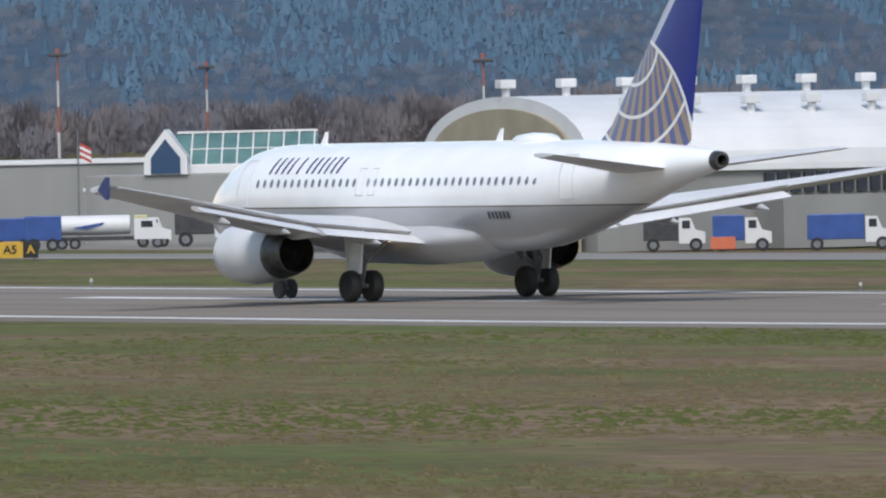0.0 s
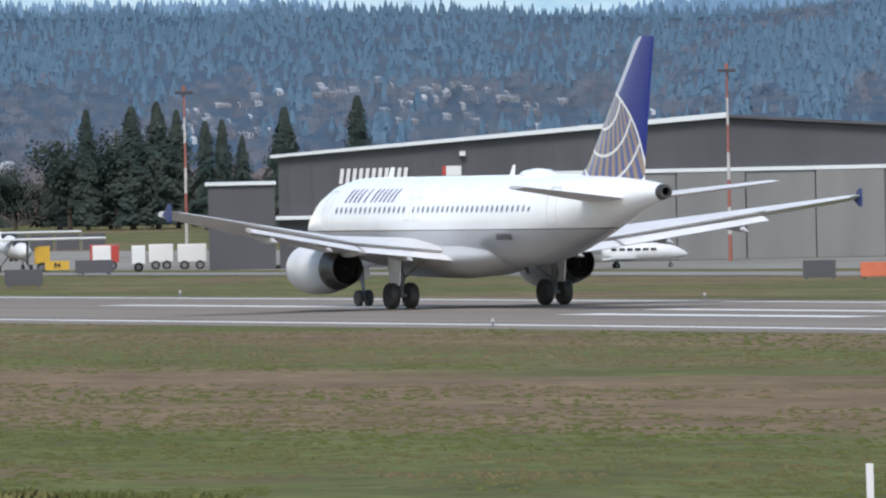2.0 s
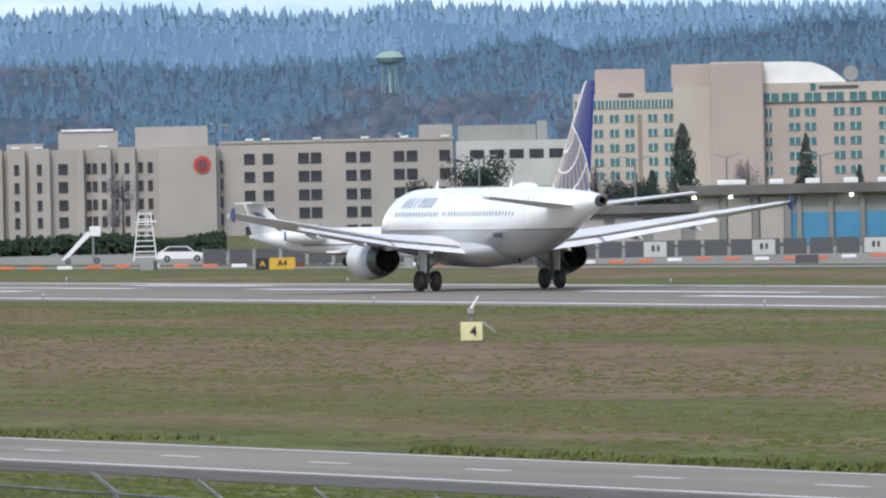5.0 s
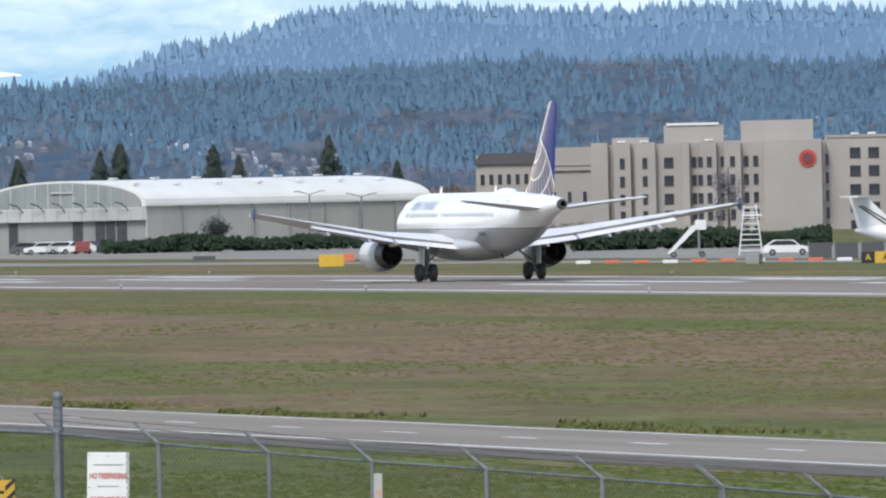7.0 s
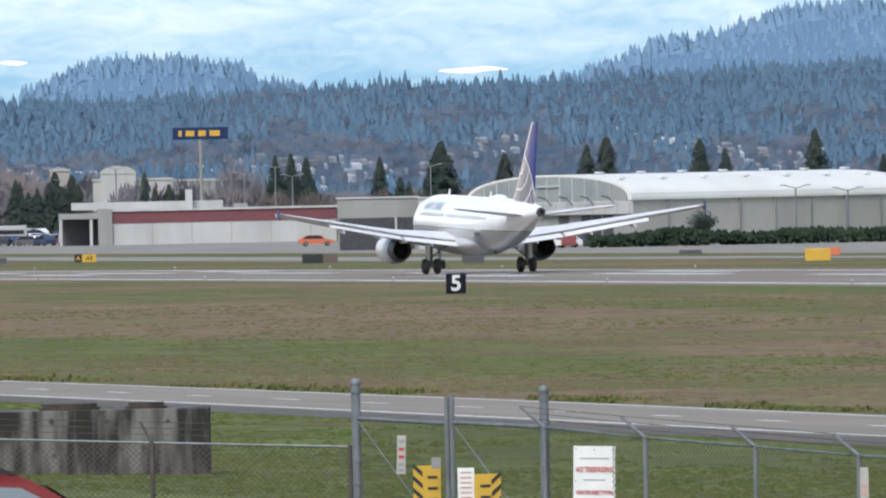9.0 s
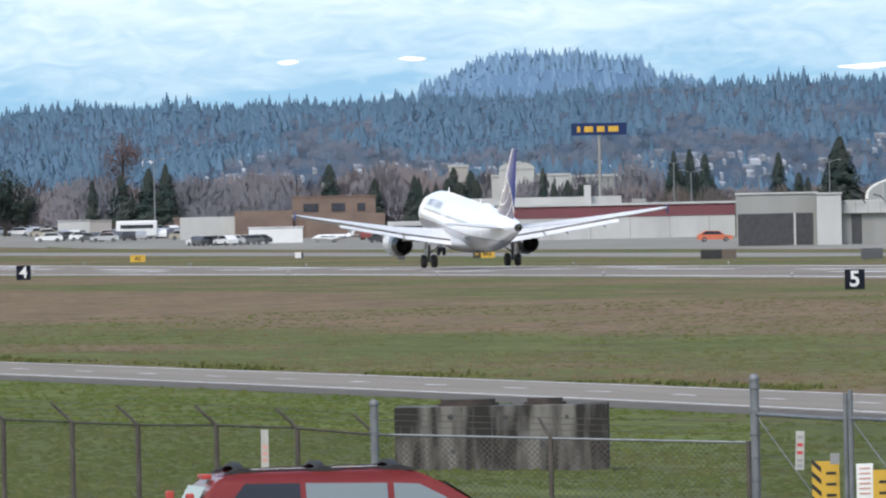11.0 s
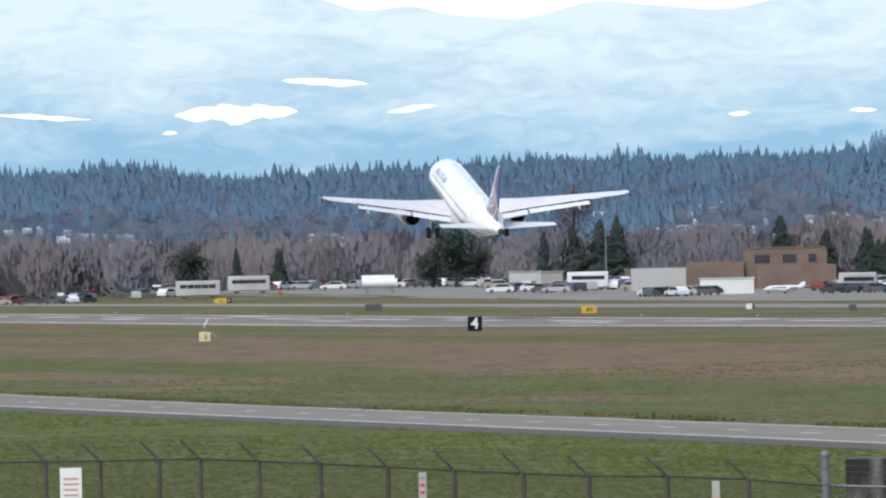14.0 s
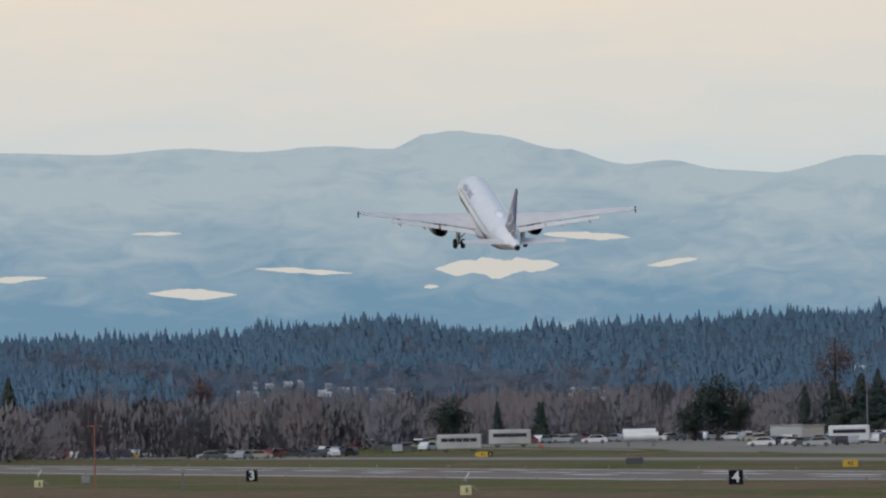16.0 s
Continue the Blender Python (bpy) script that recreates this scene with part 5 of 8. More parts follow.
# ---- parked aircraft ----
def business_jet(m, paint, tail_mat, label, scale=1.0, ttail=True, high=3.9):
    """Nose towards local +x."""
    t = thing("business_jet", label, "airplane", m)
    k = scale
    st = [(7.6, 1.5, 0.03), (7.2, 1.55, 0.35), (6.2, 1.7, 0.72), (5.0, 1.82, 0.95), (3.5, 1.85, 1.0), (-2.5, 1.85, 1.0), (-4.5, 1.95, 0.82), (-6.5, 2.15, 0.45), (-7.8, 2.3, 0.12)]
    bm = bmesh.new()
    loft(bm, [[(x * k, r * k * math.sin(a * math.tau / 18), z * k + r * k * math.cos(a * math.tau / 18)) for a in range(18)] for x, z, r in st])
    bmesh.ops.recalc_face_normals(bm, faces=bm.faces)
    body = part("fuselage", bm, paint, t, smooth=True)
    for s in (-1, 1):
        bm = bmesh.new()
        prism(bm, [(1.8 * k, s * 0.5 * k), (-1.2 * k, s * 0.5 * k), (-2.9 * k, s * 7.0 * k), (-1.9 * k, s * 7.0 * k)], "z", 1.05 * k, 1.2 * k)
        part("wing", bm, WHITE, t)
        bm = bmesh.new()
        loft(bm, [[(x * k, s * 1.45 * k + r * k * math.sin(a * math.tau / 14), 2.3 * k + r * k * math.cos(a * math.tau / 14)) for a in range(14)] for x, r in ((-2.4, 0.4), (-2.8, 0.52), (-4.6, 0.5), (-5.3, 0.36))])
        bmesh.ops.recalc_face_normals(bm, faces=bm.faces)
        eng = part("engine", bm, paint, t, smooth=True)
        part("exhaust", tubes(((-5.25 * k, s * 1.45 * k, 2.3 * k), (-5.4 * k, s * 1.45 * k, 2.3 * k), 0.34 * k), n=12), BLUE, eng)
        bm = bmesh.new()
        hz = high if ttail else 2.5
        prism(bm, [(-6.6 * k, 0), (-8.0 * k, 0), (-8.6 * k, s * 2.9 * k), (-7.8 * k, s * 2.9 * k)], "z", hz * k, (hz + 0.12) * k)
        part("tailplane", bm, WHITE, t)
        for x in (-0.6, ):
            wheel(t, x * k, s * 1.2 * k, 0.33 * k)
        part("gear_leg", tubes(((-0.6 * k, s * 1.2 * k, 0.3 * k), (-0.6 * k, s * 1.0 * k, 1.2 * k), 0.07), n=6), STEEL, t)
    wheel(t, 5.6 * k, 0, 0.25 * k)
    part("gear_leg", tubes(((5.6 * k, 0, 0.25 * k), (5.5 * k, 0, 1.1 * k), 0.06), n=6), STEEL, t)
    bm = bmesh.new()
    prism(bm, [(-4.6 * k, 2.5 * k), (-7.6 * k, 2.4 * k), (-8.2 * k, (high + 0.1) * k), (-7.0 * k, (high + 0.1) * k)], "y", -0.12 * k, 0.12 * k)
    part("tail_fin", bm, tail_mat, t)
    for q in range(6):
        for s in (-1, 1):
            part("cabin_window", boxes(((3.6 - 0.9 * q) * k - 0.18, (3.6 - 0.9 * q) * k + 0.18, s * 0.93 * k - 0.06, s * 0.93 * k + 0.06, 1.98 * k, 2.28 * k)), GLASSDARK, body)
    return t


NAVYWHITE = material("white and navy jet paint", (0.62, 0.63, 0.66), 0.25, color2=(0.50, 0.52, 0.56), scale=(0.4, 0.4, 0.4))
business_jet(site(24.1947, 835, 25), NAVYWHITE, BLUE, "white and navy business jet with navy tail", 0.62, False)
business_jet(site(24.6306, 828, 15), WHITE, WHITE, "white business jet parked before the hangar", 0.72, False)
business_jet(site(21.96, 1010, 118), WHITE, WHITE, "white T-tail business jet with blue engine exhausts", 1.0, True, 4.5)
JET = business_jet(site(18.2345, 1040, 6), WHITE, WHITE, "long white T-tail business jet with dark tail stripes", 1.10, True, 4.7)
for dx in (0.0, 0.55):
    bm = bmesh.new()
    prism(bm, [(-5.3 - dx, 2.9), (-5.55 - dx, 2.9), (-8.1 - 0.5 * dx, 4.5), (-7.9 - 0.5 * dx, 4.5)], "y", -0.16, 0.16)
    part("tail_stripe", bm, DARK, JET, "dark swept tail stripe")
part("cheat_line", boxes((-4.5, 6.5, -1.08, -1.02, 1.72, 1.80)), DARK, JET, "thin dark line along the fuselage")
business_jet(site(26.9262, 735, 5), WHITE, WHITE, "small white business jet by the pale hangar", 0.45, False)
business_jet(site(25.1656, 810, 5), WHITE, WHITE, "small white business jet by the charcoal hangar", 0.55, False)


def light_plane(m, stripe, label):
    t = thing("light_airplane", label, "airplane", m)
    bm = bmesh.new()
    loft(bm, [[(x, r * math.sin(a * math.tau / 14), z + r * math.cos(a * math.tau / 14)) for a in range(14)] for x, z, r in ((3.4, 1.3, 0.12), (3.1, 1.3, 0.42), (1.6, 1.45, 0.62), (-0.5, 1.5, 0.6), (-3.5, 1.65, 0.2), (-4.2, 1.7, 0.08))])
    bmesh.ops.recalc_face_normals(bm, faces=bm.faces)
    part("fuselage", bm, WHITE, t, smooth=True)
    part("wing", boxes((0.0, 1.5, -6.0, 6.0, 2.1, 2.25), bevel=0.05), WHITE, t)
    part("tailplane", boxes((-4.4, -3.5, -2.0, 2.0, 1.75, 1.83)), WHITE, t)
    bm = bmesh.new()
    prism(bm, [(-3.0, 1.8), (-4.3, 1.8), (-4.7, 3.1), (-4.0, 3.1)], "y", -0.06, 0.06)
    part("tail_fin", bm, stripe, t)
    part("windscreen", boxes((0.9, 1.9, -0.5, 0.5, 1.65, 2.1)), GLASSDARK, t)
    part("propeller", boxes((3.42, 3.48, -0.07, 0.07, 0.5, 2.1)), DARK, t)
    for x, y in ((2.2, 0), (0.2, -1.1), (0.2, 1.1)):
        wheel(t, x, y, 0.24, 0.15)
        part("gear_leg", tubes(((x, y, 0.24), (x, y * 0.4, 1.1), 0.05), n=6), STEEL, t)


light_plane(site(21.6111, 985, -80), REDPAINT, "white high-wing light airplane with red stripe")
light_plane(site(22.4332, 985, -70), WHITE, "white high-wing light airplane on the apron")
light_plane(site(22.4897, 870, -75), WHITE, "white twin light airplane on the apron")


# excavator behind the jets
def excavator(m):
    t = thing("excavator", "orange tracked excavator with raised arm", "excavator", m)
    part("track", boxes((-1.6, 1.6, -1.2, -0.6, 0, 0.8), bevel=0.15), BLACK, t)
    part("track", boxes((-1.6, 1.6, 0.6, 1.2, 0, 0.8), bevel=0.15), BLACK, t)
    part("cab", boxes((-1.8, 1.0, -1.1, 1.1, 0.85, 2.6), bevel=0.1), ORANGE, t)
    bm = bmesh.new()
    prism(bm, [(0.8, 2.0), (1.3, 1.9), (4.6, 4.6), (6.2, 5.0), (6.0, 5.5), (4.3, 5.2), (0.8, 2.6)], "y", -0.25, 0.25)
    part("boom", bm, ORANGE, t)
    bm = bmesh.new()
    prism(bm, [(5.6, 6.2), (6.3, 6.2), (6.7, 2.0), (6.3, 2.0)], "y", -0.2, 0.2)
    part("arm", bm, ORANGE, t)
    bm = bmesh.new()
    prism(bm, [(6.2, 2.0), (7.0, 2.0), (6.9, 1.0), (6.0, 1.2)], "y", -0.5, 0.5)
    part("bucket", bm, RUSTY, t)


excavator(site(21.50, 1120) @ Matrix.Scale(0.66, 4))


def air_stairs(m):
    t = thing("boarding_stairs", "white wheeled boarding stairs on the apron", "boarding stairs", m)
    bm = bmesh.new()
    prism(bm, [(-1.6, 0.4), (-1.2, 0.4), (1.0, 2.5), (1.0, 2.9), (0.7, 2.9)], "y", -0.6, -0.5)
    part("side_panel", bm, WHITE, t)
    bm = bmesh.new()
    prism(bm, [(-1.6, 0.4), (-1.2, 0.4), (1.0, 2.5), (1.0, 2.9), (0.7, 2.9)], "y", 0.5, 0.6)
    part("side_panel", bm, WHITE, t)
    for k in range(9):
        part("step", boxes((-1.4 + 0.26 * k, -1.1 + 0.26 * k, -0.5, 0.5, 0.45 + 0.23 * k, 0.52 + 0.23 * k)), STEEL, t)
    part("platform", boxes((1.0, 2.0, -0.6, 0.6, 2.5, 3.4), bevel=0.04), WHITE, t)
    part("leg", boxes((1.2, 1.4, -0.5, 0.5, 0.3, 2.5)), STEEL, t)
    for x in (-1.0, 1.6):
        for y in (-0.5, 0.5):
            wheel(t, x, y, 0.28)


air_stairs(site(17.0112, 1180))
air_stairs(site(23.5236, 862, 180))
air_stairs(site(26.7394, 728, 180))


def ladder_tower(m):
    t = thing("maintenance_ladder", "white tubular maintenance ladder tower", "ladder", m)
    for x, y in ((-0.9, -0.5), (0.9, -0.5), (-0.9, 0.5), (0.9, 0.5)):
        part("upright", tubes(((x * 1.2, y, 0), (x * 0.6, y, 4.6), 0.07), n=6), WHITE, t)
    for k in range(9):
        part("rung", tubes(((-1.05 + 0.05 * k, -0.5, 0.4 + 0.5 * k), (1.05 - 0.05 * k, -0.5, 0.4 + 0.5 * k), 0.05), n=6), WHITE, t)
    part("platform", boxes((-0.8, 1.1, -0.6, 0.6, 3.6, 3.75)), WHITE, t)


ladder_tower(site(17.3027, 1200))

# ---- fire station, hotels, cargo halls ----


def fire_station():
    d = 1250
    b = thing("fire_station", "low concrete fire station with bright blue roller doors", "building", site(20.2732, d))
    part("wall", boxes((-12.2, 12.2, 0, 16, 0, 4.9)), LIGHTGREY, b)
    part("roof", boxes((-13.3, 12.8, -1.2, 16.5, 4.9, 5.85), bevel=0.05), material("grey roof fascia", (0.085, 0.08, 0.076), 0.8, color2=(0.12, 0.115, 0.11), scale=(0.3, 0.3, 0.3)), b, "deep grey roof fascia")
    for k in range(5):
        x = -4.6 + 3.05 * k
        dr = part("blue_door", boxes((x, x + 2.5, -0.06, 0.1, 0, 3.1)), DOORBLUE, b, "bright blue roller door")
        part("pier", boxes((x + 2.55, x + 2.98, -0.5, 0.0, 0, 4.9)), DOORGREY, b, "grey concrete pier")
    for k in range(3):
        x = -11.8 + 3.1 * k
        part("panel", boxes((x, x + 2.3, -0.25, 0.0, 0.2, 4.6), bevel=0.04), CREAM, b, "pale wall panel")
        part("pier", boxes((x + 2.35, x + 2.95, -0.5, 0.0, 0, 4.9)), DOORGREY, b, "grey concrete pier")
    lampglow = glow("lit soffit lamp", (1.0, 0.97, 0.88), 3.0)
    for x in (-11.9, -8.4, 3.2, 9.6):
        part("soffit_lamp", boxes((x - 0.18, x + 0.18, -1.0, -0.6, 4.55, 4.88)), lampglow, b, "lit soffit lamp")
    for x in (-9.0, -7.6, -4.0, -0.5, 3.2, 6.5):
        part("roof_unit", boxes((x - 0.7, x + 0.7, 3, 5, 5.85, 6.35), bevel=0.08), WHITE, b, "white rooftop unit")
    w = thing("station_wing", "lower concrete wing of the station with pale panels", "building", site(19.3017, d))
    part("wall", boxes((-14, 9.2, 0, 14, 0, 3.3)), DOORGREY, w)
    part("roof", boxes((-14.5, 9.6, -0.8, 14.5, 3.3, 4.1), bevel=0.05), bpy.data.materials["grey roof fascia"], w, "dark flat roof edge")
    for k in range(6):
        x = -13.2 + 3.7 * k
        part("panel", boxes((x, x + 2.7, -0.2, 0.0, 0.2, 2.9), bevel=0.04), CREAM, w, "pale wall panel")
    c = thing("concrete_shed", "long pale flat-roofed shed behind the station", "building", site(18.9466, 1330))
    part("wall", boxes((-7, 7, 0, 10, 0, 6.0)), CREAM, c)
    part("roof", boxes((-7.2, 7.2, -0.2, 10.2, 6.0, 6.2)), CREAM, c)


fire_station()

# screened security fence along the far apron
for k in range(46):
    bmk = 22.8442 + (17.6091 - 22.8442) * k / 45
    f = thing("screen_fence", "dark mesh-screened fence panel along the apron", "fence", site(bmk, 1092), group="apron fence panels")
    part("screen", boxes((-0.95, 0.95, -0.02, 0.02, 0.1, 1.45)), DARKGREY, f)
    part("post", tubes(((-1.0, 0, 0), (-1.0, 0, 1.6), 0.04), n=6), STEEL, f)
for b0 in (19.5508, 20.0291, 20.5223, 19.0885 - 0.36):
    s = thing("closure_board", "white closure board on the apron fence", "sign", site(b0, 1085))
    part("board", boxes((-0.95, 0.95, -0.05, 0.05, 0.15, 1.4), bevel=0.02), HALLWHITE, s)
    part("mark_bar", boxes((-0.3, -0.05, -0.08, -0.05, 0.6, 1.1)), DARK, s)
    part("mark_bar", boxes((0.15, 0.35, -0.08, -0.05, 0.6, 1.1)), DARK, s)
for k in range(40):
    bk = 21.5563 + (16.5628 - 21.5563) * k / 39
    s = thing("road_barrier", "low orange and white plastic barrier", "barrier", site(bk, 1040 + 8 * math.sin(k)), group="construction barriers")
    part("body", boxes((-0.6, 0.6, -0.15, 0.15, 0, 0.28), bevel=0.05), ORANGE if k % 3 else WHITE, s)


def disc(x, z, r, y, n=28):
    return tubes(((x, y, z), (x, y - 0.15, z), r), n=n)


def bay_hotel():
    """Beige hotel with a pier-and-bay block and a plain window wing."""
    d = 1750
    s = 13.14
    b = thing("beige_hotel", "beige five-storey hotel with projecting bays and red roundel", "hotel", site(17.4098, d))
    X = lambda px: (px - 300) / s
    top = 12.01
    wall = part("wall", boxes((X(-22), X(392), 0, 18, -0.5, top)), CREAM, b)
    part("wall", boxes((X(392), X(806), 2.0, 18, -0.5, top + 0.35)), CREAM, b)
    part("roof", boxes((X(392) + 0.1, X(806) + 0.15, 1.85, 18.1, top + 0.36, top + 0.7)), CREAM, b)
    for x0, x1 in ((-22, 8), (18, 48), (56, 92), (138, 152), (170, 200), (213, 243), (283, 386)):
        part("bay", boxes((X(x0), X(x1), -1.4, 0.0, -0.4, top + 0.25), bevel=0.05), CREAM, b, "projecting beige bay")
    for x0, x1, y0 in ((107, 213, 230), (243, 372, 224), (15, 80, 250)):
        part("penthouse", boxes((X(x0), X(x1), 4, 14, top, top + (262 - y0) / s)), CREAM, b, "rooftop penthouse")
    part("penthouse", boxes((X(748), X(806), 5, 14, top + 0.7, top + 2.4)), CREAM, b)
    part("penthouse_roof", boxes((X(112), X(205), 3.8, 12, top + 2.45, top + 2.75)), WHITE, b)
    rows = [top - (y - 262) / s for y in (296, 328, 360, 390, 420)]
    me = None
    for px, y in ((33, -1.4), (73, -1.4), (111, 0), (119, 0), (160, 0), (171, -1.4), (187, -1.4), (211, 0), (228, -1.4), (252, 0), (269, 0)):
        for z in rows:
            if me is None:
                ob = part("window", boxes((-0.33, 0.33, -0.1, 0.1, -0.72, 0.72)), GLASSDARK, b)
                me = ob.data
            else:
                ob = new("window", me)
                ob.parent = b
            ob.matrix_basis = Matrix.Translation((X(px), y, z))
    me = None
    for px in (445, 478, 541, 563, 625, 650, 710, 733, 791):
        for z in [top - (y - 262) / s for y in (285, 317, 350, 382, 414)]:
            if me is None:
                ob = part("window", boxes((-0.72, 0.72, -0.1, 0.1, -0.72, 0.72)), GLASSDARK, b)
                me = ob.data
            else:
                ob = new("window", me)
                ob.parent = b
            ob.matrix_basis = Matrix.Translation((X(px), 2.0, z))
    for k in range(5):
        part("window", boxes((X(388), X(398), 1.7, 2.02, rows[k] - 0.75, rows[k] + 0.75)), material("violet dark glass", (0.05, 0.045, 0.10), 0.1) if k == 0 else bpy.data.materials["violet dark glass"], b)
    part("roundel", disc(X(361), top - 31 / s, 1.18, -1.4), REDPAINT, b, "red round emblem")
    part("roundel_ring", disc(X(361), top - 31 / s, 0.75, -1.54), MAROON, b)
    for px in (32, 72, 187, 445, 475, 565, 650, 720, 792):
        part("parapet_cap", boxes((X(px) - 0.55, X(px) + 0.55, -1.5 if px < 300 else 1.7, -1.1 if px < 300 else 2.2, top + 0.27 if px < 300 else top + 0.72, top + 0.5 if px < 300 else top + 1.0)), WHITE, b, "white parapet lamp box")
    a = thing("beige_annex", "older beige annex with tall columns", "building", site(16.3628, 1780))
    zt = 10.97
    part("wall", boxes((-8.2, 8.0, 0, 14, -0.5, zt)), CREAM, a)
    bm = bmesh.new()
    prism(bm, [(-8.5, zt - 1.2), (1.2, zt - 1.2), (0.4, zt + 0.3), (-7.6, zt + 0.3)], "y", -0.4, 14)
    part("mansard_roof", bm, DARKGREY, a, "dark hipped roof edge")
    part("upper_block", boxes((0.9, 8.2, -0.3, 14, zt - 2.3, zt + 0.9)), CREAM, a)
    part("cornice", boxes((0.8, 8.3, -0.45, 14, zt - 1.6, zt - 1.35)), CREAM, a)
    for k in range(7):
        for z0, z1 in ((zt - 4.0, zt - 2.6), (zt - 6.6, zt - 5.2), (zt - 9.2, zt - 7.8)):
            part("window", boxes((-7.6 + 1.2 * k, -7.05 + 1.2 * k, -0.1, 0.1, z0, z1)), GLASSDARK, a)
    for k in range(3):
        part("window", boxes((2.2 + 2.1 * k, 2.7 + 2.1 * k, -0.1, 0.1, zt - 6.6, zt - 5.2)), GLASSDARK, a)


bay_hotel()


def tower_hotel():
    d = 2100
    s = 10.95
    b = thing("pink_hotel", "tall pinkish hotel with teal windows and white vaulted roof", "hotel", site(19.9679, d))
    X = lambda px: (px - 650) / s
    zr = 20.64
    Zr = lambda py: zr - (py - 162) / s
    part("wall", boxes((X(680), X(957), 0, 20, -0.5, Zr(196))), PINK, b)
    part("upper_wall", boxes((X(679), X(958), -0.25, 20, Zr(196), Zr(162))), PINKPALE, b, "pale top storey band")
    part("tower", boxes((X(585), X(680), -2.5, 16, -0.5, Zr(123)), bevel=0.3), PINK, b, "plain pink stair tower")
    part("tower_link", boxes((X(520), X(588), -0.8, 16, -0.5, Zr(165))), PINKPALE, b)
    part("tower_top", boxes((X(517), X(600), 2, 16, Zr(165), Zr(125))), PINK, b)
    part("wall", boxes((X(343), X(522), 0, 18, -0.5, Zr(174))), PINKPALE, b)
    part("penthouse", boxes((X(382), X(470), 3, 12, Zr(174), Zr(131))), PINK, b)
    bm = bmesh.new()
    prism(bm, [(X(680), Zr(163)), (X(828), Zr(163)), (X(812), Zr(148)), (X(790), Zr(134)), (X(765), Zr(126)), (X(730), Zr(124)), (X(680), Zr(124))], "y", 1.5, 14)
    part("vault_roof", bm, WHITE, b, "white vaulted roof")
    part("sign_bar", boxes((X(778), X(848), -0.4, -0.25, Zr(173), Zr(168))), DARKGREY, b, "grey rooftop name bar")
    part("emblem", boxes((X(763), X(772), -0.4, -0.25, Zr(176), Zr(164))), GLASSTEAL, b)
    part("name_bar", boxes((X(423), X(450), -0.2, 0.0, Zr(180), Zr(174))), DARKGREY, b)
    bm = bmesh.new()
    loft(bm, [[(X(835) + r * math.cos(a * math.tau / 16), 1.0 + q, Zr(147) + r * math.sin(a * math.tau / 16)) for a in range(16)] for q, r in ((0.0, 1.2), (0.35, 0.9), (0.5, 0.2))])
    part("dish", bm, LIGHTGREY, b, "grey satellite dish")

    def wins(mat, cols, rws, w, h, y):
        me = None
        for px in cols:
            for py in rws:
                if me is None:
                    ob = part("window", boxes((-w / 2, w / 2, -0.12, 0.1, -h / 2, h / 2)), mat, b)
                    me = ob.data
                else:
                    ob = new("window", me)
                    ob.parent = b
                ob.matrix_basis = Matrix.Translation((X(px), y, Zr(py)))
                part("mullion", boxes((-0.05, 0.05, -0.16, -0.12, -h / 2, h / 2)), WHITE, ob)
    wins(GLASSTEAL, (734, 762, 813, 842, 893, 923), (214, 240, 265.5, 291, 317), 1.75, 1.25, 0.0)
    wins(GLASSTEAL, (688,), (214, 240, 265.5, 291, 317), 1.0, 1.35, 0.0)
    wins(GLASSTEAL, (692, 727, 767, 807, 847, 886, 926), (188,), 2.7, 1.45, -0.25)
    wins(GLASSTEAL, (357, 387, 415, 442, 483, 511), (219, 245, 271, 296, 320), 1.45, 1.25, 0.0)
    wins(GLASSTEAL, [351 + 13.6 * k for k in range(13)], (194,), 0.95, 1.35, 0.0)
    part("recess", boxes((X(456), X(464), -0.05, 0.05, 0, Zr(212))), material("brown recess wall", (0.22, 0.18, 0.15), 0.9), b)


tower_hotel()

w = thing("white_office", "white office block with dark ribbon windows", "building", site(18.9294, 1900))
zt = 12.36
part("wall", boxes((-8.2, 8.0, 0, 12, 0, zt)), HALLWHITE, w)
part("upper_block", boxes((-7.9, 3.5, 1.5, 12, zt, zt + 2.3)), LIGHTGREY, w)
part("stack", boxes((3.7, 5.2, 2, 5, zt, zt + 2.8)), LIGHTGREY, w)
for k in range(5):
    part("window", boxes((-6.2 + 2.9 * k, -4.1 + 2.9 * k, -0.1, 0.1, zt - 2.6, zt - 1.3)), GLASSDARK, w)

# second barrel hangar
HANGAR_B = vault_hangar("arched_hangar", "pale barrel-roofed hangar with a wide arched end", site(14.6524, 1560, 48), 27, 52, 5.6, 2.9, material("pale hangar wall", (0.40, 0.38, 0.34), 0.8, color2=(0.35, 0.33, 0.30), scale=(0.3, 0.3, 0.1)), material("white roofing", (0.66, 0.65, 0.61), 0.6, color2=(0.60, 0.59, 0.55), scale=(0.2, 0.2, 0.2)),
                        material("grey arched end", (0.27, 0.28, 0.27), 0.8, color2=(0.26, 0.26, 0.25), scale=(0.3, 0.3, 0.1)), [(5 + 7.5 * k, 0.42) for k in range(7)] + [(2 + 7.5 * k, 0.25) for k in range(7)], cap=0.4, rim=0.95)
for k in range(7):
    part("wall_rib", boxes((6 + 6.5 * k, 6.3 + 6.5 * k, 0.05, 0.25, 0.1, 5.5)), LIGHTGREY, HANGAR_B)
inner_glaze = material("grey gable glazing", (0.20, 0.225, 0.225), 0.4, color2=(0.26, 0.28, 0.275), scale=(0.6, 0.6, 0.3))
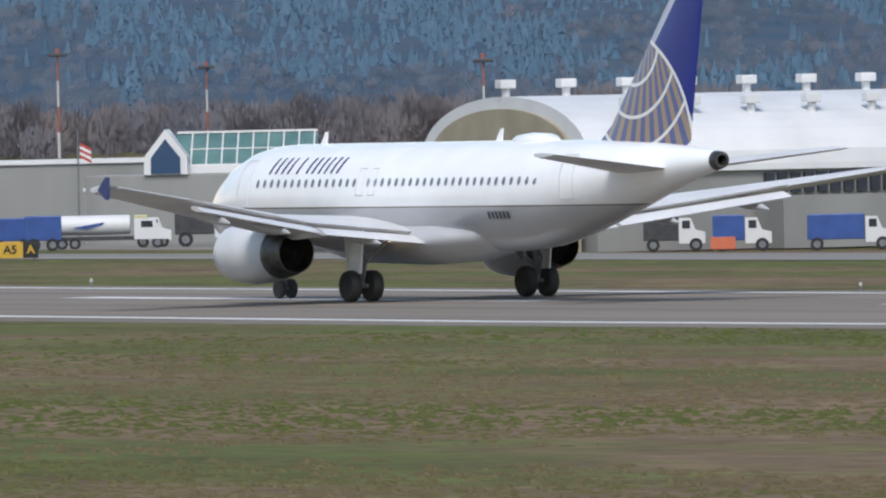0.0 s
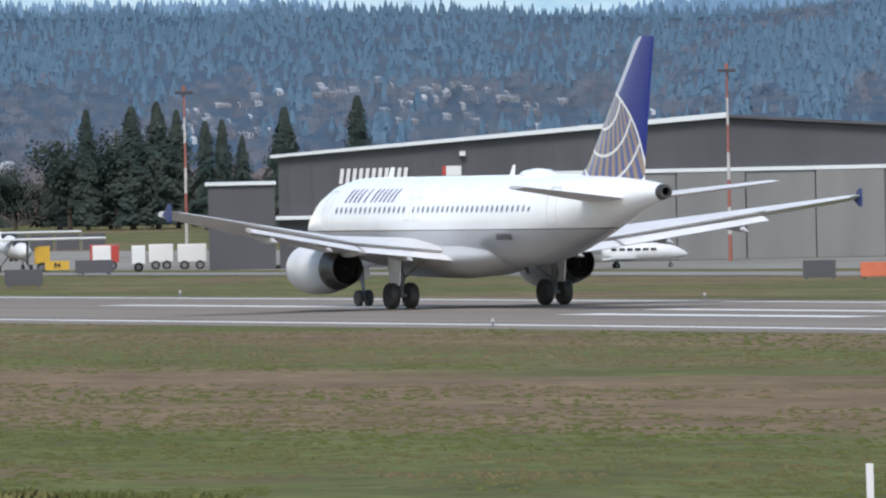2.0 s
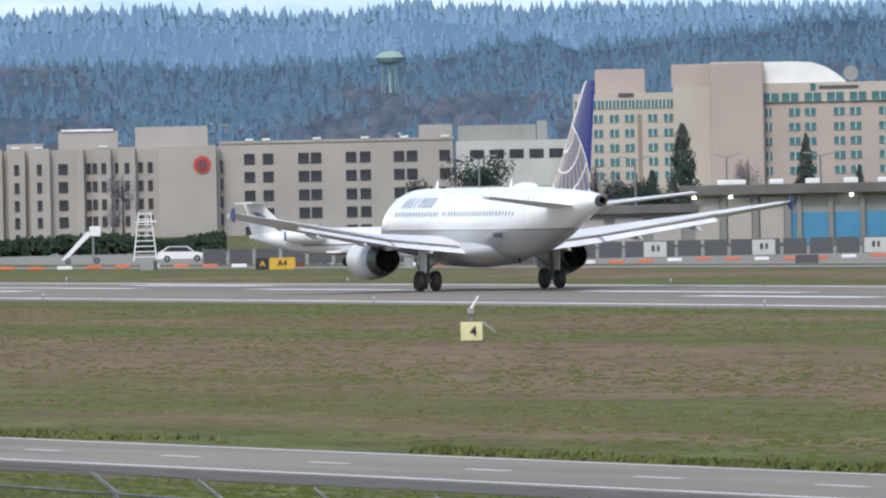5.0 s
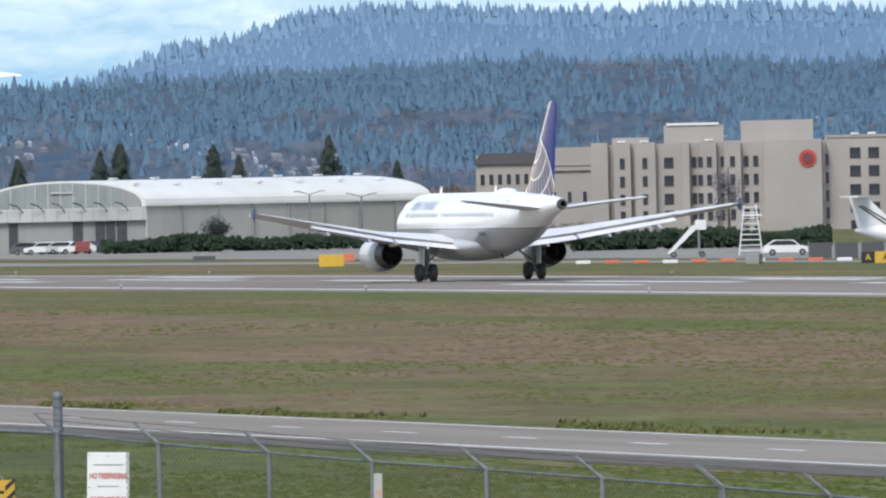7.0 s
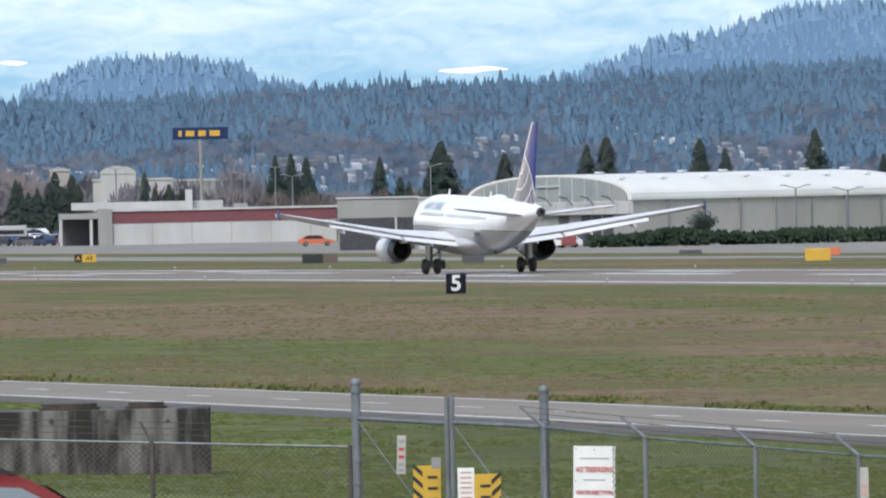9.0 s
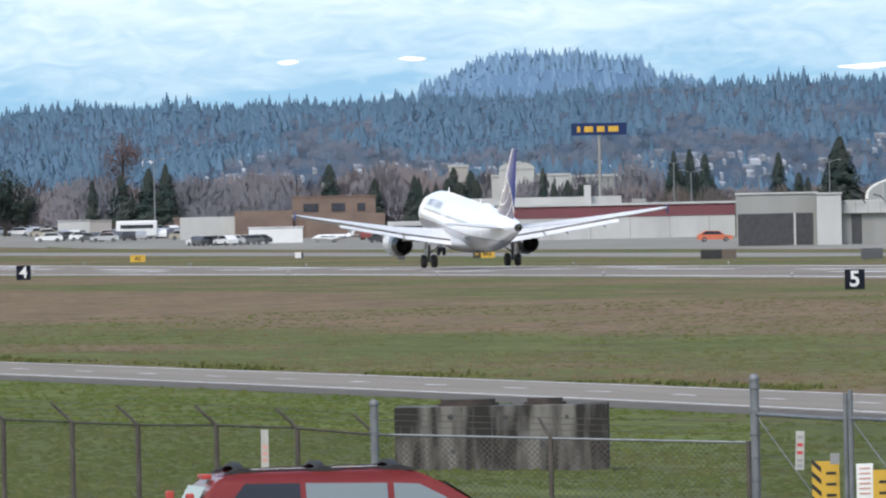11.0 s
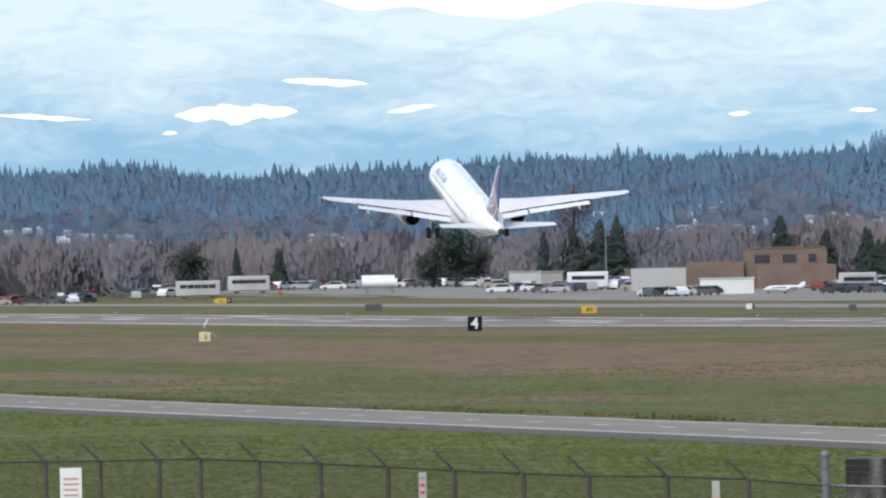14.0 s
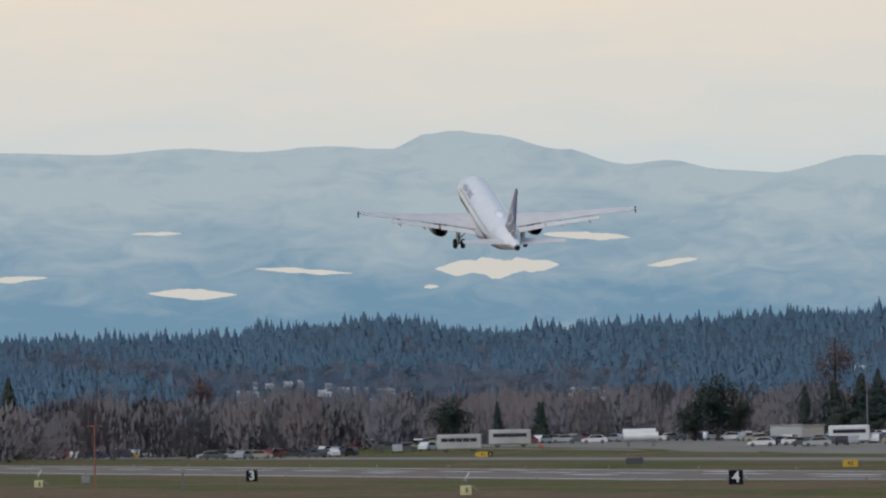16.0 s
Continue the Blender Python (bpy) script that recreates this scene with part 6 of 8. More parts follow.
for k in range(11):   # upright bars over the arched end
    y = 27 * (0.12 + 0.076 * k)
    q = min(1.0, abs(y - 13.5) / (13.5 * 0.95))
    top = 5.6 + 2.9 * 0.92 * math.sqrt(1 - q * q) ** 0.85
    if k < 10:
        part("glazed_bay", boxes((-0.78, -0.70, y + 0.12, y + 27 * 0.076 - 0.12, 4.4, min(top, 5.6 + 2.9 * 0.92 * math.sqrt(max(0.0, 1 - (abs(y + 2.05 - 13.5) / 12.83) ** 2)) ** 0.85) - 0.1)), inner_glaze, HANGAR_B, "grey glazed bay of the arched end")
    part("mullion", boxes((-0.85, -0.70, y - 0.09, y + 0.09, 4.3, top)), HALLWHITE, HANGAR_B, "pale upright bar")
part("arch_edge_lamp", boxes((-1.0, -0.7, 11.5, 15.0, 7.0, 7.2)), HALLWHITE, HANGAR_B)
b = thing("hangar_forebuilding", "low pale concrete loading block before the arched hangar", "building", site(14.2216, 1538))
zt = 5.14
part("wall", boxes((-11.2, 11.2, 0, 8, 0, zt)), LIGHTGREY, b)
part("fascia", boxes((-11.3, 11.3, -0.6, 0.0, 3.67, zt + 0.1), bevel=0.05), HALLWHITE, b, "pale stained fascia band")
for p0, p1 in ((172, 190), (247, 263), (360, 378), (400, 417), (419, 435), (438, 456)):
    part("doorway", boxes(((p0 - 322) / 14.95, (p1 - 322) / 14.95, -0.12, 0.05, 0.05, 3.60)), DARK, b, "dark doorway")
for k in range(16):
    x = -11 + 1.46 * k
    part("fascia_joint", boxes((x, x + 0.06, -0.64, -0.6, 3.73, zt)), LIGHTGREY, b)
for k in range(9):
    x = -10.8 + 2.5 * k
    part("gooseneck_lamp", tubes(((x, -0.6, zt - 0.3), (x - 0.7, -1.4, zt + 0.5), 0.06), ((x - 0.7, -1.4, zt + 0.5), (x - 1.6, -1.6, zt + 0.75), 0.09), n=6), DARKGREY, b, "dark gooseneck lamp")
b, wall = flat_building("cargo_hall", "white windowless cargo hall with corrugated wall", site(13.7508, 1536), 2.9, 10, 6.21 - 0.2, HALLWHITE, HALLWHITE, 0.2)
b, wall = flat_building("cargo_hall", "long stained pale cargo hall with a shaded dock", site(13.5191, 1545), 9.6, 14, 6.34 - 0.2, LIGHTGREY, HALLWHITE, 0.2)
# flat dark panel on the wall: the dock's shade as colour
part("dock_opening", boxes((-4.6, 4.3, -0.1, 0.05, 0.1, 3.85)), DARK, b, "dark panel painted as the shaded loading dock")
part("dock_post", boxes((2.0, 2.25, -0.2, -0.1, 0, 3.85)), HALLWHITE, b)
b, wall = flat_building("canopied_hall", "grey hall with a deep loading canopy", site(13.5364, 1640), 8.5, 14, 5.2, LIGHTGREY, LIGHTGREY, 0.5)
part("canopy", boxes((-4.5, 4.5, -3.5, -0.1, 3.0, 3.4)), LIGHTGREY, b)
# another dark panel, standing for the shade under the canopy
part("shade_opening", boxes((-4.0, 4.0, -0.12, 0.02, 0.1, 2.9)), DARK, b)
for k in range(5):
    part("canopy_post", tubes(((-4.2 + 2.1 * k, -3.3, 0), (-4.2 + 2.1 * k, -3.3, 3.0), 0.1), n=8), STEEL, b)


def maroon_hall():
    d = 1840
    s = 12.5
    b = thing("maroon_band_hall", "long white cargo hall with a maroon upper band", "building", site(12.8212, d))
    part("wall", boxes((-15.2, 16.5, 0, 20, 0, 3.1)), HALLWHITE, b)
    part("maroon_band", boxes((-15.2, 16.5, -0.08, 20, 3.1, 4.75)), MAROON, b, "maroon cladding band")
    part("roof_edge", boxes((-15.5, 16.7, -0.3, 20.2, 4.75, 5.05)), HALLWHITE, b)
    part("end_block", boxes((-17.2, -15.2, -0.5, 20, 0, 5.2)), LIGHTGREY, b)
    part("roof_block", boxes((-21, 0.5, 4, 18, 5.05, 6.1)), HALLWHITE, b)
    part("chimney", boxes((-4.8, -3.8, 2, 3, 5.05, 7.7)), HALLWHITE, b, "white chimney")
    part("roof_unit", boxes((2.0, 4.0, 2, 4, 5.05, 5.6), bevel=0.06), LIGHTGREY, b)
    for k in range(5):
        part("joint", boxes((-9.6 + 5.6 * k, -9.5 + 5.6 * k, -0.06, 0.0, 0.1, 3.1)), LIGHTGREY, b)
    c = thing("open_shed", "low open-fronted shed with a flat roof", "building", site(12.2233, d))
    part("roof", boxes((-3.6, 4.6, 0, 12, 3.8, 4.6)), LIGHTGREY, c)
    part("back_wall", boxes((-3.4, 4.4, 6, 12, 0, 3.8)), DARKGREY, c)
    for x in (-3.3, 1.0, 4.2):
        part("pier", boxes((x - 0.2, x + 0.2, 0.1, 0.6, 0, 3.8)), HALLWHITE, c)
    part("violet_door", boxes((2.4, 3.8, 0.2, 0.4, 0, 3.0)), material("violet door", (0.14, 0.07, 0.22), 0.5), c)


maroon_hall()

# blue and yellow roadside sign, its name as plain bars
t = thing("pylon_sign", "tall roadside sign with blue board and yellow bars", "sign", site(12.7440, 2200, 0, 0.0))
zb = 16.40
# board navy is lifted a little: distance haze put into its colour
part("board", boxes((-4.7, 4.7, -0.3, 0.3, zb, zb + 2.05), bevel=0.05), material("deep blue sign board", (0.020, 0.034, 0.095), 0.8, spec=0.1), t, "deep blue sign board")
for k, (x0, x1) in enumerate(((-3.7, -3.15), (-2.5, -1.0), (-0.35, 0.95), (1.55, 3.3))):
    part("letter_bar", boxes((x0, x1, -0.36, -0.3, zb + 0.55, zb + 1.5)), YELLOW, t, "yellow letter bar")
part("pole", tubes(((0, 0, 0), (0, 0, zb), 0.32, 0.25), n=10), LIGHTGREY, t, "pale sign pole")

# store roofs behind the cargo halls
for bb, dd, ww, y0, mat, lab in ((12.12, 2350, 3.5, 12.2, CREAM, "cream store block behind the trees"), (12.44, 2300, 14, 10.2, HALLWHITE, "white store with a low vaulted roof"), (12.72, 2400, 16, 10.0, LIGHTGREY, "long pale store roof")):
    flat_building("store_block", lab, site(bb, dd, 0, 0.0), ww, 20, y0 - 0.4, mat, HALLWHITE, 0.4)
t = thing("vaulted_store", "white store with a round vaulted roof", "building", site(12.3778, 2290, 0, 0.0))
bm = bmesh.new()
zb = 11.03
prism(bm, [(3.2 * math.cos(math.pi * k / 12), zb + 1.4 * math.sin(math.pi * k / 12)) for k in range(13)], "y", 0, 10)
part("vault", bm, HALLWHITE, t)
part("wall", boxes((-3.1, 3.1, 0.1, 10, 0, zb)), HALLWHITE, t)

# brown brick offices
def brick_offices():
    d = 2000
    b = thing("brick_offices", "brown brick office block with square openings", "building", site(11.5745, d))
    zt = 6.90 - ground_z(*spot(11.5745, d))
    part("wall", boxes((-6.6, 6.2, 0, 14, 0, zt)), BROWNBRICK, b)
    part("roof", boxes((-6.7, 6.3, -0.1, 14, zt, zt + 0.2)), BROWNBRICK, b)
    for x0, x1 in ((-4.9, -2.6), (-0.6, 1.5), (3.4, 4.6)):
        part("window", boxes((x0, x1, -0.1, 0.1, zt - 2.2, zt - 1.0)), GLASSDARK, b)
    part("low_wing", boxes((-4.5, 7.6, -6, 0, 0, zt - 2.6)), BROWNBRICK, b)
    part("pale_wing", boxes((-24, -6.6, 2, 14, 0, zt - 2.7)), HALLWHITE, b, "pale roofed wing")
    part("wing_front", boxes((-15.5, -6.6, -1, 2, 0, zt - 1.9)), BROWNBRICK, b)


brick_offices()


flat_building("storage_tent", "long low white storage tent before the brick offices", site(11.31, 1900), 7.9, 5, 2.3, WHITE, WHITE, 0.1)
flat_building("storage_tent", "short pale storage tent beside the lot", site(10.42, 2110), 5.2, 5, 2.8, HALLWHITE, HALLWHITE, 0.1)
business_jet(site(11.56, 1890, 160), WHITE, WHITE, "small white jet parked before the brick offices", 0.42, False)

# ---- water towers ----
def water_tower(bearing, d, z_top, r, mat, legs, label, base):
    t = thing("water_tower", label, "water tower", site(bearing, d, 0, base))
    bm = bmesh.new()
    ztop = z_top - base
    prof = [(0.1, ztop), (0.55 * r, ztop - 0.18 * r), (0.9 * r, ztop - 0.5 * r), (r, ztop - 0.8 * r), (0.95 * r, ztop - 1.15 * r), (0.3 * r, ztop - 1.5 * r)] if legs else [(0.1, ztop), (0.6 * r, ztop - 0.1 * r), (r, ztop - 0.45 * r), (0.8 * r, ztop - 0.75 * r), (0.25 * r, ztop - 0.9 * r)]
    loft(bm, [[(q * math.cos(a * math.tau / 20), q * math.sin(a * math.tau / 20), z) for a in range(20)] for q, z in prof])
    bmesh.ops.recalc_face_normals(bm, faces=bm.faces)
    part("tank", bm, mat, t, smooth=True)
    if legs:
        for a in range(6):
            x, y = r * 0.9 * math.cos(a * math.tau / 6), r * 0.9 * math.sin(a * math.tau / 6)
            part("leg", tubes(((x * 1.1, y * 1.1, 0), (x, y, ztop - r), 0.13), n=6), mat, t)
    else:
        part("column", tubes(((0, 0, 0), (0, 0, ztop - 0.8 * r), 0.09 * r), n=10), mat, t)
        for a in range(4):
            x, y = 0.55 * r * math.cos(a * math.tau / 4 + 0.6), 0.55 * r * math.sin(a * math.tau / 4 + 0.6)
            part("leg", tubes(((x * 1.2, y * 1.2, 0), (x, y, ztop - 0.7 * r), 0.1), n=6), mat, t)


water_tower(21.2871, 3000, 40.88, 2.3, material("white tank paint", (0.50, 0.51, 0.53), 0.6), True, "white legged water tower on the hillside", 30.58)
water_tower(18.3988, 3000, 36.93, 3.5, material("pale green tank paint", (0.24, 0.33, 0.29), 0.6), False, "pale green mushroom water tower among trees", 27.15)


# ---- trees that can be told apart ----
def conifer_meshes(seed, h=10.0, w=2.4):
    rnd = random.Random(seed)
    vs, fs = [], []
    for k in range(5200):
        u = rnd.random() ** 1.15
        a = rnd.random() * math.tau
        ragged = 0.74 + 0.62 * noise.noise((math.cos(a) * 1.7, math.sin(a) * 1.7 + seed * 7, u * 11))
        reach = (w * (1 - u) ** (0.55 + 0.12 * seed) * ragged + 0.10) * math.sqrt(0.25 + 0.75 * rnd.random())
        z = h * (0.05 + 0.95 * u)
        ca, sa = math.cos(a), math.sin(a)
        s = (0.10 + 0.15 * rnd.random()) * (1.15 - 0.6 * u)
        t = 0.25 * (rnd.random() - 0.5)
        i = len(vs)
        vs.extend(((reach * ca - s * sa, reach * sa + s * ca, z + t), (reach * ca + s * sa, reach * sa - s * ca, z - t), ((reach + 0.4 * s) * ca, (reach + 0.4 * s) * sa, z - 0.9 * s)))
        fs.append((i, i + 1, i + 2))
    me = bpy.data.meshes.new("crown")
    me.from_pydata(vs, [], fs)
    me.materials.append(CONIFER)
    return me


def round_meshes(seed, mat, h=8.0, w=3.4, n=3600, leaf=0.15):
    rnd = random.Random(seed)
    vs, fs = [], []
    blobs = [(rnd.uniform(-0.5, 0.5) * w, rnd.uniform(-0.4, 0.4) * w, h * rnd.uniform(0.3, 0.78), w * rnd.uniform(0.35, 0.6)) for _ in range(9)]
    for k in range(n):
        bx, by, bz, br = blobs[k % 9]
        v = Vector((rnd.gauss(0, 1), rnd.gauss(0, 1), rnd.gauss(0, 1))).normalized() * br * (0.45 + 0.75 * rnd.random())
        c = Vector((bx, by, bz)) + v
        q = Vector((rnd.gauss(0, 1), rnd.gauss(0, 1), rnd.gauss(0, 1))).normalized()
        t = v.cross(q).normalized() * leaf
        e = (v.cross(t).normalized() + 0.5 * q) * leaf
        i = len(vs)
        vs.extend((tuple(c + t), tuple(c + e), tuple(c - t), tuple(c - e)))
        fs.append((i, i + 1, i + 2, i + 3))
    me = bpy.data.meshes.new("crown")
    me.from_pydata(vs, [], fs)
    me.materials.append(mat)
    return me


TRUNK = part("tmp_trunk", tubes(((0, 0, -0.2), (0, 0, 7.5), 0.22, 0.05), n=7), BARK)
TRUNKMESH = TRUNK.data
bpy.data.objects.remove(TRUNK)
CONIFERS = [conifer_meshes(k, 10.0, 1.9 + 0.35 * k) for k in range(5)]
ROUNDS = [round_meshes(10 + k, CONIFER) for k in range(3)]
BAREROUND = [round_meshes(20 + k, m, 8.0, 2.6, 2600, 0.09) for k, m in enumerate((BARETREES, REDTREES))]


def tree(meshes, k, bearing, d, h, label, name, width=1.0):
    t = thing(name, label, "tree", site(bearing, d, 37 * k))
    h -= ground_z(*spot(bearing, d))
    base = 10.0 if meshes is CONIFERS else 8.0
    sc = Matrix.Diagonal((h / base * width, h / base * width, h / base, 1))
    for nm, me in (("trunk", TRUNKMESH), ("crown", meshes[k % len(meshes)])):
        ob = new(nm, me)
        ob.parent = t
        ob.matrix_basis = sc


K = 0
for bb, dd, zt, wd in (
        (22.3709, 1450, 13.65, 1.15), (21.8478, 1480, 11.50, 1.2), (21.9723, 1500, 10.52, 1.1), (22.6948, 1470, 10.05, 1.5),
        (22.8193, 1450, 13.41, 0.9), (23.0186, 1430, 13.53, 1.3), (23.1307, 1440, 14.14, 1.2), (23.2179, 1450, 13.19, 1.1), (22.9190, 1460, 9.59, 1.4),
        (23.3425, 1400, 11.70, 1.0), (23.4172, 1410, 11.88, 0.9), (23.5044, 1420, 10.14, 1.0), (23.6962, 1300, 12.61, 1.0),
        (23.6890, 1300, 12.61, 1.2), (24.0153, 1300, 13.58, 1.0), (21.3745, 1500, 10.20, 1.1), (22.1592, 1480, 7.79, 1.6),
        (21.4069, 1600, 10.39, 1.0), (20.7965, 1750, 12.63, 1.0), (21.1951, 1600, 8.43, 1.3),
        (19.6814, 1500, 12.84, 1.15), (20.2245, 1550, 11.57, 0.9), (20.4562, 1550, 7.73, 1.0), (20.5907, 1580, 7.32, 1.6), (19.5444, 1520, 7.57, 1.2),
        (14.9429, 1900, 13.65, 1.2), (15.0550, 1900, 12.17, 1.1), (15.4536, 1900, 14.69, 1.3), (14.4447, 1950, 13.34, 1.3), (14.5318, 1950, 14.38, 1.3),
        (14.0834, 1980, 12.24, 1.2), (13.7970, 1980, 14.17, 1.5), (15.7525, 1900, 10.85, 1.2), (13.0703, 2050, 13.02, 1.0), (13.1401, 2050, 13.23, 0.9), (13.2073, 2050, 12.47, 1.0),
        (13.5312, 2050, 12.40, 1.0), (14.0792, 2000, 12.55, 1.2), (13.8052, 2000, 14.50, 1.6), (12.4924, 2150, 10.97, 0.8), (12.0988, 2150, 11.28, 1.3), (12.1735, 2150, 10.76, 1.5), (11.9443, 2150, 9.82, 1.0),
        (9.3344, 2250, 8.76, 1.1), (9.1476, 2250, 8.91, 0.8), (10.5053, 2250, 10.71, 1.0), (10.6298, 2250, 11.39, 1.6), (10.7544, 2250, 12.46, 1.5), (10.8291, 2250, 13.18, 1.3), (11.5515, 2250, 12.57, 1.4), (11.7508, 2250, 9.96, 1.5), (11.9252, 2250, 10.31, 1.2),
        (9.3472, 2250, 8.65, 0.9), (9.1529, 2250, 8.82, 0.8), (8.0817, 2300, 9.27, 1.0), (7.7942, 2350, 8.20, 1.6), (8.0932, 2350, 9.47, 1.0), (6.9971, 2300, 14.86, 1.2)):
    K += 1
    tree(CONIFERS, K, bb, dd, zt, "dark green conifer standing on the plain" if dd > 1600 else "tall dark green conifer with ragged crown", "conifer_tree", wd)
rnd = random.Random(31)
for k in range(15):   # a close row behind the lot
    K += 1
    tree(CONIFERS, K, 10.4614 + (11.3956 - 10.4614) * (k + 0.6 * rnd.random()) / 15, 2320 + 30 * rnd.random(), 8.41 + 1.6 * rnd.random(), "dark green conifer in a close row behind the lot", "conifer_tree", 1.5)
for bb, zt, wd in ((12.02, 8.6, 1.5), (12.07, 9.4, 1.3), (12.13, 8.8, 1.6), (12.20, 9.2, 1.4), (12.54, 8.2, 1.4), (12.60, 8.8, 1.5), (12.66, 8.0, 1.3), (13.05, 9.0, 1.2), (13.10, 10.2, 1.1), (13.17, 9.6, 1.3), (13.24, 8.8, 1.2), (13.62, 9.2, 1.3), (13.66, 8.4, 1.2), (11.98, 8.0, 1.4)):
    K += 1
    tree(CONIFERS, K, bb, 2080, zt, "dark green conifer behind the cargo halls", "conifer_tree", wd)
for bb, dd, zt, wd in ((10.1191, 2200, 13.62, 1.0), (10.0195, 2210, 9.41, 1.1), (10.2063, 2210, 8.78, 1.0), (8.9461, 2200, 10.38, 1.1), (19.4774, 1500, 7.67, 1.3), (18.8048, 1600, 10.89, 1.0), (18.4982, 1600, 7.69, 1.2), (19.3950, 1500, 7.52, 1.2), (22.74, 1460, 11.0, 1.1), (22.95, 1455, 11.8, 1.2), (22.25, 1475, 9.0, 1.2), (23.10, 1450, 10.5, 1.0), (22.50, 1470, 8.0, 1.2), (16.3715, 1300, 4.39, 1.1), (16.5209, 1310, 3.33, 1.2), (14.9391, 1490, 4.35, 1.3)):
    K += 1
    tree(ROUNDS, K, bb, dd, zt, "broad dark evergreen tree beyond the apron", "evergreen_tree", wd)
for bb, dd, zt, wd, q in ((19.9679, 1500, 9.29, 0.7, 0), (19.2953, 1500, 8.88, 1.5, 0), (17.2105, 1600, 9.06, 0.9, 0), (10.6423, 2350, 20.5, 0.85, 1), (7.8391, 2380, 15.94, 0.7, 1), (7.8450, 2380, 15.25, 0.8, 1)):
    t_k = q
    tree(BAREROUND, t_k, bb, dd, zt, "leafless reddish tree on the plain" if q else "leafless grey-brown tree by the buildings", "bare_tree", wd)

# hedge in front of the beige hotel and arched hangar
for b0, b1, d, h in ((16.5130, 17.6589, 1330, 2.2), (14.44, 16.0846, 1480, 2.0)):
    rnd = random.Random(3)
    vs, fs = [], []
    for k in range(9000):
        x, y = spot(b0 + (b1 - b0) * rnd.random(), d + 4 * rnd.random())
        z = h * (0.5 + 0.5 * noise.noise((x * 0.12, y * 0.12, 1))) * rnd.random() + 0.3 * h * rnd.random()
        s, a = 0.13 + 0.14 * rnd.random(), rnd.random() * 6.28
        i = len(vs)
        vs.extend(((x - s * math.cos(a), y - s * math.sin(a), z), (x + s * math.cos(a), y + s * math.sin(a), z), (x, y, z + 0.32), (x + 0.1, y - 0.15, z - 0.2)))
        fs.extend(((i, i + 1, i + 2), (i, i + 3, i + 1)))
    mesh_stuff("hedge", vs, fs, HEDGE, "dense dark green hedge along the far apron", "hedge")

# ---- signs, lights and clutter beside the runway ----


def distance_sign(text, x, y):
    t = thing("distance_sign", "black runway distance sign with white numeral " + text, "sign", pose(x, y, ground_z(x, y), 0, 0, -math.degrees(math.atan2(x, y))), group="runway distance signs")
    part("panel", boxes((-0.62, 0.62, -0.12, 0.12, 0.03, 1.27), bevel=0.02), material("sign black", (0.006, 0.007, 0.014), 0.7, color2=(0.011, 0.012, 0.02), scale=(2, 2, 2), spec=0.1) if "sign black" not in bpy.data.materials else bpy.data.materials["sign black"], t, "black sign panel")
    letters(text, 1.35, 0.01, WHITE, t, pose(0, -0.14, 0.64, 90), "numeral")
    for s in (-0.4, 0.4):
        part("leg", tubes(((s, 0, 0), (s, 0, 0.14), 0.05), n=8), STEEL, t)


for text, x, y in (("6", 196.8, 500.5), ("5", 192.9, 782.0), ("4", 198.9, 1106.0), ("3", 199.0, 1405.0)):
    distance_sign(text, x, y)


def guidance_sign(bearing, d, panels, h=1.05, label="", face=True):
    """panels: (width, material, text, text material) from left to right."""
    t = thing("taxiway_sign", label, "sign", site(bearing, d))
    w = sum(p[0] for p in panels)
    x = -w / 2
    for pw, mat, text, tm in panels:
        p = part("panel", boxes((x, x + pw, -0.12, 0.12, 0.15, 0.15 + h), bevel=0.02), mat, t)
        if text:
            letters(text, 0.72 * h, 0.01, tm, t, pose(x + pw / 2, -0.14, 0.15 + h / 2, 90), "lettering")
        x += pw
    for s in (-w / 2 + 0.2, w / 2 - 0.2):
        part("leg", tubes(((s, 0, 0), (s, 0, 0.16), 0.05), n=8), STEEL, t)


SIGNBROWN = material("brown sign panel", (0.10, 0.075, 0.06), 0.6)
guidance_sign(27.9873, 637.5, [(1.25, YELLOW, "A5", BLACK), (0.75, BLACK, "A", YELLOW)], 0.8, "yellow and black A5 taxiway sign")
guidance_sign(17.8756, 952.2, [(1.0, BLACK, "A", YELLOW), (1.9, YELLOW, "A4", BLACK)], 0.85, "yellow and black A4 taxiway sign")
guidance_sign(17.3176, 974.0, [(1.0, LIGHTGREY, "", None), (0.3, DARKGREY, "", None)], 0.75, "small pale equipment box beside the taxiway")
guidance_sign(12.2258, 1372.8, [(0.8, BLACK, "A", YELLOW), (1.5, YELLOW, "A3", BLACK)], 0.85, "yellow and black A3 taxiway sign")
guidance_sign(13.2596, 1237.4, [(2.0, BLACK, "", None), (1.4, SIGNBROWN, "", None)], 0.85, "dark back of a taxiway sign")
guidance_sign(13.9347, 1167.6, [(2.0, DARKGREY, "", None)], 0.9, "dark grey back of a taxiway sign")
guidance_sign(15.4543, 1074.2, [(2.1, YELLOW, "B", BLACK)], 0.95, "yellow taxiway sign with black letter")
guidance_sign(15.5291, 1179.3, [(1.0, ORANGE, "", None)], 0.7, "small orange marker board beside the taxiway")
guidance_sign(15.4546, 1063.5, [(2.0, YELLOW, "", None)], 0.9, "plain yellow taxiway sign beside the runway")
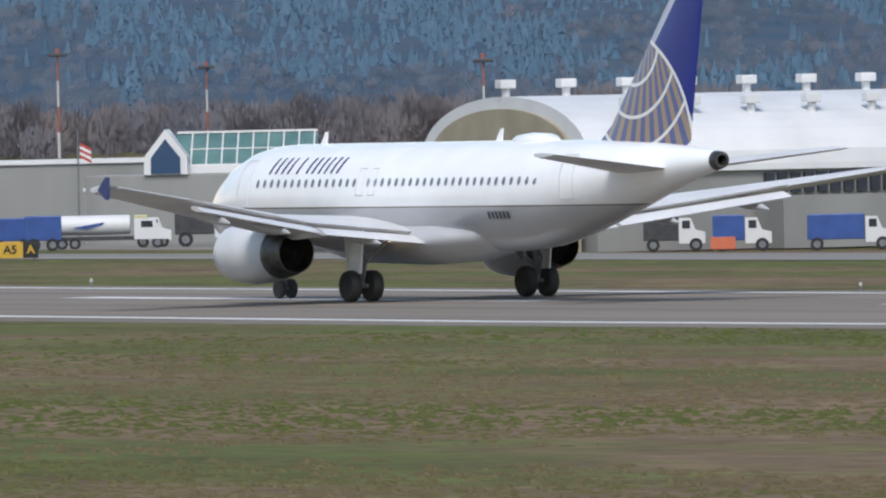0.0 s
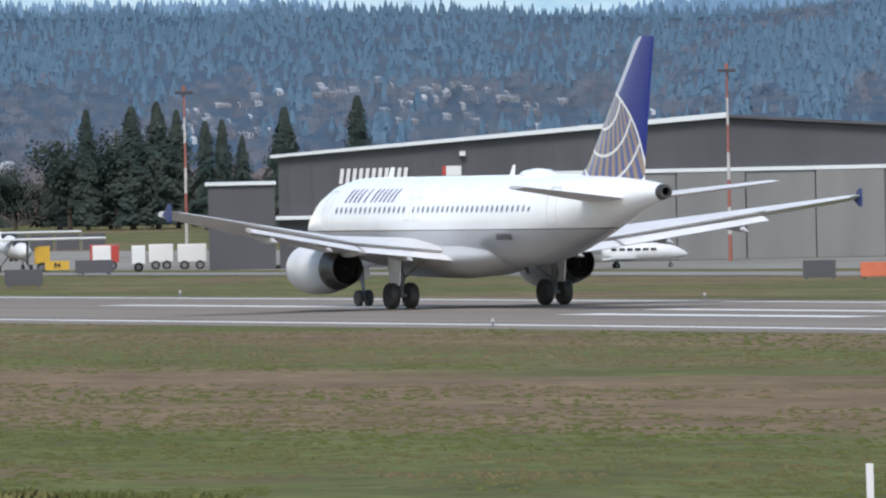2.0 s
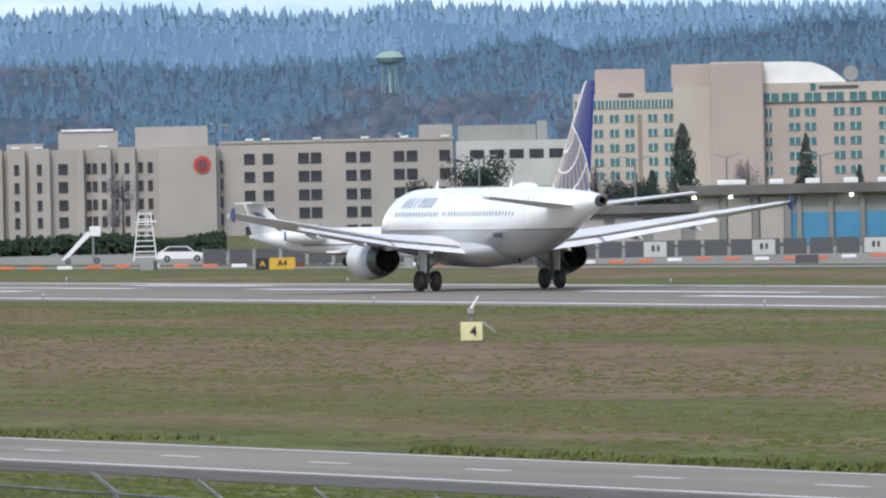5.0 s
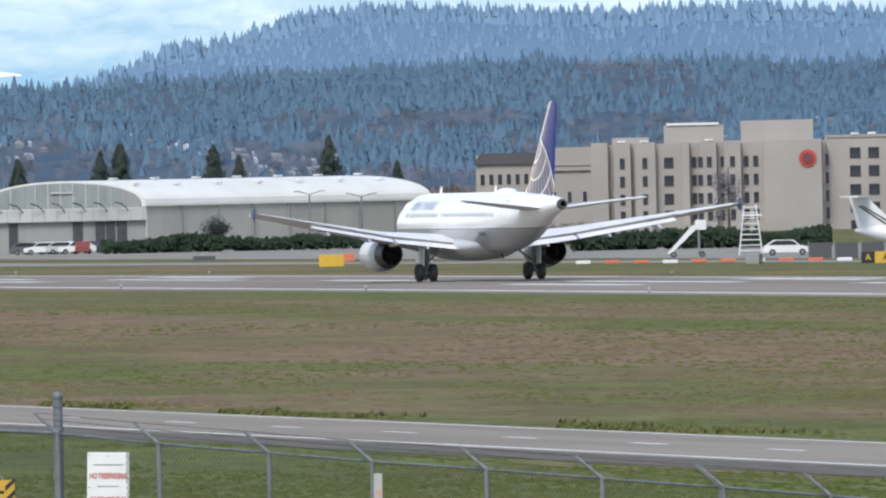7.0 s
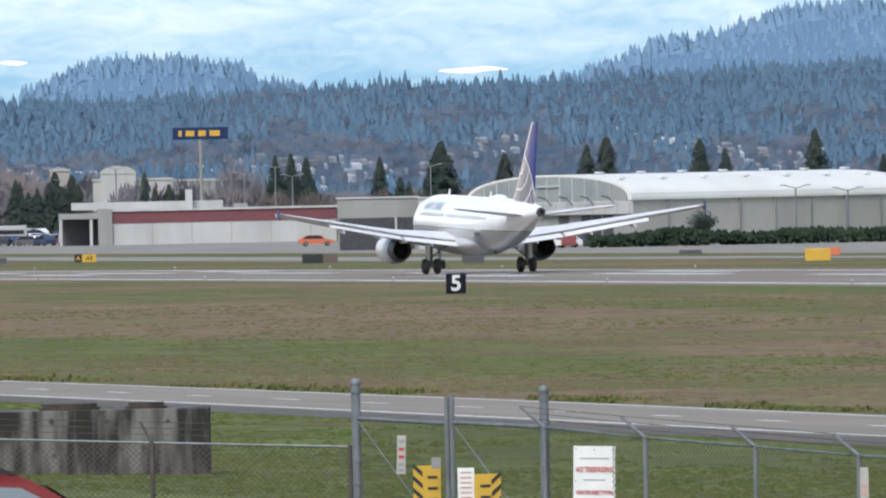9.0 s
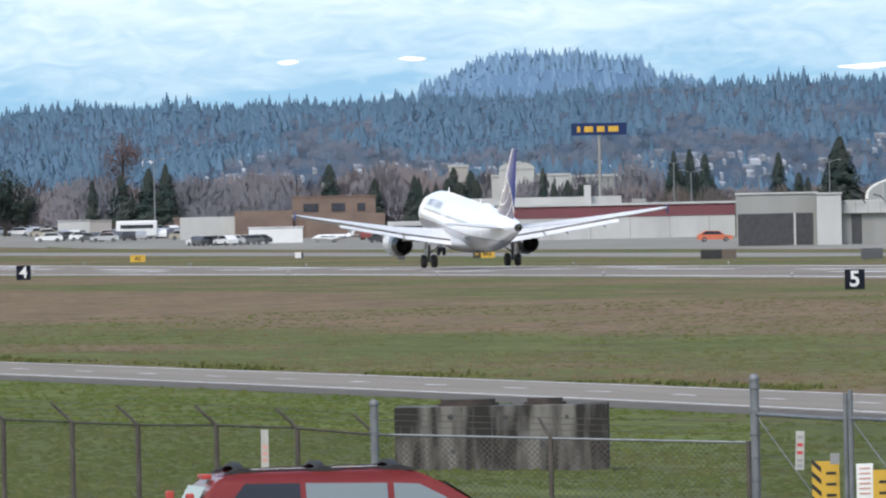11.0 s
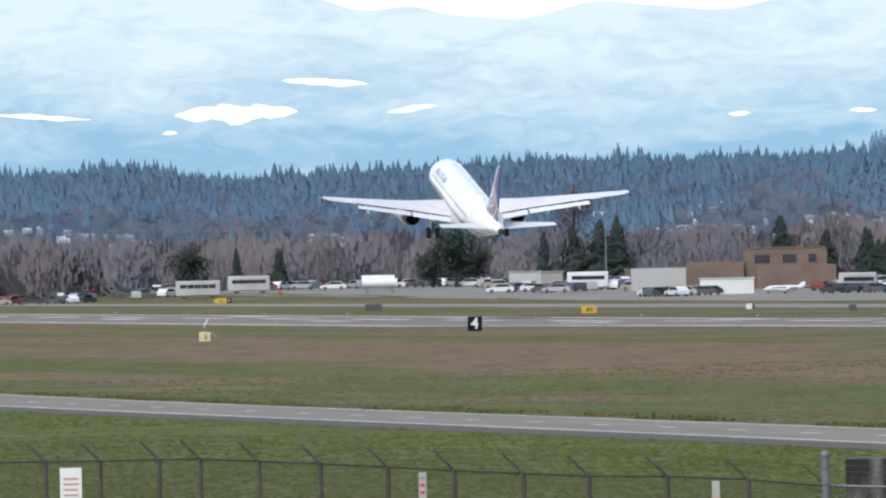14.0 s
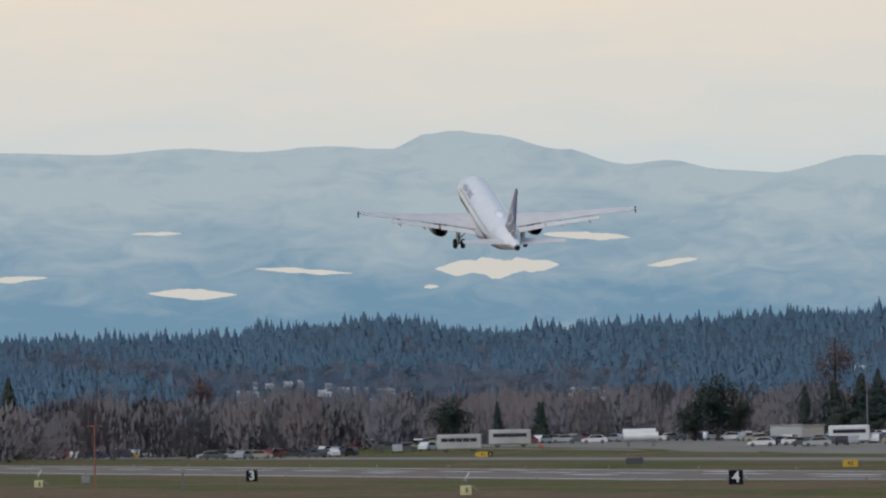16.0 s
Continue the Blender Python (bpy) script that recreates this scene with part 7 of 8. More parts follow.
for bb, dd, ww, hh in ((20.2184, 957.8, 1.7, 0.62), (22.5302, 716.0, 2.1, 0.85), (22.8416, 787.2, 2.3, 0.75), (19.0063, 1014.2, 3.2, 0.7), (18.6053, 1023.5, 1.7, 0.62),
                       (22.8460, 783.2, 1.9, 0.6), (22.5346, 712.7, 1.9, 0.85), (26.0374, 668.4, 1.7, 0.9), (24.5932, 802.9, 1.8, 0.65), (13.9315, 1159.5, 1.6, 0.72), (14.8931, 1277.0, 2.2, 0.42),
                       (9.7430, 1633.7, 1.8, 0.75), (9.7532, 1633.3, 2.0, 0.8)):
    guidance_sign(bb, dd, [(ww, DARKGREY, "", None)], hh, "dark grey back of a taxiway sign")
guidance_sign(22.6791, 855.7, [(1.6, YELLOW, "B4", BLACK)], 0.6, "yellow taxiway sign on the far verge")
guidance_sign(21.2275, 911.0, [(2.0, YELLOW, "B4", BLACK)], 0.65, "yellow taxiway sign with black lettering")
guidance_sign(10.6996, 1441.0, [(1.7, YELLOW, "A2", BLACK)], 0.8, "yellow A2 taxiway sign with black lettering")
guidance_sign(9.0931, 2014.4, [(1.5, YELLOW, "A1", BLACK), (0.8, BLACK, "A", YELLOW)], 0.8, "yellow and black A1 taxiway sign")
guidance_sign(9.0803, 2041.0, [(1.6, YELLOW, "", None), (0.7, BLACK, "", None)], 0.6, "yellow and black taxiway sign far off")
guidance_sign(7.5401, 2401.2, [(2.2, YELLOW, "", None)], 0.8, "plain yellow taxiway sign far off")
guidance_sign(6.9971, 2579.9, [(1.8, YELLOW, "", None)], 0.8, "plain yellow taxiway sign far off")
guidance_sign(11.4110, 1459.5, [(0.7, WHITE, "", None), (0.25, DARK, "", None)], 0.62, "small white and black marker box")
guidance_sign(11.8619, 1374.1, [(0.8, DARKGREY, "", None)], 0.65, "small dark marker box")
guidance_sign(26.2996, 667.8, [(1.9, ORANGE, "", None)], 0.75, "red-orange closure board beside the taxiway")
guidance_sign(31.0962, 659.5 - 30, [(1.2, ORANGE, "", None)], 0.6, "small orange marker on the apron edge")


def windsock(bearing, d):
    t = thing("windsock", "short orange windsock on a low stand", "windsock", site(bearing, d))
    part("post", tubes(((0, 0, 0), (0, 0, 1.0), 0.05), n=8), STEEL, t)
    bm = bmesh.new()
    loft(bm, [[(-0.5 + x + 0.0, r * math.cos(a * math.tau / 10), z + r * math.sin(a * math.tau / 10)) for a in range(10)] for x, z, r in ((0.0, 1.25, 0.3), (0.5, 1.15, 0.26), (0.75, 0.7, 0.2), (0.8, 0.3, 0.15))])
    part("sock", bm, ORANGE, t, "bright orange sock", smooth=True)


windsock(9.3447, 2062.1)


def light_box(text, x, y):
    """Pale yellow numbered equipment box with a tilted sensor arm and an open lid."""
    t = thing("marker_box", "pale yellow equipment box numbered " + text + " with tilted arm", "equipment box", pose(x, y, ground_z(x, y), 0, 0, -math.degrees(math.atan2(x, y))), group="equipment boxes")
    part("box", boxes((-0.46, 0.46, -0.4, 0.4, 0.05, 0.82), bevel=0.03), PALEYELLOW, t)
    letters(text, 0.55, 0.01, BLACK, t, pose(0.08, -0.42, 0.42, 90), "numeral")
    bm = bmesh.new()
    prism(bm, [(0.46, 0.78), (0.98, 0.36), (1.0, 0.42), (0.5, 0.86)], "y", -0.38, 0.38)
    part("lid", bm, LIGHTGREY, t, "open grey lid")
    part("stem", tubes(((0.0, 0, 0.8), (0.0, 0, 1.25), 0.06), n=8), STEEL, t)
    part("arm", tubes(((-0.12, 0, 1.2), (0.32, 0, 1.9), 0.07, 0.05), n=8), WHITE, t, "tilted white arm")
    part("sensor", boxes((-0.16, 0.12, -0.14, 0.14, 1.15, 1.4), bevel=0.03), LIGHTGREY, t)


light_box("4", 173.2, 510.7)
x5, y5 = spot(9.0034, 1058.1)
light_box("5", x5, y5)
x5, y5 = spot(7.1216, 1382.3)
light_box("6", x5, y5)

# runway edge lights
LENS = material("clear lamp lens", (0.42, 0.42, 0.40), 0.2, color2=(0.36, 0.36, 0.35), scale=(5, 5, 5))
for k in range(30):
    y = 416.0 + 60.96 * k
    for x in (218.3, 256.9):
        t = thing("edge_light", "small clear runway edge light", "lamp", pose(x, y, ground_z(x, y)), group="runway edge lights")
        part("stem", tubes(((0, 0, 0), (0, 0, 0.22), 0.05), n=6), STEEL, t)
        part("lens", tubes(((0, 0, 0.22), (0, 0, 0.36), 0.075, 0.05), n=10), LENS, t)


# slim posts near the perimeter road
def post(x, y, h, top, label):
    t = thing("marker_post", label, "post", pose(x, y, ground_z(x, y), 0, -5 if top else -0.5, -25))
    part("shaft", boxes((-0.07, 0.07, -0.03, 0.03, 0, h - (0.34 if top else 0)), bevel=0.01), WHITE, t)
    if top:
        part("red_top", boxes((-0.072, 0.072, -0.032, 0.032, h - 0.34, h - 0.04)), REDPAINT, t)
        part("cap", boxes((-0.07, 0.07, -0.03, 0.03, h - 0.04, h)), WHITE, t)


x5, y5 = spot(26.2422, 243)
post(x5, y5, 1.16, False, "plain white marker post in the grass")
x5, y5 = spot(27.3146, 236)
post(x5, y5, 1.48, True, "leaning white marker post with a red top")

# thin red frangible mast and instrument box near the far end
t = thing("antenna_mast", "thin red frangible antenna mast", "mast", site(7.3707, 1292.1))
part("mast_tube", tubes(((0, 0, 0), (0, 0, 6.6), 0.09, 0.06), n=8), MASTRED, t)
part("crossbar", tubes(((-0.7, 0, 6.5), (0.7, 0, 6.5), 0.05), n=6), MASTRED, t)
t = thing("instrument_cabinet", "grey instrument cabinet beside the antenna mast", "cabinet", site(7.3284, 1434.4))
part("cabinet", boxes((-0.45, 0.45, -0.3, 0.3, 0.15, 1.0), bevel=0.03), LIGHTGREY, t)
part("leg", boxes((-0.35, 0.35, -0.2, 0.2, 0, 0.15)), STEEL, t)
t = thing("weather_sensor", "small grey weather sensor on a stand", "sensor", site(7.7569, 1278.8))
part("stand", tubes(((0, 0, 0), (0, 0, 1.9), 0.09), n=8), STEEL, t)
part("head", boxes((-0.3, 0.3, -0.2, 0.2, 1.7, 2.2), bevel=0.04), LIGHTGREY, t)


# ---- parking lots ----
PAINTS = [WHITE, SILVER, DARK, material("navy car paint", (0.05, 0.07, 0.13), 0.35, 0.2), material("dull red car paint", (0.20, 0.05, 0.045), 0.4, 0.1), material("graphite car paint", (0.10, 0.105, 0.115), 0.3, 0.3), material("champagne car paint", (0.36, 0.33, 0.28), 0.3, 0.3)]
MODELS = [car(pose(0, 0, -50), m, lab, "cars in the parking lot") for m, lab in zip(PAINTS, ("white car in the parking lot", "silver car in the parking lot", "black car in the parking lot", "blue car in the parking lot", "red car in the parking lot", "graphite car in the parking lot", "champagne car in the parking lot"))]
rnd = random.Random(11)
first_use = set()
for b0, b1, d0, d1, n in ((11.7002, 12.1287, 1900, 1960, 16), (11.7999, 12.0241, 2010, 2060, 9), (10.2312, 10.8914, 2150, 2330, 34), (10.2739, 11.3949, 2050, 2250, 34), (6.8227, 7.7195, 2450, 2750, 52), (7.7195, 8.8654, 2450, 2650, 16), (14.10, 14.42, 1500, 1512, 9), (7.8575, 8.9536, 2180, 2300, 38), (9.2525, 10.2988, 2180, 2320, 30), (6.75, 8.0, 2390, 2440, 34), (10.95, 11.25, 1870, 1890, 10), (11.76, 12.23, 1860, 1885, 12), (10.3, 11.2, 2000, 2060, 20)):
    for k in range(n):
        m = site(b0 + (b1 - b0) * (k + 0.7 * rnd.random()) / n, d0 + (d1 - d0) * rnd.random(), rnd.choice((0, 180, 60, 90, 120)))
        q = rnd.choice((0, 0, 0, 1, 1, 2, 3, 4, 5, 5, 6))
        if q not in first_use:
            first_use.add(q)
            MODELS[q].matrix_world = m
        else:
            copy_thing(MODELS[q], m)


def shuttle_bus(m, label, mat=HALLWHITE, long=9.0):
    t = thing("shuttle_bus", label, "bus", m)
    part("body", boxes((-long / 2, long / 2, -1.2, 1.2, 0.4, 2.9), bevel=0.2), mat, t)
    for k in range(5):
        x = -long / 2 + 0.7 + k * (long - 1.4) / 5
        part("window", boxes((x, x + 1.1, -1.23, 1.23, 1.65, 2.25)), GLASSDARK, t)
    for x in (-long * 0.3, long * 0.32):
        for y in (-1.0, 1.0):
            wheel(t, x, y, 0.48)


shuttle_bus(site(8.9785, 2150), "white shuttle bus in the parking lot", HALLWHITE, 7.4)
shuttle_bus(site(9.2027, 2160), "white shuttle bus beside another bus", HALLWHITE, 7.0)
shuttle_bus(site(8.3298, 2420), "pale cream bus in the far lot", CREAM, 8.0)
shuttle_bus(site(7.3334, 2440), "white box van in the far lot", HALLWHITE, 5.0)
shuttle_bus(site(11.8870, 1880), "white shuttle van in the lot", HALLWHITE, 5.5)
shuttle_bus(site(10.6974, 2050), "white box truck among parked cars", WHITE, 6.5)


def storage_tank(m, label):
    t = thing("storage_tank", label, "tank", m)
    part("shell", tubes(((-2.8, 0, 1.6), (2.8, 0, 1.6), 0.75), n=18), WHITE, t, "white cylindrical shell")
    for x in (-2.0, 2.0):
        part("saddle", boxes((x - 0.25, x + 0.25, -0.6, 0.6, 0, 1.0)), STEEL, t)


storage_tank(site(9.7802, 2080), "white horizontal storage tank on saddles")
storage_tank(site(9.7727, 2200, 0), "white horizontal storage tank on saddles")
flat_building("site_cabin", "tan site cabin among the parked cars", site(10.5252, 2120), 4.6, 5, 2.6, CREAM, CREAM, 0.15)
flat_building("site_cabin", "brown roofed shelter in the lot", site(10.9412, 2160), 6, 5, 2.4, BROWNBRICK, BROWNBRICK, 0.3)
flat_building("container_row", "red shipping containers in the far lot", site(7.8067, 2430), 8, 4, 2.4, REDPAINT, REDPAINT, 0.05)
flat_building("container_row", "white shipping containers in the far lot", site(7.9562, 2430), 6, 4, 2.6, WHITE, WHITE, 0.05)
flat_building("container_row", "dark shipping container in the far lot", site(8.0857, 2430), 3, 4, 2.4, DARK, DARK, 0.05)


def lot_lamp(bearing, d, h, twin):
    h -= ground_z(*spot(bearing, d))
    t = thing("lot_lamp", "tall grey parking lot lamp with curved arms", "street lamp", site(bearing, d), group="parking lot lamps")
    part("pole", tubes(((0, 0, 0), (0, 0, h), 0.14, 0.09), n=8), STEEL, t)
    k = 1.5 if d > 2300 else 1.0
    for s in ((-1, 1) if twin else (-1,)):
        part("arm", tubes(((0, 0, h), (s * 1.2, 0, h + 0.35), 0.06), n=6), STEEL, t)
        part("lamp_head", boxes((s * 1.45 - 0.35 * k, s * 1.45 + 0.35 * k, -0.15, 0.15, h + 0.32, h + 0.32 + 0.13 * k), bevel=0.03), WHITE if d > 2300 else LIGHTGREY, t, "pale lamp head")


for px, tw in ((45, 1), (130, 0), (195, 0), (265, 1), (305, 0), (358, 0), (385, 0), (425, 1), (483, 0), (520, 0), (575, 1), (615, 0), (655, 0), (875, 0)):
    b0 = 6.9722 + (9.4633 - 6.9722) * px / 1000
    lot_lamp(b0, 2400, 6.61 + 0.5 * math.sin(px), tw)
for bb, dd, zt in ((13.0703, 1960, 10.88), (13.1451, 1960, 9.46), (12.9333, 1980, 9.90), (12.3678, 1960, 11.13), (13.7554, 1960, 10.55), (13.4440, 1960, 8.65), (19.8733, 1400, 8.70), (20.2868, 1400, 8.66), (20.6953, 1400, 8.63), (19.4697, 1400, 8.60), (21.0157, 1350, 9.82), (21.1577, 1400, 6.14), (18.7821, 1300, 8.88),
                   (15.3624, 1500, 6.31), (15.5916, 1500, 5.92), (10.7793, 2100, 13.26), (9.5088, 2300, 10.45), (21.5688, 1150, 6.37), (22.0371, 1400, 7.20)):
    lot_lamp(bb, dd, zt, True)

# blue motorway signs behind the station
t = thing("motorway_sign", "pair of blue motorway direction signs", "sign", site(21.0556, 1450))
for x in (-1.3, 1.3):
    part("panel", boxes((x - 1.15, x + 1.15, -0.1, 0.1, 4.08, 5.60), bevel=0.03), BLUE, t, "blue sign panel")
    part("post", tubes(((x, 0.15, 0), (x, 0.15, 5.47), 0.1), n=8), STEEL, t)

# ---- foreground fence, gate, block and van ----


def arm_of(parent, x, y, z, dx, dy, mat, n=6):
    """A leaning barbed-wire arm on a fence post."""
    part("outrigger_arm", tubes(((x, y, z), (x + dx, y + dy, z + 0.38), 0.034, 0.026), n=n), mat, parent, "leaning steel outrigger arm")


def mesh_panel(parent, p, q, z0p, z1p, z0q, z1q, pitch=0.11):
    """Chain-link: two families of thin diagonal wires between two posts, one mesh."""
    vs, fs = [], []
    p, q = Vector(p), Vector(q)
    length = (q - p).length
    side = Vector((-(q - p).y, (q - p).x, 0)).normalized() * 0.004

    def at(u, v):
        b = p.lerp(q, u)
        lo, hi = z0p + (z0q - z0p) * u, z1p + (z1q - z1p) * u
        return Vector((b.x, b.y, lo + (hi - lo) * v))
    height = 0.5 * ((z1p - z0p) + (z1q - z0q))
    n = int((length + height) / pitch)
    for fam in (0, 1):
        for k in range(n):
            s0 = (k * pitch - height) / length
            a, b = (s0, 0.0), (s0 + height / length, 1.0)
            if a[0] < 0:
                a = (0.0, -s0 * length / height)
            if b[0] > 1:
                b = (1.0, 1 - (s0 + height / length - 1) * length / height)
            if a[1] >= b[1]:
                continue
            if fam:
                a, b = (1 - a[0], a[1]), (1 - b[0], b[1])
            A, B = at(*a), at(*b)
            i = len(vs)
            off = Vector((0, 0, 0.008))
            vs.extend((tuple(A - off), tuple(A + off), tuple(B + off), tuple(B - off)))
            fs.append((i, i + 1, i + 2, i + 3))
    me = bpy.data.meshes.new("chain_link")
    me.from_pydata(vs, [], fs)
    me.materials.append(RUSTY)
    ob = new("chain_link", me)
    ob.parent = parent
    tagged(ob, "woven chain-link wire", kind="stuff")
    return ob


def fence_run(label, posts, rail_mat, post_mat, arm, arms=True, r=0.045):
    """posts: (x, y, rail height above sea level)."""
    f = thing("chain_link_fence", label, "fence")
    for k, (x, y, z) in enumerate(posts):
        g = ground_z(x, y)
        p = part("post", tubes(((x, y, g - 0.1), (x, y, z + 0.03), r), n=10), post_mat, f)
        if arms and (arms != "inner" or 0 < k < len(posts) - 1):
            arm_of(p, x, y, z, arm[0], arm[1], post_mat)
    for (x0, y0, z0), (x1, y1, z1) in zip(posts, posts[1:]):
        part("top_rail", tubes(((x0, y0, z0), (x1, y1, z1), 0.024), n=6), rail_mat, f)
        mesh_panel(f, (x0, y0, 0), (x1, y1, 0), ground_z(x0, y0) + 0.03, z0, ground_z(x1, y1) + 0.03, z1)
        if arms:
            for v in (0.4, 0.7, 1.0):
                part("barbed_wire", tubes(((x0 + arm[0] * v, y0 + arm[1] * v, z0 + 0.38 * v), (x1 + arm[0] * v, y1 + arm[1] * v, z1 + 0.38 * v), 0.006), n=4), RUSTY, f)
    return f


def place_at(bearing, d):
    x, y = spot(bearing, d)
    return x, y


# posts of the run towards the gate: bearing, distance, rail height
RIGHT = [(14.2320, 231.0, 2.74), (14.6756, 228.0, 2.58), (15.1605, 225.5, 2.43), (15.6156, 223.0, 2.29), (16.1180, 220.5, 2.17),
         (16.6279, 218.0, 2.03), (17.1501, 215.5, 1.90), (17.1624, 213.0, 1.96), (17.6351, 210.5, 1.84), (18.1450, 208.0, 1.72), (18.6798, 205.5, 1.61), (19.3516, 203.0, 1.45), (19.9486, 200.5, 1.31)]
fence_run("galvanised chain-link fence with leaning barbed-wire arms beside the gate", [(*place_at(b, d), z) for b, d, z in RIGHT], STEEL, STEEL, (-0.36, 0.30))
MID = [(13.3731, 236.0, 2.37), (12.5017, 236.5, 2.51), (11.7298, 237.0, 2.64)]
fence_run("low chain-link fence before the concrete block", [(*place_at(b, d), z) for b, d, z in MID], STEEL, RUSTY, (-0.16, 0.25), "inner")
LEFT = [(11.7333, 237.0, 2.63), (11.3854, 239.7, 2.74), (11.0293, 242.4, 2.78), (10.6834, 245.1, 2.77), (10.3947, 247.8, 2.80), (10.0911, 250.5, 2.84),
        (9.7975, 253.2, 2.89), (9.5014, 255.9, 2.94), (9.2301, 258.6, 2.97), (8.9711, 261.3, 3.00), (8.79, 263.5, 2.97), (8.53, 266.0, 2.93), (8.29, 268.5, 2.90), (8.05, 271, 2.88), (7.80, 273.5, 2.86)]
fence_run("weathered brown chain-link fence with leaning barbed-wire arms", [(*place_at(b, d), z) for b, d, z in LEFT], RUSTY, RUSTY, (-0.36, 0.22), r=0.05)


x, y = place_at(11.7264, 236.6)
zt = 3.27
t = thing("corner_post", "tall galvanised fence corner post with a domed cap", "post", pose(x, y, ground_z(x, y)))
part("shaft", tubes(((0, 0, -0.1), (0, 0, zt - ground_z(x, y) - 0.08), 0.075), n=14), STEEL, t)
bm = bmesh.new()
bmesh.ops.create_uvsphere(bm, u_segments=14, v_segments=8, radius=0.09, matrix=Matrix.Translation((0, 0, zt - ground_z(x, y) - 0.07)))
part("post_cap", bm, STEEL, t, "domed post cap", smooth=True)
for k in range(5):
    part("tension_band", tubes(((0, 0, zt - ground_z(x, y) - 0.3 - 0.3 * k), (0, 0, zt - ground_z(x, y) - 0.25 - 0.3 * k), 0.09), n=12), STEEL, t)


def gate():
    g = thing("vehicle_gate", "double chain-link vehicle gate with capped steel posts", "gate")
    posts = {}
    for key, b, d, zt, r in (("A", 13.4039, 237.5, 3.57, 0.085), ("B1", 13.8039, 234.4, 3.34, 0.045), ("B2", 13.8263, 234.3, 3.39, 0.045), ("C", 14.2329, 231.2, 3.46, 0.085)):
        x, y = place_at(b, d)
        posts[key] = (x, y, zt)
        p = part("gate_post", tubes(((x, y, ground_z(x, y) - 0.1), (x, y, zt - 0.08), r), n=14), STEEL, g, "galvanised gate post")
        if r > 0.05:
            bm = bmesh.new()
            bmesh.ops.create_uvsphere(bm, u_segments=14, v_segments=8, radius=r * 1.15, matrix=Matrix.Translation((x, y, zt - 0.07)))
            part("post_cap", bm, STEEL, p, "domed post cap", smooth=True)
        for k in range(6):
            z = zt - 0.25 - 0.42 * k
            if z > ground_z(x, y):
                part("hinge_band", tubes(((x, y, z), (x, y, z + 0.06), r * 1.25), n=12), STEEL, p)
    for (a, b, za, zb) in (("A", "B1", 2.86, 2.78), ("B2", "C", 2.80, 2.74)):
        (x0, y0, _), (x1, y1, _) = posts[a], posts[b]
        leaf = part("gate_leaf", tubes(((x0, y0, za), (x1, y1, zb), 0.035), ((x0, y0, ground_z(x0, y0) + 0.12), (x1, y1, ground_z(x1, y1) + 0.12), 0.035), ((x0, y0, za), (x1, y1, ground_z(x1, y1) + 0.12), 0.012), n=8), STEEL, g, "steel gate leaf frame")
        mesh_panel(leaf, (x0, y0, 0), (x1, y1, 0), ground_z(x0, y0) + 0.12, za, ground_z(x1, y1) + 0.12, zb)
    return posts


GATE = gate()


def board(name, label, category, bearing, d, w, z0, z1, mat, tilt=0.0):
    x, y = spot(bearing, d)
    t = thing(name, label, category, pose(x, y, z0, 0, tilt, -bearing))
    part("panel", boxes((-w / 2, w / 2, -0.012, 0.012, 0, z1 - z0), bevel=0.004), mat, t)
    return t, z1 - z0


SIGNWHITE = material("white sign enamel", (0.74, 0.74, 0.73), 0.4, color2=(0.68, 0.68, 0.67), scale=(3, 3, 3))
FADED = material("weathered white plastic", (0.42, 0.41, 0.38), 0.7, color2=(0.34, 0.33, 0.31), scale=(4, 4, 2))
SIGNRED = material("red sign lettering", (0.45, 0.03, 0.03), 0.5)
SIGNGREY = material("grey sign lettering", (0.25, 0.25, 0.27), 0.5)
z1 = 2.43
t, h = board("warning_sign", "white no trespassing sign with red lettering", "sign", 14.4447, 229, 0.74, z1 - 1.15, z1, SIGNWHITE, 1.5)
letters("NO TRESPASSING", 0.135, 0.003, SIGNRED, t, pose(0, -0.02, h - 0.42, 90) @ Matrix.Diagonal((0.62, 1, 1, 1)), "lettering")
for k, (dz, w) in enumerate(((0.22, 0.52), (0.60, 0.38), (1.0, 0.46))):
    part("text_bar", boxes((-w / 2, w / 2, -0.018, -0.012, h - dz - 0.008, h - dz + 0.010)), SIGNGREY, t)
letters("VIOLATORS SUBJECT TO FINE", 0.095, 0.003, SIGNRED, t, pose(0, -0.02, h - 0.82, 90) @ Matrix.Diagonal((0.5, 1, 1, 1)), "lettering")
for x, dz in ((-0.33, 0.05), (0.33, 0.05), (0.0, 0.07), (-0.33, 0.62), (0.33, 0.62)):
    part("bolt", tubes(((x, -0.02, h - dz), (x, 0.0, h - dz), 0.012), n=8), STEEL, t)
z1 = 2.57
t, h = board("strip_sign", "narrow white strip sign with red bars on the gate", "sign", 13.5968, 235.2, 0.16, z1 - 0.70, z1, FADED, 2)
for dz in (0.10, 0.24, 0.38, 0.52, 0.62):
    part("text_bar", boxes((-0.05, 0.05, -0.018, -0.012, h - dz - 0.035, h - dz + 0.02)), SIGNRED if dz in (0.24, 0.38) else SIGNGREY, t)
z1 = 2.80
t, h = board("strip_sign", "narrow white strip sign with red bars on the fence", "sign", 9.9497, 251.0, 0.15, z1 - 0.64, z1, FADED)
for dz in (0.10, 0.24, 0.38, 0.52):
    part("text_bar", boxes((-0.045, 0.045, -0.018, -0.012, h - dz - 0.035, h - dz + 0.02)), SIGNRED if dz in (0.24, 0.38) else SIGNGREY, t)
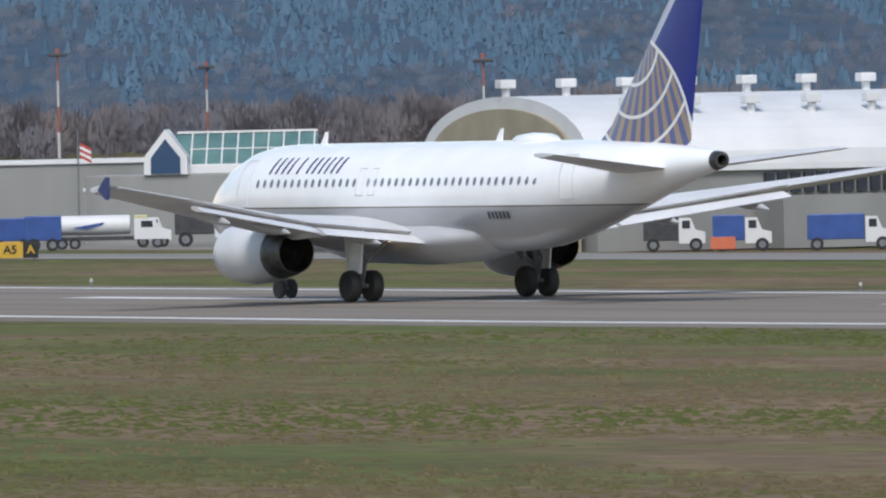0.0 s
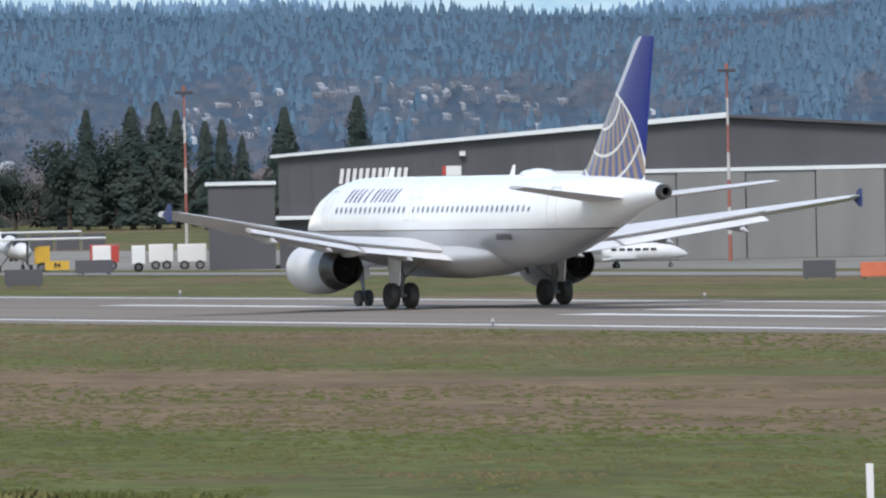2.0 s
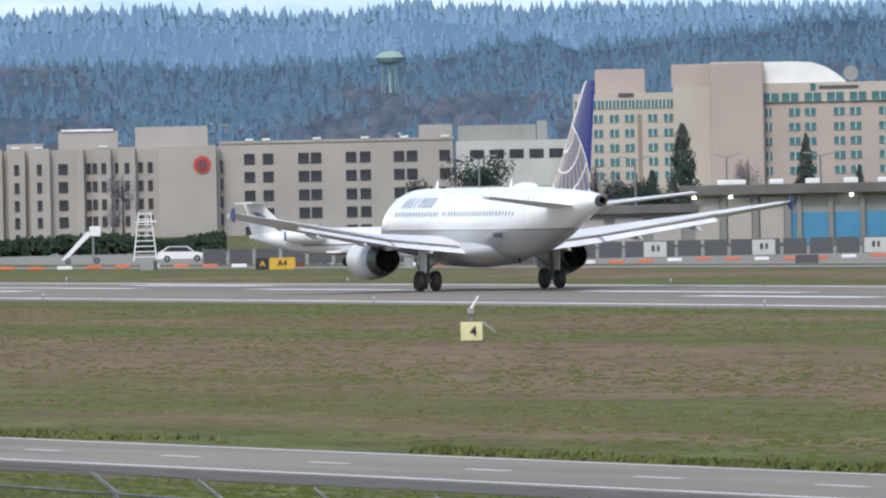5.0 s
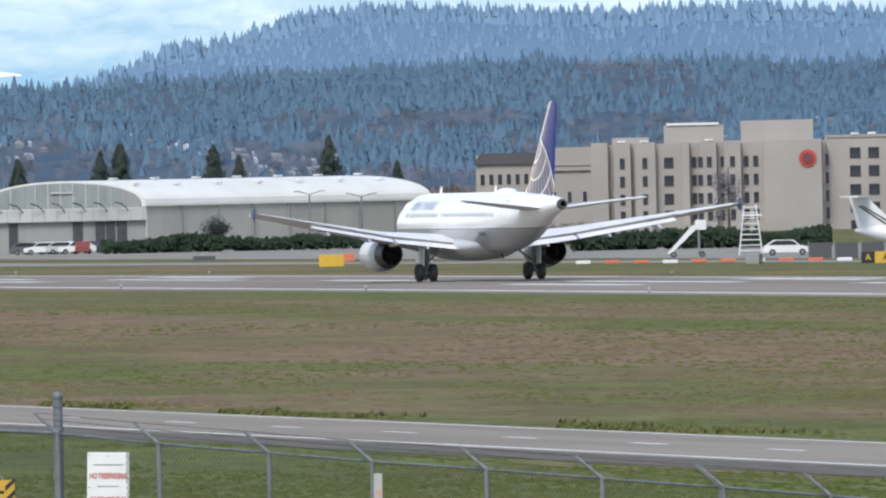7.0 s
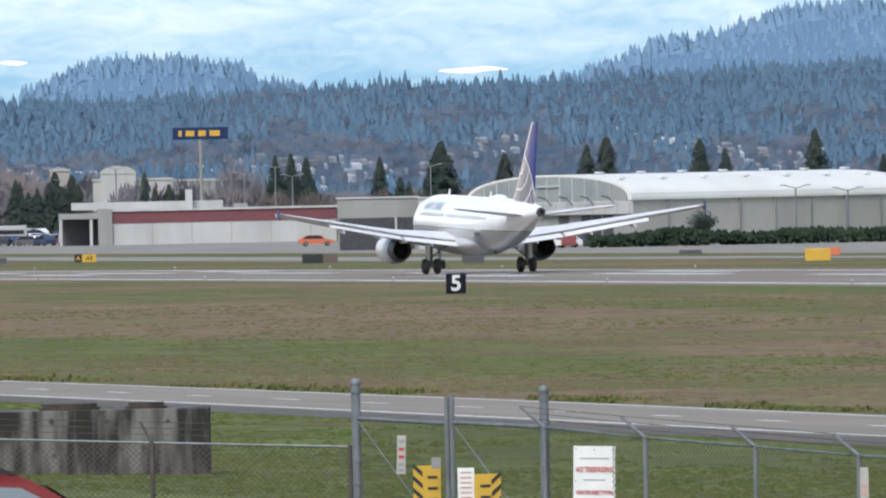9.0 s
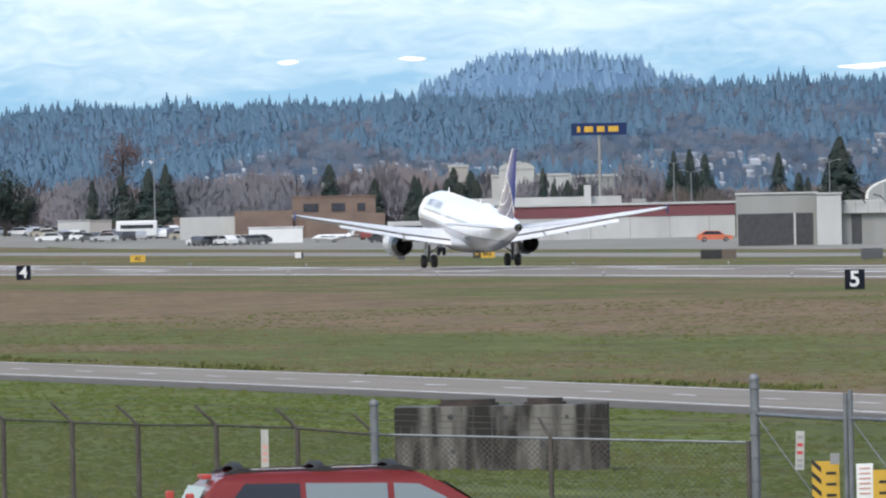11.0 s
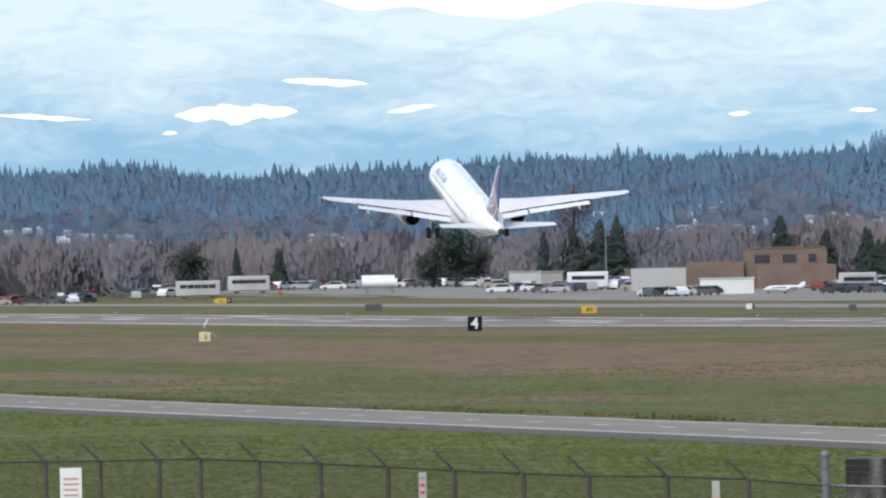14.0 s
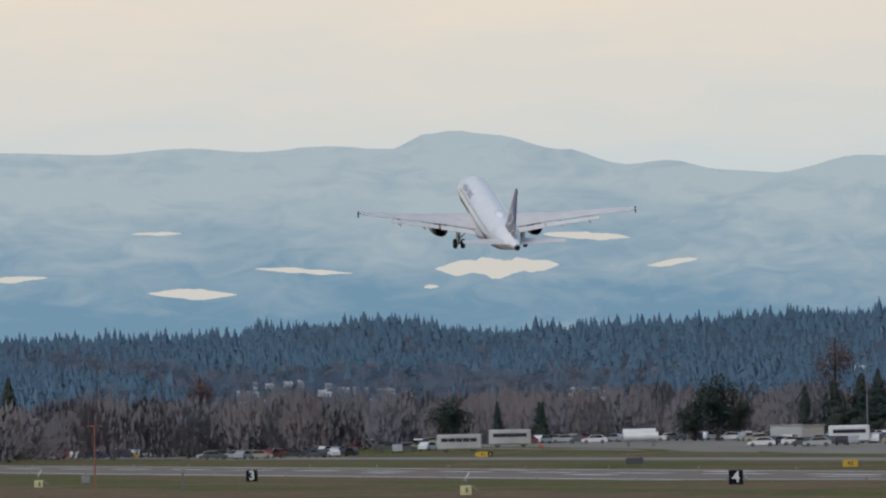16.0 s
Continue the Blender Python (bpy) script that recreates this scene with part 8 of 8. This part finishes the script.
for b, d, zt in ((15.6381, 216, 2.24), (11.2416, 236, 2.79)):
    x, y = spot(b, d)
    g0 = ground_z(x, y)
    t = thing("utility_marker", "flat white utility marker post with faded print", "post", pose(x, y, g0, 0, 0, -b))
    part("blade", boxes((-0.07, 0.07, -0.012, 0.012, 0, zt - g0), bevel=0.005), FADED, t)
    for k in range(3):
        part("text_bar", boxes((-0.05, 0.05, -0.018, -0.012, zt - g0 - 0.35 - 0.12 * k, zt - g0 - 0.28 - 0.12 * k)), material("faded red print", (0.5, 0.28, 0.24), 0.7) if k == 0 and "faded red print" not in bpy.data.materials else bpy.data.materials["faded red print"], t)


z1 = 2.86
t, h = board("fence_notice", "white notice board with faded red print on the fence", "sign", 8.40, 262.0, 0.44, z1 - 1.0, z1, SIGNWHITE)
for k in range(4):
    part("text_bar", boxes((-0.15, 0.15, -0.018, -0.012, h - 0.24 - 0.11 * k, h - 0.20 - 0.11 * k)), bpy.data.materials["faded red print"], t)


# yellow and black hazard boards and small notices on the gate
def hazard(bearing, d, z_top, w, flip, label):
    t, h = board("hazard_board", label, "sign", bearing, d, w, z_top - 0.75, z_top, YELLOW)
    s = -1 if flip else 1
    for k in range(4):
        bm = bmesh.new()
        z = h - 0.30 - 0.22 * k + 0.1
        x0, x1 = (-w / 2, -w / 2 + 0.17) if not flip else (w / 2 - 0.17, w / 2)
        za, zb = (0.16, 0.0) if not flip else (0.0, 0.16)
        prism(bm, [(x0, z + za), (x0, z + za + 0.09), (x1, z + zb + 0.09), (x1, z + zb)], "y", -0.02, -0.012)
        part("black_stripe", bm, BLACK, t)
    for k in range(3):
        part("text_bar", boxes((-0.06 + 0.07 * s, 0.12 + 0.07 * s, -0.018, -0.012, h - 0.24 - 0.2 * k, h - 0.19 - 0.2 * k)), BLACK, t)


hazard(13.7107, 234.6, 2.03, 0.50, False, "yellow hazard board with black chevron stripes")
hazard(13.9773, 232.6, 1.90, 0.48, True, "yellow hazard board with black chevron stripes")
z1 = 2.01
t, h = board("gate_notice", "white paper notice with faded red print", "sign", 13.8826, 232.9, 0.30, z1 - 0.75, z1, SIGNWHITE)
for k in range(6):
    part("text_bar", boxes((-0.10, 0.10, -0.018, -0.012, h - 0.10 - 0.09 * k, h - 0.07 - 0.09 * k)), bpy.data.materials["faded red print"], t)
z1 = 2.18
t, h = board("gate_plate", "small grey plate on the gate", "sign", 13.7527, 234.2, 0.17, z1 - 0.2, z1, LIGHTGREY)
part("text_bar", boxes((-0.06, 0.06, -0.018, -0.012, 0.07, 0.12)), SIGNGREY, t)


# stained concrete vault with two iron lids
IRON = material("dark rusty cast iron", (0.034, 0.027, 0.023), 0.9, color2=(0.060, 0.044, 0.036), scale=(3, 3, 3))


def vault():
    d = 318
    b = 12.2864
    x, y = spot(b, d)
    g = ground_z(x, y)
    t = thing("concrete_vault", "weathered concrete utility vault with round iron lids", "utility vault", pose(x, y, g, 0, 0, -b - 1))
    h = 1.79 - g
    bm = bmesh.new()
    box(bm, -2.62, 2.62, 0, 3.0, -0.2, h, bevel=0.02)
    body = part("body", bm, CONCRETE, t, "stained grey concrete body")
    part("cast_joint", boxes((-0.25, -0.22, -0.012, 0.0, 0, h)), DARK, body)
    for px, py, r in ((-1.25, 0.25, 0.07), (0.1, 0.28, 0.06), (-1.2, 1.1, 0.06), (1.0, 0.95, 0.06), (1.6, 0.3, 0.05), (0.45, 0.95, 0.05)):
        part("lifting_hole", tubes(((px, -0.02, h - py), (px, 0.02, h - py), r), n=12), DARK, body)
    for x0, x1 in ((-1.5, -0.15), (0.62, 1.5)):
        lid = part("lid_ring", tubes((((x0 + x1) / 2, 1.0, h), ((x0 + x1) / 2, 1.0, h + 0.06), (x1 - x0) / 2 + 0.08), n=28), IRON, t, "rusty manhole ring")
        part("lid", tubes((((x0 + x1) / 2, 1.0, h + 0.06), ((x0 + x1) / 2, 1.0, h + 0.16), (x1 - x0) / 2), n=28), IRON, lid, "rusty manhole lid")


vault()


# red minivan
def minivan():
    b = 11.7236
    d = 168
    x, y = spot(b, d)
    g = ground_z(x, y)
    zroof = 3.51
    t = thing("minivan", "parked metallic red minivan with black roof rack", "car", pose(x, y, zroof - 1.82, 0, 0, -b + 9) @ Matrix.Scale(1.06, 4))
    vanred = material("metallic red car paint", (0.20, 0.028, 0.024), 0.25, 0.3, color2=(0.17, 0.025, 0.021), scale=(1, 1, 1))
    hw = 0.97
    prof_low = [(-2.35, 0.35), (2.45, 0.35), (2.5, 0.7), (2.3, 0.86), (1.35, 1.02), (-2.4, 1.02), (-2.45, 0.6)]
    bm = bmesh.new()
    prism(bm, prof_low, "y", -hw, hw)
    bmesh.ops.bevel(bm, geom=bm.edges[:], offset=0.06, segments=2, affect="EDGES")
    part("lower_body", bm, vanred, t, "red lower body")
    st = [((-2.42, 1.0), (1.5, 1.0), hw), ((-2.36, 1.2), (1.2, 1.2), hw - 0.05), ((-2.16, 1.5), (0.72, 1.5), hw - 0.16), ((-1.98, 1.64), (0.45, 1.64), hw - 0.24), ((-1.7, 1.70), (0.1, 1.71), hw - 0.40)]
    bm = bmesh.new()
    loft(bm, [[(a[0], -w, a[1]), (c[0], -w * 0.96, c[1]), (c[0], w * 0.96, c[1]), (a[0], w, a[1])] for a, c, w in st])
    bmesh.ops.recalc_face_normals(bm, faces=bm.faces)
    bmesh.ops.bevel(bm, geom=bm.edges[:], offset=0.04, segments=2, affect="EDGES")
    body = part("cabin", bm, vanred, t, "red cabin and roof", smooth=True)
    tint = material("tinted van glass", (0.02, 0.022, 0.026), 0.05)
    # pale base colour stands in for what these panes reflect
    clear = material("van glass painted pale as reflecting", (0.16, 0.19, 0.20), 0.08)

    def pane(name, pts, mat, lab):
        """A flush side pane; points are (x, z) on the side, both sides made."""
        for s in (-1, 1):
            bm = bmesh.new()
            ring = []
            for px, pz in pts:
                w = hw - 0.05 - 0.11 * (pz - 1.2) / 0.3 if pz < 1.5 else hw - 0.16 - 0.08 * (pz - 1.5) / 0.14
                ring.append(bm.verts.new((px, s * (w + 0.012), pz)))
            bm.faces.new(ring)
            part(name, bm, mat, body, lab)
    pane("rear_quarter_window", [(-1.95, 1.06), (-1.05, 1.06), (-1.05, 1.54), (-1.72, 1.55), (-1.85, 1.4)], tint, "dark tinted side window")
    pane("sliding_door_window", [(-0.98, 1.06), (0.02, 1.06), (0.02, 1.52), (-0.98, 1.54)], clear, "side window with its pale reflection in the colour")
    pane("front_door_window", [(0.10, 1.06), (1.0, 1.06), (0.72, 1.34), (0.42, 1.5), (0.10, 1.52)], clear, "front side window")
    bm = bmesh.new()
    bm.faces.new([bm.verts.new(p) for p in ((1.48, -0.84, 1.04), (1.48, 0.84, 1.04), (0.76, 0.70, 1.52), (0.76, -0.70, 1.52))])
    part("windscreen", bm, clear, body, "raked windscreen")
    bm = bmesh.new()
    bm.faces.new([bm.verts.new(p) for p in ((-2.445, -0.82, 1.04), (-2.445, 0.82, 1.04), (-2.20, 0.70, 1.52), (-2.20, -0.70, 1.52))])
    part("tailgate_window", bm, clear, body, "pale rear window")
    part("brake_lamp", boxes((-2.16, -2.04, -0.2, 0.2, 1.60, 1.66), bevel=0.01), REDPAINT, body, "high red brake lamp")
    for s in (-1, 1):
        part("tail_lamp", boxes((-2.46, -2.36, s * 0.86 - 0.06, s * 0.86 + 0.06, 0.9, 1.45), bevel=0.02), REDPAINT, body, "red tail lamp")
        part("roof_rail", tubes(((-1.75, s * 0.56, 1.70), (0.2, s * 0.56, 1.71), 0.012), n=8), BLACK, body, "black roof rail")
        part("door_handle", boxes((-0.2, 0.0, s * 0.975 - 0.02, s * 0.975 + 0.02, 0.88, 0.93)), vanred, body)
        bm = bmesh.new()
        box(bm, 0.95, 1.15, s * 1.06 - 0.1, s * 1.06 + 0.1, 1.0, 1.16, bevel=0.03)
        part("wing_mirror", bm, vanred, body)
        for x0 in (-1.62, 1.55):
            wheel(t, x0, s * 0.85, 0.34, 0.22)
    for x0 in (-1.75, -0.75, 0.15):
        bm = bmesh.new()
        arch = [(-0.62 + 0.124 * k, 1.70 + 0.085 * math.sin(math.pi * k / 10) ** 0.6) for k in range(11)]
        loft(bm, [[(x0 - 0.05, a, b - 0.03), (x0 + 0.07, a, b - 0.03), (x0 + 0.05, a, b + 0.012), (x0 - 0.03, a, b + 0.012)] for a, b in arch])
        for s in (-1, 1):
            prism(bm, [(x0 - 0.22, 1.66), (x0 + 0.30, 1.66), (x0 + 0.08, 1.735), (x0 - 0.04, 1.735)], "y", s * 0.60 - 0.03, s * 0.60 + 0.03)
        bmesh.ops.recalc_face_normals(bm, faces=bm.faces)
        part("rack_bar", bm, BLACK, body, "black roof rack crossbar")
    part("wiper", tubes(((-2.4, -0.3, 1.1), (-2.34, 0.2, 1.22), 0.015), n=6), BLACK, body)


minivan()

# tufts of coarse grass along the road verges and in the field
def tufts():
    rnd = random.Random(8)
    vs, fs = [], []
    tuft_mat = material("coarse grass tufts", (0.078, 0.096, 0.030), 0.95, color2=(0.12, 0.115, 0.048), scale=(0.3, 0.3, 0.3), random_value=0.35, spec=0.05)
    for k in range(15000):
        y = 240 + 460 * rnd.random() ** 1.4
        edge = 95.5 + 9.4 - 6.5 * smooth01(y, 380, 680)
        x = edge + 0.25 + abs(rnd.gauss(0, 1.0))
        if noise.noise((x * 0.25, y * 0.06, 7)) < -0.02:
            continue
        z = ground_z(x, y)
        h = (0.05 + 0.16 * rnd.random()) * (0.5 + 1.2 * abs(noise.noise((x * 0.6, y * 0.1, 2))))
        for q in range(3):
            a, s, o = rnd.random() * 6.28, 0.05 + 0.07 * rnd.random(), 0.12 * rnd.random()
            px, py = x + o * math.cos(2 * a), y + 3 * o * math.sin(2 * a)
            i = len(vs)
            vs.extend(((px - s * math.cos(a), py - s * math.sin(a), z), (px + s * math.cos(a), py + s * math.sin(a), z), (px + 0.5 * s, py, z + h)))
            fs.append((i, i + 1, i + 2))
    mesh_stuff("grass_tufts", vs, fs, tuft_mat, "coarse dark green grass tufts along the road verge", "grass")


tufts()


def tussock(seed):
    """A low ragged hummock of turf of unit radius and height."""
    rnd = random.Random(seed)
    rim = [(math.cos(k * math.tau / 6) * rnd.uniform(0.7, 1.2), math.sin(k * math.tau / 6) * rnd.uniform(0.7, 1.2), -0.05) for k in range(6)]
    top = (rnd.uniform(-0.3, 0.3), rnd.uniform(-0.3, 0.3), 1.0)
    return np.array([(rim[k], rim[(k + 1) % 6], top) for k in range(6)])


def field_tussocks():
    rnd = random.Random(14)
    turf = material("turf tussocks", (0.080, 0.090, 0.031), 0.95, color2=(0.124, 0.097, 0.056), scale=(0.05, 0.012, 0.0), detail=6, low=0.42, high=0.60, random_value=0.16, spec=0.0)
    lush = material("fresh turf tussocks", (0.062, 0.086, 0.022), 0.95, color2=(0.088, 0.096, 0.032), scale=(0.2, 0.06, 0.0), detail=6, random_value=0.16, spec=0.0)
    field, near = [], []
    for k in range(125000):
        x, y = spot(6.5 + 25.5 * rnd.random(), 205 + 560 * rnd.random() ** 1.6)
        road = 95.5 - 6.5 * smooth01(y, 380, 680)
        clumped = noise.noise((x * 0.05, y * 0.02, 5)) + 0.6 * noise.noise((x * 0.3, y * 0.12, 9)) + 0.25 * rnd.random()
        r, h = 0.10 + 0.20 * rnd.random() ** 2, 0.03 + 0.07 * rnd.random() ** 2
        if road + 10.2 < x < 215 and clumped > -0.05:
            field.append((x, y, ground_z(x, y), h, r))
        elif 26 < x < road - 3.5 and clumped > -0.15 and y > 205:
            near.append((x, y, ground_z(x, y), 1.3 * h, r))
    shapes = [tussock(k) for k in range(6)]
    tagged(planted("turf_tussocks", shapes, field, turf, "low uneven tussocks of green and brown turf", rnd), category="grass", kind="stuff")
    tagged(planted("verge_tussocks", shapes, near, lush, "fresh green tussocks on the verge by the fence", rnd), category="grass", kind="stuff")


field_tussocks()

motions()
